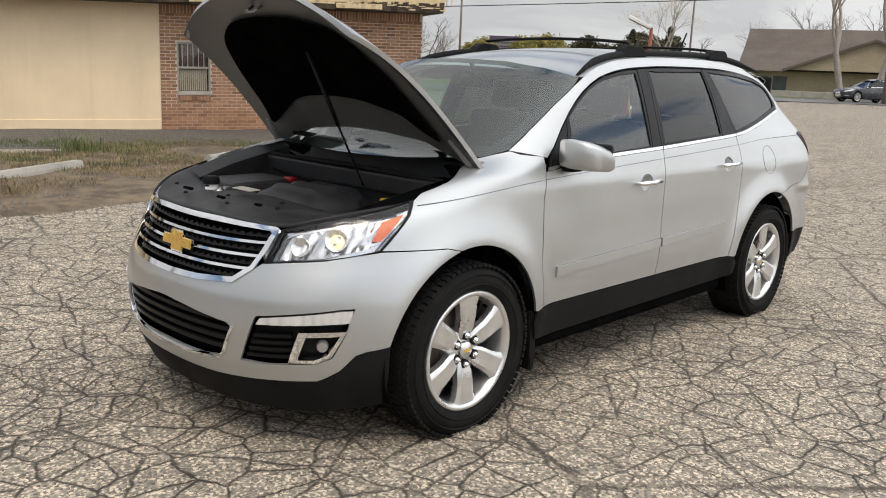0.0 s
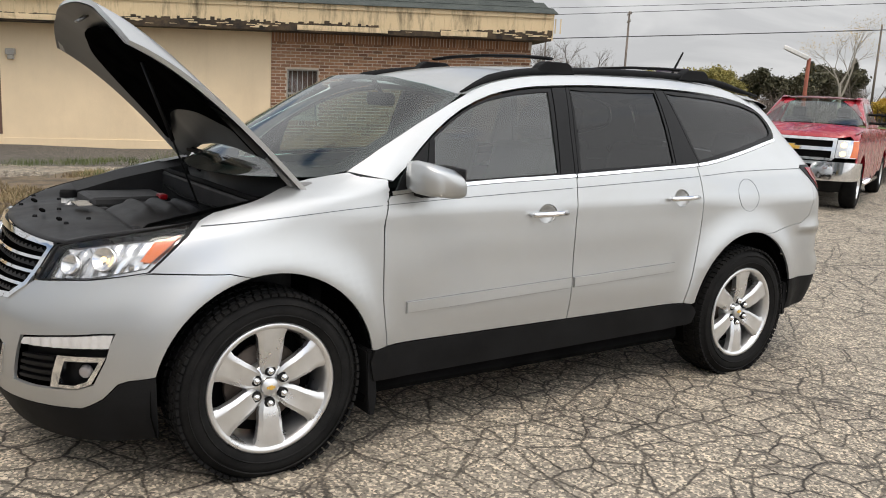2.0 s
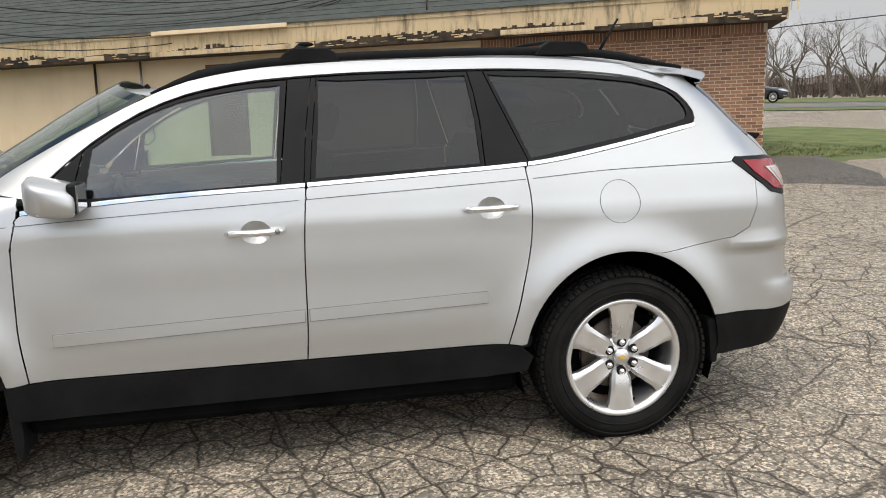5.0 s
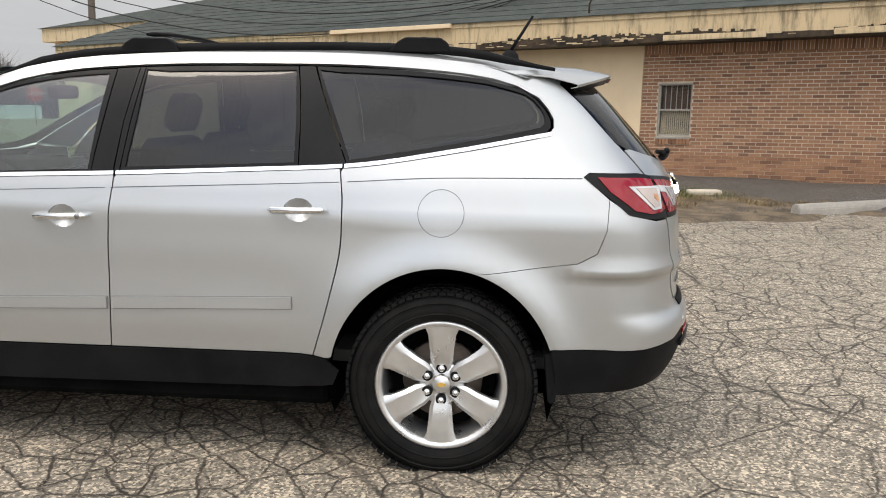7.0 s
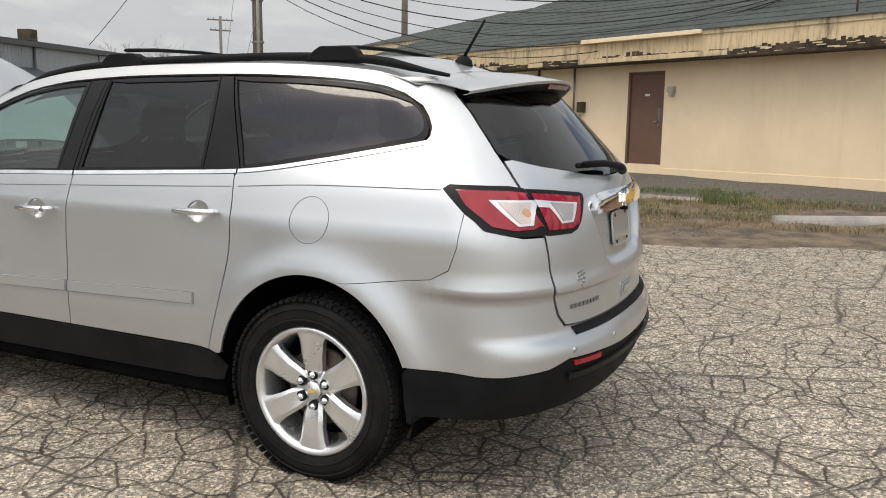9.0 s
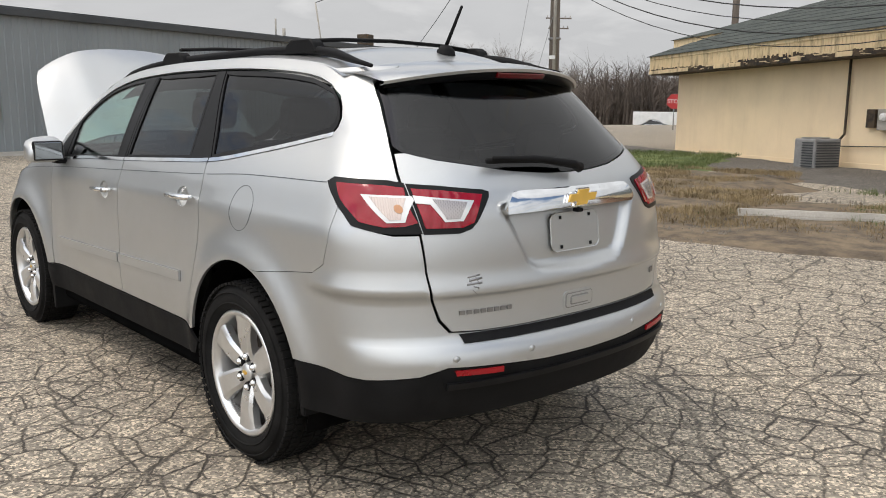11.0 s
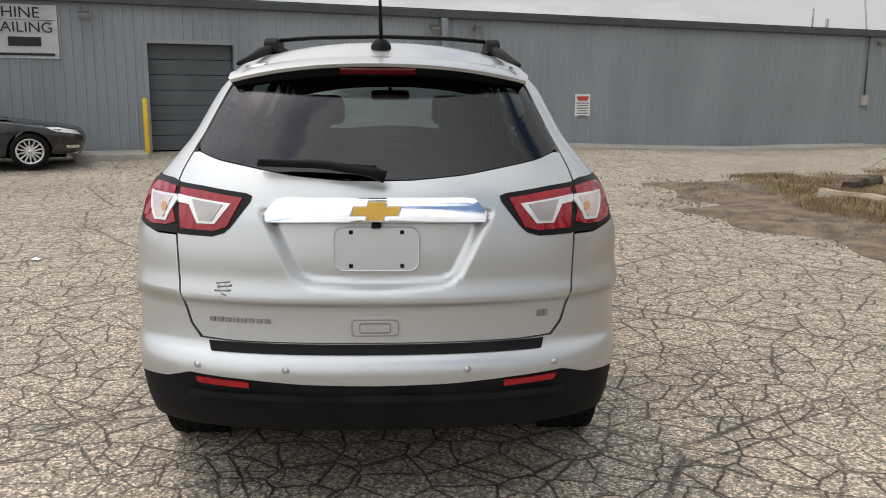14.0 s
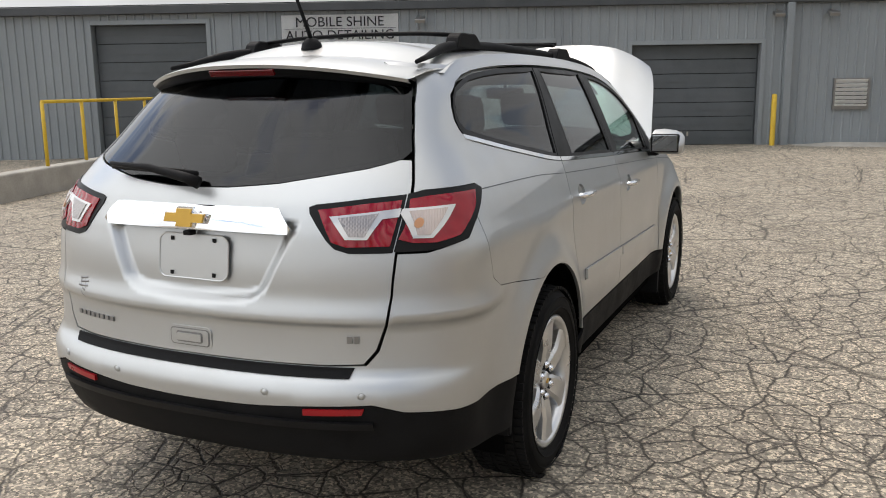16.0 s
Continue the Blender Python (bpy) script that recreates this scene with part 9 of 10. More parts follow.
blades("dry_grass", 4200, on_strip(-1.0, 12.5, 1.2, 5.0, -0.12), 0.075, "blade", "dead straw-coloured grass on the dirt strip", "grass", 3)
blades("weeds", 1100, on_strip(0.5, 12.5, 2.2, 6.5, 0.05), 0.10, "green_blade", "low green weeds on the dirt strip", "weeds", 4)
blades("dry_grass", 7500, on_strip(-3.4, 4.6, 1.7, 9.0, -0.06, 0.145), 0.07, "blade", "dry straw-coloured grass on the dirt bank", "grass", 5)
blades("lawn_grass", 2600, on_strip(-3.2, 2.4, 8.4, 15, -0.4, 0.11), 0.08, "green_blade", "green grass round the utility pole", "grass", 6)
blades("lawn_grass", 1500, on_strip(13.6, 22, 2.3, 8, -0.5, 0.06), 0.07, "green_blade", "green grass beside the brick building", "grass", 8)
blades("weed_clump", 40, lambda r: (3.1 + r.gauss(0, 0.16), 10.35 + r.gauss(0, 0.2), 0.03), 0.3, "green_blade", "tall green weed clump at the walk's edge", "weeds", 7, 0.06)


def grow(b, p, d, length, radius, depth, r, tips, sides=5, droop=0.0, spread=0.55):
    """A limb that tapers and forks."""
    n = 3
    pts, rad = [p], [radius]
    for k in range(n):
        d = (d + Vector((r.gauss(0, 0.13), r.gauss(0, 0.13), r.gauss(0, 0.08) - droop))).normalized()
        pts.append(pts[-1] + d * length / n)
        rad.append(radius * (1 - 0.42 * (k + 1) / n))
    tube(b, pts, rad, sides if depth > 1 else 3, cap=False)
    if depth == 0:
        tips.append(pts[-1])
        return
    for k in range(r.randint(2, 3) + (1 if depth > 2 else 0)):
        t = r.uniform(0.45, 1.0)
        i = min(int(t * n), n - 1)
        q = pts[i].lerp(pts[i + 1], t * n - i)
        side = Vector((r.gauss(0, 1), r.gauss(0, 1), r.gauss(0.25, 0.5))).normalized()
        grow(b, q, (d + side * spread * 1.3).normalized(), length * r.uniform(0.55, 0.8), rad[i] * 0.62, depth - 1, r, tips, sides, droop, spread)


def tree(name, label, h, bark, seed, leaf=None, n_leaf=0, size=0.2, depth=4, spread=0.55, stems=1):
    t = thing(name, label, "tree")
    r = random.Random(seed)
    b, tips = bmesh.new(), []
    for s in range(stems):
        grow(b, Vector((r.gauss(0, 0.4) * (stems > 1), r.gauss(0, 0.4) * (stems > 1), -0.2)), Vector((r.gauss(0, 0.12 * stems), r.gauss(0, 0.12 * stems), 1)).normalized(), h * 0.42, h * 0.021, depth, r, tips, spread=spread)
    part("trunk", b, bark, t, smooth=True)
    if leaf:
        vs_, fs = [], []
        for _ in range(n_leaf):
            c = r.choice(tips) + Vector((r.gauss(0, h * 0.045), r.gauss(0, h * 0.045), r.gauss(0, h * 0.04)))
            u = Vector((r.gauss(0, 1), r.gauss(0, 1), r.gauss(0, 1))).normalized()
            v = u.cross(Vector((r.gauss(0, 1), r.gauss(0, 1), r.gauss(0, 1)))).normalized()
            k = size * r.uniform(0.5, 1.2)
            i = len(vs_)
            vs_ += [c - u * k, c + v * k * 0.6, c + u * k, c - v * k * 0.6]
            fs.append((i, i + 1, i + 2, i + 3))
        me = bpy.data.meshes.new("crown")
        me.from_pydata([tuple(p) for p in vs_], [], fs)
        me.materials.append(M[leaf])
        new("crown", me).parent = t
    return t


def conifer(h, seed):
    t = thing("conifer", "dark green conifer in the far tree line", "tree", "far conifers")
    r = random.Random(seed)
    b = bmesh.new(); tube(b, [(0, 0, -0.2), (0, 0, h)], [h * 0.02, 0.03], 6); part("trunk", b, "bark", t)
    vs_, fs = [], []
    for k in range(1800):
        z = h * (0.12 + 0.88 * r.random())
        rad = h * 0.22 * (1 - z / h) ** 0.8 * r.uniform(0.3, 1.1) + 0.1
        a = r.random() * math.tau
        c = Vector((rad * math.cos(a), rad * math.sin(a), z - rad * 0.25))
        o = Vector((math.cos(a), math.sin(a), -0.35)).normalized() * h * 0.045
        s = Vector((-math.sin(a), math.cos(a), r.gauss(0, 0.3))) * h * 0.018
        i = len(vs_)
        vs_ += [c - o, c + s, c + o, c - s]
        fs.append((i, i + 1, i + 2, i + 3))
    me = bpy.data.meshes.new("crown"); me.from_pydata([tuple(p) for p in vs_], [], fs); me.materials.append(M["leaf_dark"]); new("crown", me).parent = t
    return t


def at_bearing(deg, dist, eye=(0.0, -4.0)):
    return (eye[0] + dist * math.cos(radians(deg)), eye[1] + dist * math.sin(radians(deg)))


def plant(t, deg, dist, turn=0, scale=1.0, eye=(0.0, -4.0)):
    x, y = at_bearing(deg, dist, eye)
    t.matrix_basis = Matrix.Translation((x, y, ground_z(x, y))) @ Matrix.Rotation(turn, 4, "Z") @ Matrix.Diagonal((scale, scale, scale, 1))


def again(t, deg, dist, turn, scale, eye=(0.0, -4.0)):
    x, y = at_bearing(deg, dist, eye)
    c = copy_thing(t, Matrix.Identity(4))
    c.matrix_basis = Matrix.Translation((x, y, ground_z(x, y))) @ Matrix.Rotation(turn, 4, "Z") @ Matrix.Diagonal((scale, scale, scale, 1))


bare_a = tree("bare_tree", "leafless grey tree beyond the road", 11, "bark", 21, depth=5)
bare_b = tree("bare_tree", "leafless grey tree with many fine limbs", 12, "bark", 33, depth=5, spread=0.45, stems=2)
birch = tree("birch_tree", "tall pale tree with a few yellow leaves", 13, "birch", 8, "leaf_yellow", 900, 0.07, depth=5, spread=0.4)
olive = tree("willow_tree", "broad tree with olive-yellow autumn leaves", 12, "bark", 5, "leaf_olive", 9000, 0.26, depth=4, spread=0.7)
gold = tree("golden_tree", "rounded tree in bright yellow autumn leaf", 8, "bark", 6, "leaf_yellow", 7000, 0.22, depth=4, spread=0.65)
fir = conifer(13, 4)
pine = tree("pine_tree", "dark green pine in the far tree line", 9, "bark", 12, "leaf_dark", 9000, 0.3, depth=4, spread=0.6)
rng = random.Random(17)
plant(pine, 33.4, 112, 0, 0.75); plant(bare_a, 53, 85, 0, 0.75); plant(bare_b, 49.5, 88, 1.1, 0.7); plant(birch, 31.2, 80, 0.3, 0.72); plant(olive, 41.0, 118, 0.2, 0.6); plant(gold, 36.8, 118, 0, 0.5); plant(fir, 33, 112, 0, 0.55)
for deg, dist, sc in ((51, 84, 0.7), (47.6, 90, 0.65), (55, 88, 0.75), (57, 92, 0.7), (46, 96, 0.6), (30, 100, 0.6), (24, 100, 0.8), (22, 98, 0.9), (19, 100, 1.0), (16, 102, 1.0), (33, 118, 0.65), (61, 90, 0.8), (13, 104, 1.0), (10, 104, 1.0), (65, 90, 0.8), (49, 92, 0.7), (53, 95, 0.7)):
    again(bare_a if rng.random() < 0.5 else bare_b, deg, dist, rng.random() * 6, sc)
for deg, dist, sc in ((38.8, 112, 0.62), (43, 116, 0.55), (39.8, 120, 0.6)):
    again(olive, deg, dist, rng.random() * 6, sc)
for deg, dist, sc in ((30.6, 116, 0.6), (14.5, 100, 0.9)):
    again(fir, deg, dist, rng.random() * 6, sc)
again(gold, 28.8, 92, 1.0, 0.42)
for deg, dist, sc in ((34.6, 114, 0.7), (32.4, 116, 0.8), (31.5, 118, 0.75), (35.6, 116, 0.6)):
    again(pine, deg, dist, rng.random() * 6, sc)
again(birch, 20.5, 72, 2.0, 1.1); again(birch, 18.8, 74, 4.0, 1.2)
for deg, dist, sc in ((134.6, 75, 0.75), (134, 78, 0.7), (131, 82, 0.6), (129, 85, 0.6)):
    again(bare_b, deg, dist, rng.random() * 6, sc, (5.0, -3.0))


def thicket(name, label, d0, d1, dist, hmin, hmax, seed, eye, n=900, depth_m=12):
    """Brushwood seen far off: many slender stems and twigs as one object."""
    r = random.Random(seed)
    vs_, fs = [], []

    def stick(p, q, w):
        s = Vector((-(q - p).y, (q - p).x, 0))
        s = s.normalized() * w if s.length > 1e-6 else Vector((w, 0, 0))
        cam_s = Vector((-math.sin(radians((d0 + d1) / 2)), math.cos(radians((d0 + d1) / 2)), 0)) * w
        i = len(vs_)
        vs_.extend([tuple(p - cam_s), tuple(p + cam_s), tuple(q)])
        vs_.extend([tuple(p - s), tuple(p + s), tuple(q)])
        fs.append((i, i + 1, i + 2)); fs.append((i + 3, i + 4, i + 5))
    for _ in range(n):
        x, y = at_bearing(r.uniform(d0, d1), dist + r.uniform(0, depth_m), eye)
        h = r.uniform(hmin, hmax) * (0.75 + 0.5 * noise.noise((x * 0.08, y * 0.08, 1)))
        p = Vector((x, y, ground_z(x, y) - 0.2))
        top = p + Vector((r.gauss(0, 0.12) * h, r.gauss(0, 0.12) * h, h))
        stick(p, top, 0.05 + h * 0.012)
        for _k in range(12):
            t = r.uniform(0.15, 0.95)
            q = p.lerp(top, t)
            stick(q, q + Vector((r.gauss(0, 0.22) * h, r.gauss(0, 0.22) * h, h * r.uniform(0.05, 0.3))), 0.025 + 0.008 * h * (1 - t))
    me = bpy.data.meshes.new(name)
    me.from_pydata(vs_, [], fs)
    me.materials.append(M["twig"])
    tagged(new(name, me), label, "brushwood", kind="stuff")


thicket("brushwood", "brown leafless brushwood beyond the road", 8, 68, 92, 2.0, 4.2, 3, (0.0, -4.0), 1700, 30)
thicket("woodland", "brown leafless wood behind the buildings", 108, 138, 128, 7.0, 11.0, 4, (6.0, -2.0), 3600, 34)
bank = bmesh.new()
for d0, d1, dist, hh, eye in ((5, 75, 126, 3.6, (0.0, -4.0)), (100, 150, 160, 8.0, (6.0, -2.0))):
    prev = None
    for k in range(160):
        dg = d0 + (d1 - d0) * k / 159
        x, y = at_bearing(dg, dist, eye)
        z = ground_z(x, y)
        h = hh * (0.7 + 0.35 * noise.noise((k * 0.11, 0, 5)) + 0.25 * noise.noise((k * 0.5, 2, 5)))
        x2, y2 = at_bearing(dg, dist + 14, eye)
        cur = [bank.verts.new((x, y, z - 0.5)), bank.verts.new((x, y, z + h * 0.6)), bank.verts.new(((x + x2) / 2, (y + y2) / 2, z + h)), bank.verts.new((x2, y2, z - 0.5))]
        if prev:
            for j in range(3):
                bank.faces.new((prev[j], cur[j], cur[j + 1], prev[j + 1]))
        prev = cur
tagged(part("far_hedge", fixed(bank), "twig"), "dim brown far bank of trees", "tree line", kind="stuff")

# ---- road, poles, signs ----
RD, RN = Vector((0.82, -0.572, 0)).normalized(), Vector((0.572, 0.82, 0)).normalized()
RC = Vector((45.0, 33.5, 0))


def strip_mesh(v0, v1, lift, u0=-70, u1=80, n=50):
    b = bmesh.new()
    prev = None
    for k in range(n + 1):
        u = u0 + (u1 - u0) * k / n
        cur = []
        for v in (v0, (v0 + v1) / 2, v1):
            p = RC + RD * u + RN * v
            cur.append(b.verts.new((p.x, p.y, ground_z(p.x, p.y) + lift)))
        if prev:
            for j in range(2):
                b.faces.new((prev[j], cur[j], cur[j + 1], prev[j + 1]))
        prev = cur
    return fixed(b)


tagged(part("road", strip_mesh(-6, 6, 0.03), "road", smooth=True), "grey two-lane road beyond the lot", "road", kind="structure")
tagged(part("roadside_grass", strip_mesh(6.1, 30, 0.05), "grass", smooth=True), "grass beyond the road", "grass", kind="structure")
tagged(part("roadside_grass", strip_mesh(-9.5, -6.6, 0.04, -70, 6), "grass", smooth=True), "grass strip before the road", "grass", kind="structure")
tagged(part("road_line", strip_mesh(-0.1, 0.1, 0.04), "yellow", smooth=True), "yellow centre line of the road", "road line", kind="structure")


def utility_pole(x, y, h, r=0.14, arm=True, tilt=(0, 0), label="weathered wooden utility pole with cross arms"):
    t = thing("utility_pole", label, "utility pole", "utility poles")
    z = ground_z(x, y)
    b = bmesh.new(); tube(b, [(x, y, z - 0.4), (x + tilt[0] * h, y + tilt[1] * h, z + h)], [r, r * 0.7], 14); part("post", b, "pole", t, smooth=True)
    if arm:
        for dz, w in ((0.35, 1.25), (1.3, 1.0)):
            b = bmesh.new()
            box(b, (-w, -0.06, -0.06), (w, 0.06, 0.06), 0.01, Matrix.Translation((x + tilt[0] * h, y + tilt[1] * h, z + h - dz)) @ Matrix.Rotation(math.atan2(RN.y, RN.x), 4, "Z"))
            arm_o = part("cross_arm", b, "pole", t)
            for s in (-0.9, -0.5, 0.5, 0.9):
                b = bmesh.new(); p = Vector((x, y, z + h - dz + 0.06)) + Vector((tilt[0] * h, tilt[1] * h, 0)) + RN * (s * w)
                lathe(b, [(0.03, 0), (0.05, 0.06), (0.03, 0.12), (0.045, 0.17), (0, 0.2)], "z", 8, p); part("insulator", b, "concrete", arm_o)
    return t


big = utility_pole(-11.0, 17.0, 10.5, 0.165, False, (-0.012, 0.01), "weathered wooden utility pole with a steel conduit")
b = bmesh.new(); tube(b, [(-10.86, 16.83, -0.1), (-10.96, 16.94, 9.5)], 0.05, 10); part("conduit", b, "concrete", big, "pale steel conduit", smooth=True)
for z in (0.9, 2.1, 3.3, 4.5):
    b = bmesh.new(); lathe(b, [(0.183, z - 0.03), (0.188, z), (0.183, z + 0.03)], "z", 16, (-11.0 - 0.012 * z, 17.0 + 0.01 * z, 0)); part("strap", b, "steelgrey", big)
b = bmesh.new(); box(b, (-0.09, -0.012, -0.05), (0.09, 0.0, 0.05), 0.004, Matrix.Translation((-10.9, 16.79, 2.75)) @ Matrix.Rotation(radians(37), 4, "Z")); part("tag_plate", b, "white", big)
for foot, top_p in (((-10.3, 14.1), (-12.56, 16.6, 2.0)), ((-11.4, 15.8), (-13.3, 18.3, 2.0))):
    g = thing("guy_wire", "leaning guy wire with a yellow plastic guard", "guy wire", "guy wires")
    z = ground_z(*foot) + 0.1
    f = Vector((foot[0], foot[1], z)); tp = Vector(top_p)
    lean = Vector((tp.x - f.x, tp.y - f.y, 0))
    tp = f + Vector((-0.05 if foot[0] > -11 else 0.1, 0.29, 1)).normalized() * 2.2
    b = bmesh.new(); tube(b, [f, tp], 0.035, 8); part("guard", b, "yellow", g, smooth=True)
    b = bmesh.new(); tube(b, [f - (tp - f) * 0.03, f + (tp - f) * 3.6], 0.008, 5); part("wire", b, "steelgrey", g)
utility_pole(*at_bearing(44.3, 112), 12.5, 0.17); utility_pole(*at_bearing(49.5, 122), 10.5, 0.15); utility_pole(*at_bearing(29.5, 95), 10, 0.13, False)
utility_pole(*at_bearing(117.6, 48, (4.6, -4.0)), 15, 0.2, False); utility_pole(*at_bearing(129.6, 85, (4.6, -4.0)), 11, 0.18)
utility_pole(*at_bearing(18.2, 66), 12, 0.16, False)


def cable(name, pts, sag, r, label):
    b = bmesh.new()
    for p, q in zip(pts, pts[1:]):
        p, q = Vector(p), Vector(q)
        tube(b, [p.lerp(q, k / 16) - Vector((0, 0, sag * 4 * (k / 16) * (1 - k / 16))) for k in range(17)], r, 5)
    tagged(part(name, b, "wire", smooth=True), label, "cable", "overhead cables")


pole2 = at_bearing(117.6, 48, (4.6, -4.0))
for k in range(5):
    cable("overhead_cable", [(-11.1, 17.1, 8.6 - 0.35 * k), (pole2[0], pole2[1], 11.5 - 0.5 * k)], 0.9 + 0.25 * k, 0.014 + 0.004 * (k % 2), "black overhead cable sagging from the pole")
hook = WALL_M @ Vector((-2.5, -0.8, EAVE + 1.3))
for k in range(6):
    cable("overhead_cable", [(-11.0, 17.0, 5.0 + 0.22 * k), tuple(hook + Vector((0.25 * k, 0, 0.08 * k)))], 1.75 - 0.12 * k, 0.011 + 0.004 * (k % 2), "black service cable to the building roof")
tip = GREY_M @ Vector((33.0, -0.3, GTOP + 0.2))
cable("overhead_cable", [(-11.1, 17.0, 9.6), tuple(tip)], 0.35, 0.014, "thin cable down to the steel building")
tip2 = GREY_M @ Vector((25.6, -0.3, GTOP + 1.3))
cable("overhead_cable", [(-11.1, 17.0, 9.0), tuple(tip2)], 0.6, 0.014, "thin cable to a roof mast")
b = bmesh.new(); tube(b, [GREY_M @ Vector((25.6, 0.06, 2.6)), tip2], 0.03, 6); tagged(part("roof_mast", b, "concrete", smooth=True), "slim pale mast on the steel building", "mast")



# ---- small things and far things ----
def octagon(r):
    return [(r * math.cos(radians(22.5 + 45 * k)), r * math.sin(radians(22.5 + 45 * k))) for k in range(8)]


def facing(p, toward, up=0.0):
    """A frame at p whose third axis looks towards a point, upright."""
    d = Vector((toward[0] - p[0], toward[1] - p[1], 0)).normalized()
    r = Vector((-d.y, d.x, 0))
    return Matrix(((r.x, 0, d.x, p[0]), (r.y, 0, d.y, p[1]), (0, 1, 0, p[2]), (0, 0, 0, 1)))


def road_sign(name, p, toward, outline, material, label, category):
    t = thing(name, label, category)
    m = facing(p, toward)
    b = bmesh.new(); prism(b, outline, m @ Matrix.Translation((0, 0, 0.03)), 0.006); board = part("sign_board", fixed(b), material, t)
    b = bmesh.new(); tube(b, [(p[0], p[1], ground_z(p[0], p[1]) - 0.3), (p[0], p[1], p[2] + 0.4)], 0.03, 8); part("post", b, "steelgrey", t, smooth=True)
    return t, m, board


sp = (-20.27, 37.41, 1.44)
st, sm, board = road_sign("stop_sign", sp, (6.0, -2.0), octagon(0.41), "red_ink", "red octagonal stop sign on a steel post", "road sign")
lettering("STOP", 0.3, sm @ Matrix.Translation((0, 0, 0.04)), "white", board)
road_sign("diamond_sign", (24.9, 33.32, 2.48), (60.0, 60.0), [(0.53, 0), (0, 0.53), (-0.53, 0), (0, -0.53)], "concrete", "back of a pale diamond road sign", "road sign")

van = thing("box_trailer", "white box trailer parked far off beside the road", "trailer")
wx, wy = (-64.68, 99.12)
wz = ground_z(wx, wy)
van.matrix_basis = Matrix.Translation((wx, wy, wz)) @ Matrix.Rotation(radians(35), 4, "Z")
b = bmesh.new(); box(b, (-2.5, -1.2, 0.55), (9.0, 1.2, 2.75), 0.04); part("box_body", b, "white", van)
for x in (6.0, 7.0):
    for s in (-1, 1):
        wheel(van, 0.38, 0.2, 0.22, 8, (x, s * 1.1, 0.38), s, False)
far_suv = copy_thing(far1, Matrix.Identity(4))
sx, sy = (-62.64, 93.21)
far_suv.matrix_basis = Matrix.Translation((sx, sy, ground_z(sx, sy))) @ Matrix.Rotation(radians(35), 4, "Z") @ Matrix.Diagonal((1.05, 1.05, 1.25, 1))
road_suv = copy_thing(far1, Matrix.Identity(4))
sx, sy = (36.4, 49.73)
road_suv.matrix_basis = Matrix.Translation((sx, sy, ground_z(sx, sy) + 0.04)) @ Matrix.Rotation(radians(145), 4, "Z") @ Matrix.Diagonal((1.05, 1.05, 1.2, 1))

# lot lamp on a rusty pole
lp = thing("lot_lamp", "pale box lamp tilted on a rusty steel pole", "street lamp")
lx, ly, lz = (29.76, 16.06, 3.69)
b = bmesh.new(); tube(b, [(lx, ly, ground_z(lx, ly) - 0.3), (lx, ly, lz)], [0.09, 0.07], 10); part("pole", b, "rust", lp, "rusty red pole", smooth=True)
b = bmesh.new(); box(b, (0.0, -0.22, -0.09), (1.05, 0.22, 0.06), 0.03, Matrix.Translation((lx, ly, lz)) @ Matrix.Rotation(radians(123), 4, "Z") @ Matrix.Rotation(radians(-24), 4, "Y")); part("lamp_head", b, "white", lp, "pale box lamp head")
b = bmesh.new(); box(b, (0.08, -0.17, -0.1), (0.98, 0.17, -0.088), 0.0, Matrix.Translation((lx, ly, lz)) @ Matrix.Rotation(radians(123), 4, "Z") @ Matrix.Rotation(radians(-24), 4, "Y")); part("lamp_glass", b, "shutter", lp)

# sign of a far business, plain bars for its print
fs = thing("roadside_sign", "purple sign board with pale print bars on two posts", "sign")
fx, fy, fz = (88.54, 73.73, 5.38)
m = facing((fx, fy, fz), (0.0, -4.0))
b = bmesh.new(); box(b, (-2.1, -1.1, -0.15), (2.1, 1.1, 0.0), 0.03); b.transform(m); part("sign_panel", fixed(b), "purple", fs)
for y0, w, h in ((0.45, 3.0, 0.35), (-0.05, 2.4, 0.25), (-0.6, 3.0, 0.35)):
    b = bmesh.new(); box(b, (-w / 2, y0 - h / 2, 0.005), (w / 2, y0 + h / 2, 0.03)); b.transform(m); part("print_bar", fixed(b), "trimgrey", fs)
for x in (-1.5, 1.5):
    p = m @ Vector((x, 0, -0.2))
    b = bmesh.new(); tube(b, [(p.x, p.y, ground_z(p.x, p.y) - 0.3), (p.x, p.y, fz + 0.9)], 0.12, 8); part("post", b, "steelgrey", fs, smooth=True)

# brown-roofed building beyond the road
br = thing("brown_roofed_building", "large tan building under a wide brown shingle roof", "building")
bx = Vector((0.32, -0.947, 0)); bn = Vector((-0.947, -0.32, 0))       # along, towards the lot
BM_ = Matrix(((bx.x, bn.x, 0, 74.1), (bx.y, bn.y, 0, 33.2), (0, 0, 1, 0), (0, 0, 0, 1)))


def in_far(name, b, material, label=""):
    b.transform(BM_)
    return part(name, fixed(b), material, br, label)


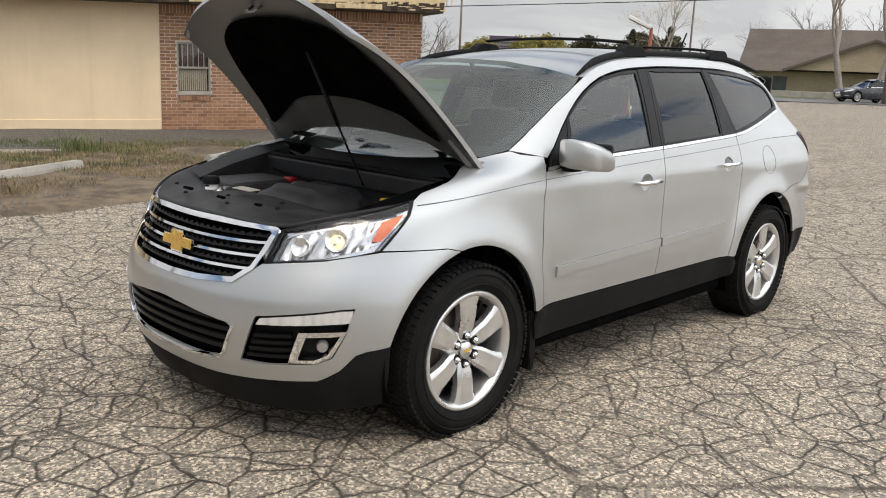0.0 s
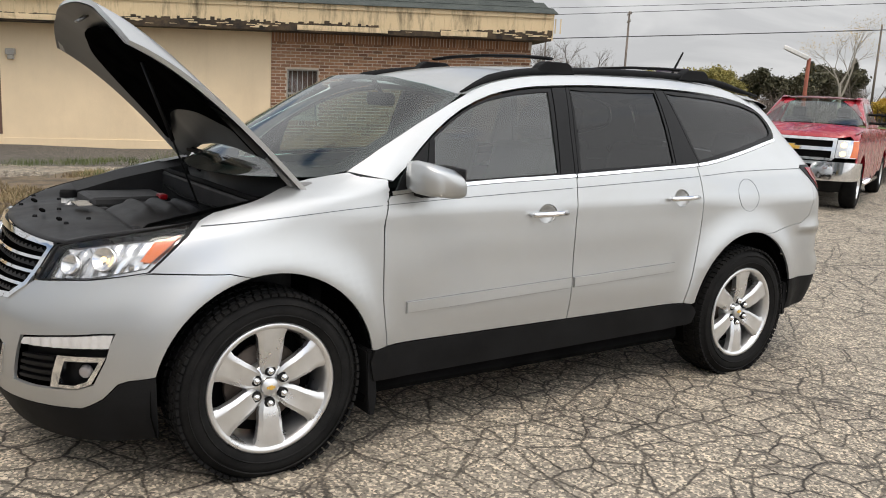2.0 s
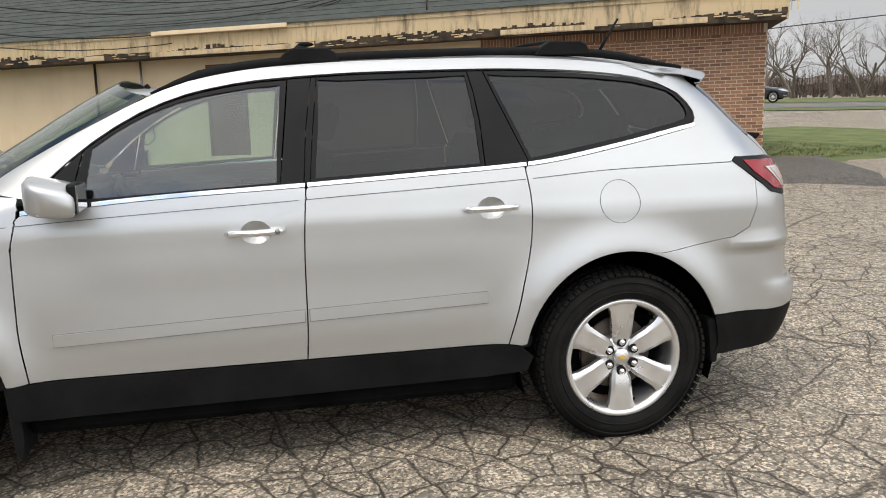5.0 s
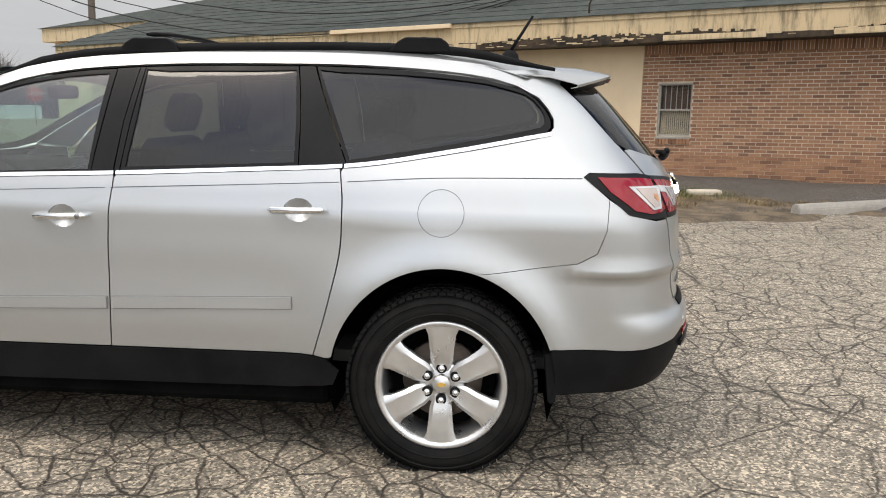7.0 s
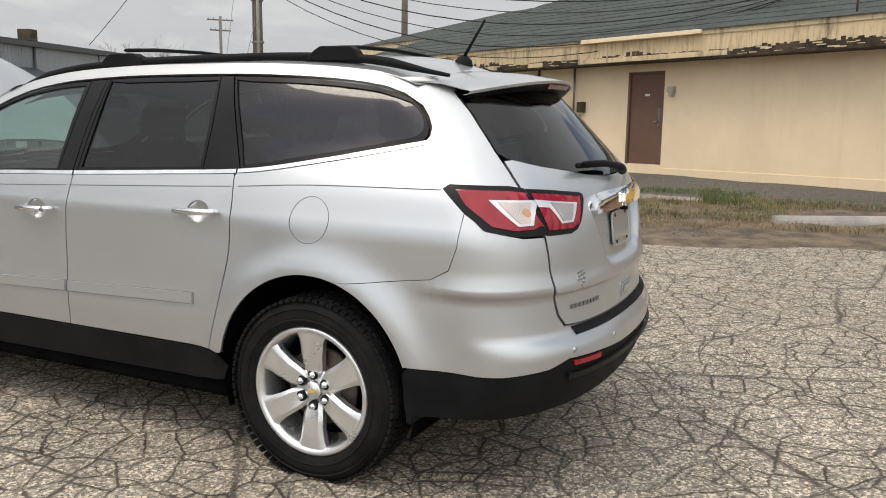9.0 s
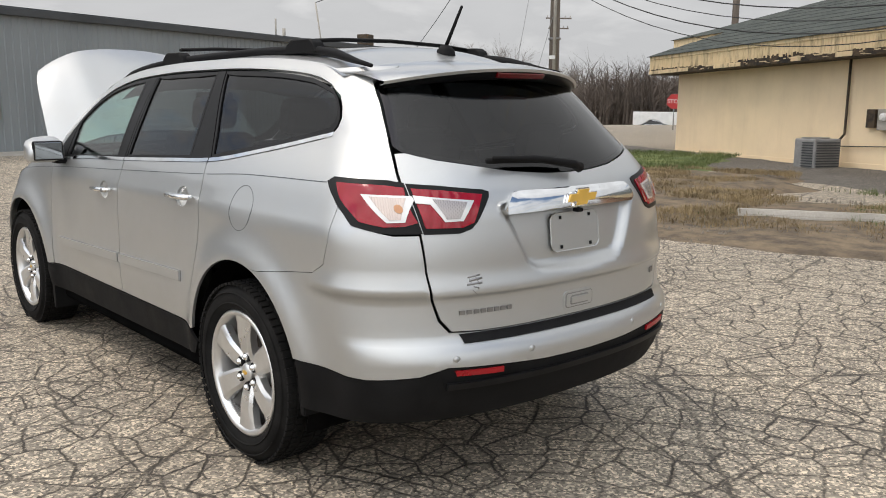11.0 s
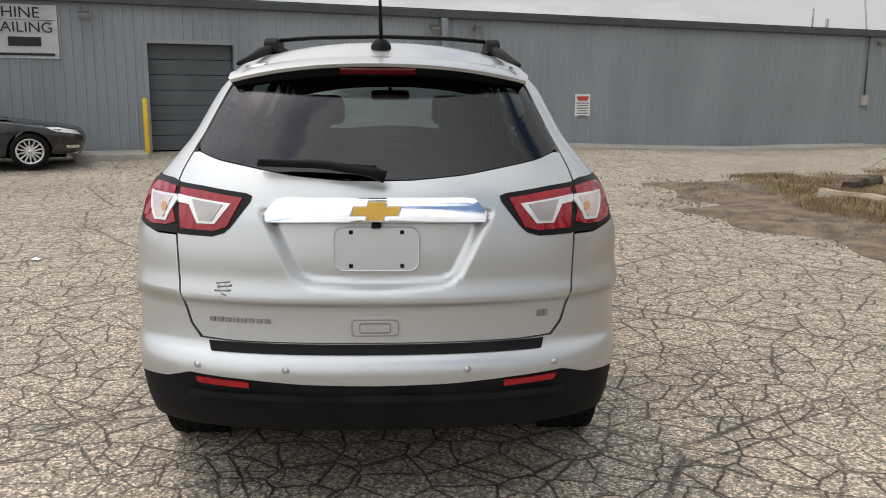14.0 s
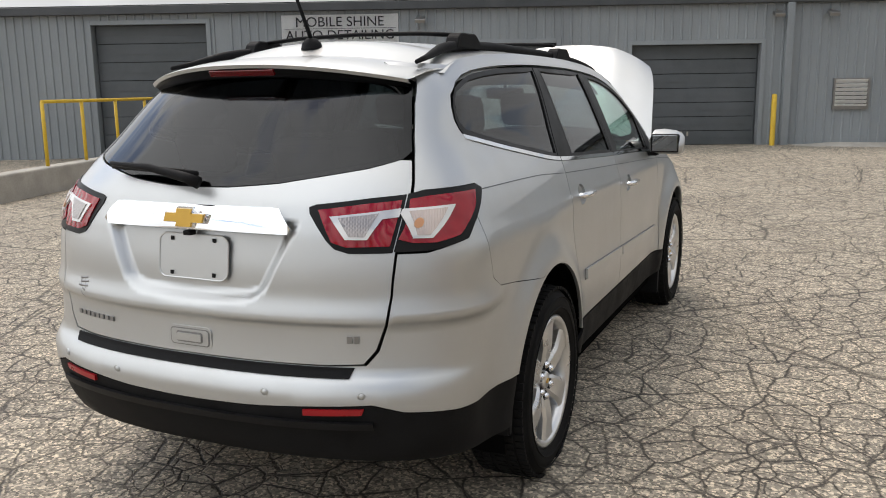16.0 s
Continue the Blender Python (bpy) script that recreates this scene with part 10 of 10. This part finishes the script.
b = bmesh.new(); box(b, (0.6, -16, 0.0), (46, -0.8, 2.9)); in_far("wall", b, "tan", "tan siding wall")
b = bmesh.new()
prism(b, [(0.3, 2.75), (-0.6, 2.75), (-7.6, 6.9), (-8.4, 6.9), (-16.6, 2.75), (-16.2, 2.6), (-8.2, 6.5), (-7.8, 6.5)], BM_ @ Matrix(((0, 0, 1, 0), (1, 0, 0, 0), (0, 1, 0, 0), (0, 0, 0, 1))), 47)
part("main_roof", fixed(b), "roofbrown", br, "brown shingle roof slope")
b = bmesh.new(); v = [b.verts.new(p) for p in ((4.6, 0.8, 2.9), (18, 0.8, 2.9), (11.3, 0.8, 5.4), (4.6, -6, 2.9), (18, -6, 2.9), (11.3, -6, 5.4))]
for f in ((0, 1, 2), (3, 5, 4), (0, 3, 4, 1)):
    b.faces.new([v[i] for i in f])
in_far("gable_wall", b, "tan", "tan gable end")
b = bmesh.new()
for p, q in (((4.0, 2.68), (11.3, 5.42)), ((18.6, 2.68), (11.3, 5.42))):
    v = [b.verts.new((p[0], o, p[1] + dz)) for o in (1.2, -6) for dz in (0, 0.25)] + [b.verts.new((q[0], o, q[1] + dz)) for o in (1.2, -6) for dz in (0, 0.25)]
    for f in ((0, 1, 5, 4), (2, 6, 7, 3), (1, 3, 7, 5), (0, 4, 6, 2), (0, 2, 3, 1)):
        b.faces.new([v[i] for i in f])
in_far("gable_roof", b, "roofbrown")
for a in (1.5, 3.2, 20.5, 24, 28, 33, 38):
    b = bmesh.new(); box(b, (a, -0.82, 0.9), (a + 1.2, -0.76, 2.3)); in_far("window", b, "shutter")
b = bmesh.new(); box(b, (-2, 3.5, 0.0), (30, 4.0, 1.05), 0.03); in_far("low_wall", b, "concrete", "pale low wall before the building")

# cables over the lot, along the road
for p, q, r in (((8.3066, 57.921, 3.1082), (81.4664, 6.891, 9.8828), 0.03), ((8.3836, 57.8698, 4.3324), (81.1024, 7.1422, 11.7706), 0.018), ((21.8952, 48.443, 6.2618), (59.0778, 22.508, 9.7352), 0.014)):
    cable("overhead_cable", [p, q], 0.25, r, "black overhead cable along the road")

# timbers and rubble on the dirt bank
def timber(p, q, w, h, material, label, seed):
    r = random.Random(seed)
    p, q = Vector((*p, 0)), Vector((*q, 0))
    d = q - p
    b = bmesh.new()
    n = 7
    rings = []
    for k in range(n + 1):
        t = k / n
        c = p + d * t
        s = Vector((-d.y, d.x, 0)).normalized()
        z = ground_z(c.x, c.y) + 0.1
        ww, hh = w * r.uniform(0.85, 1.1), h * r.uniform(0.8, 1.1)
        rings.append([b.verts.new(c + s * a * ww + Vector((0, 0, z + e * hh))) for a, e in ((-0.5, -0.4), (0.5, -0.4), (0.52, 0.6), (0.38, 0.95), (-0.36, 1.0), (-0.5, 0.65))])
    for r0, r1 in zip(rings, rings[1:]):
        for k in range(6):
            b.faces.new((r0[k], r0[(k + 1) % 6], r1[(k + 1) % 6], r1[k]))
    b.faces.new(rings[0][::-1]); b.faces.new(rings[-1])
    tagged(part("timber", fixed(b), material), label, "timber", "old timbers")


timber((-4.97, 6.09), (-3.22, 6.79), 0.2, 0.13, "timber", "long weathered timber lying on the dirt bank", 1)
timber((-3.24, 6.06), (-2.77, 6.58), 0.14, 0.08, "timber", "short weathered board lying on the dirt bank", 2)
timber((-2.26, 6.27), (-1.19, 6.67), 0.22, 0.2, "timber", "heavy old timber sleeper on the dirt bank", 3)
timber((-5.54, 6.77), (-6.15, 7.56), 0.22, 0.18, "rot", "dark rotten log on the dirt bank", 4)
timber((-3.98, 8.3), (-3.38, 8.66), 0.2, 0.1, "timber", "weathered timber half sunk in dry grass", 5)
timber((-6.5, 7.75), (-4.1, 7.6), 0.2, 0.14, "timber", "weathered timber beside the rubble", 6)
timber((-3.1, 6.9), (-2.45, 8.0), 0.16, 0.1, "timber", "weathered timber across the dirt bank", 7)


def chunk(x, y, s, seed, material="rubble"):
    r = random.Random(seed)
    b = bmesh.new()
    bmesh.ops.create_icosphere(b, subdivisions=2, radius=1)
    for v in b.verts:
        k = 1 + 0.35 * noise.noise(v.co * 1.3 + Vector((seed, 0, 0)))
        v.co = Vector((v.co.x * s * k, v.co.y * s * 0.7 * k, max(v.co.z * s * 0.42 * k, -0.05)))
    b.transform(Matrix.Translation((x, y, ground_z(x, y) + 0.1)) @ Matrix.Rotation(r.random() * 6, 4, "Z"))
    tagged(part("rubble", b, material), "broken concrete lump on the dirt bank", "rubble", "rubble lumps")


for i, (x, y) in enumerate(((-5.05, 8.35), (-5.4, 7.48), (-4.66, 6.04), (-7.98, 10.39), (-5.73, 8.2), (-8.12, 11.18), (-6.2, 9.3), (-5.4, 8.9))):
    chunk(x, y, (0.33, 0.2, 0.24, 0.3, 0.16, 0.28, 0.35, 0.2)[i], i + 3)
rng = random.Random(31)
gv, gf = [], []
for k in range(7000):                   # loose stones and crumbs of asphalt
    (ox, oy), ax, ay = STRIP
    u, v = rng.uniform(-3.6, 12), rng.uniform(0.1, 5.5)
    x, y = ox + ax[0] * u + ay[0] * v, oy + ax[1] * u + ay[1] * v
    if noise.noise((x * 0.6, y * 0.6, 9)) < 0.0:
        continue
    s = 0.008 + 0.02 * rng.random() ** 3
    z = ground_z(x, y) + 0.02 + (0.12 if u < -1.5 and v > 1.6 else 0.05 if v > 0.6 else 0)
    i = len(gv)
    gv += [(x - s, y, z - s), (x, y - s * 0.8, z - s), (x + s, y, z - s), (x, y + s, z - s), (x + s * 0.2, y, z + s * 0.7)]
    gf += [(i, i + 1, i + 4), (i + 1, i + 2, i + 4), (i + 2, i + 3, i + 4), (i + 3, i, i + 4)]
me = bpy.data.meshes.new("loose_stones"); me.from_pydata(gv, [], gf); me.materials.append(M["rubble"])
tagged(new("loose_stones", me), "loose stones and crumbs along the dirt strip", "gravel", kind="stuff")
# a crumpled sheet of paper on the asphalt
b = bmesh.new()
rng = random.Random(2)
g = [[b.verts.new((-0.98 + i * 0.02, -3.36 + j * 0.018, 0.012 + 0.016 * rng.random())) for j in range(5)] for i in range(6)]
for i in range(5):
    for j in range(4):
        b.faces.new((g[i][j], g[i][j + 1], g[i + 1][j + 1], g[i + 1][j]))
tagged(part("paper_scrap", b, "white"), "crumpled white paper scrap on the asphalt", "litter")
# pinkish stone by the walk
b = bmesh.new(); box(b, (-0.28, -0.1, 0.0), (0.28, 0.1, 0.12), 0.03, Matrix.Translation((6.6, 10.0, ground_z(6.6, 10.0) + 0.03)) @ Matrix.Rotation(0.2, 4, "Z"))
tagged(part("stone_block", b, "mortar"), "pale pinkish stone block at the walk's edge", "stone")
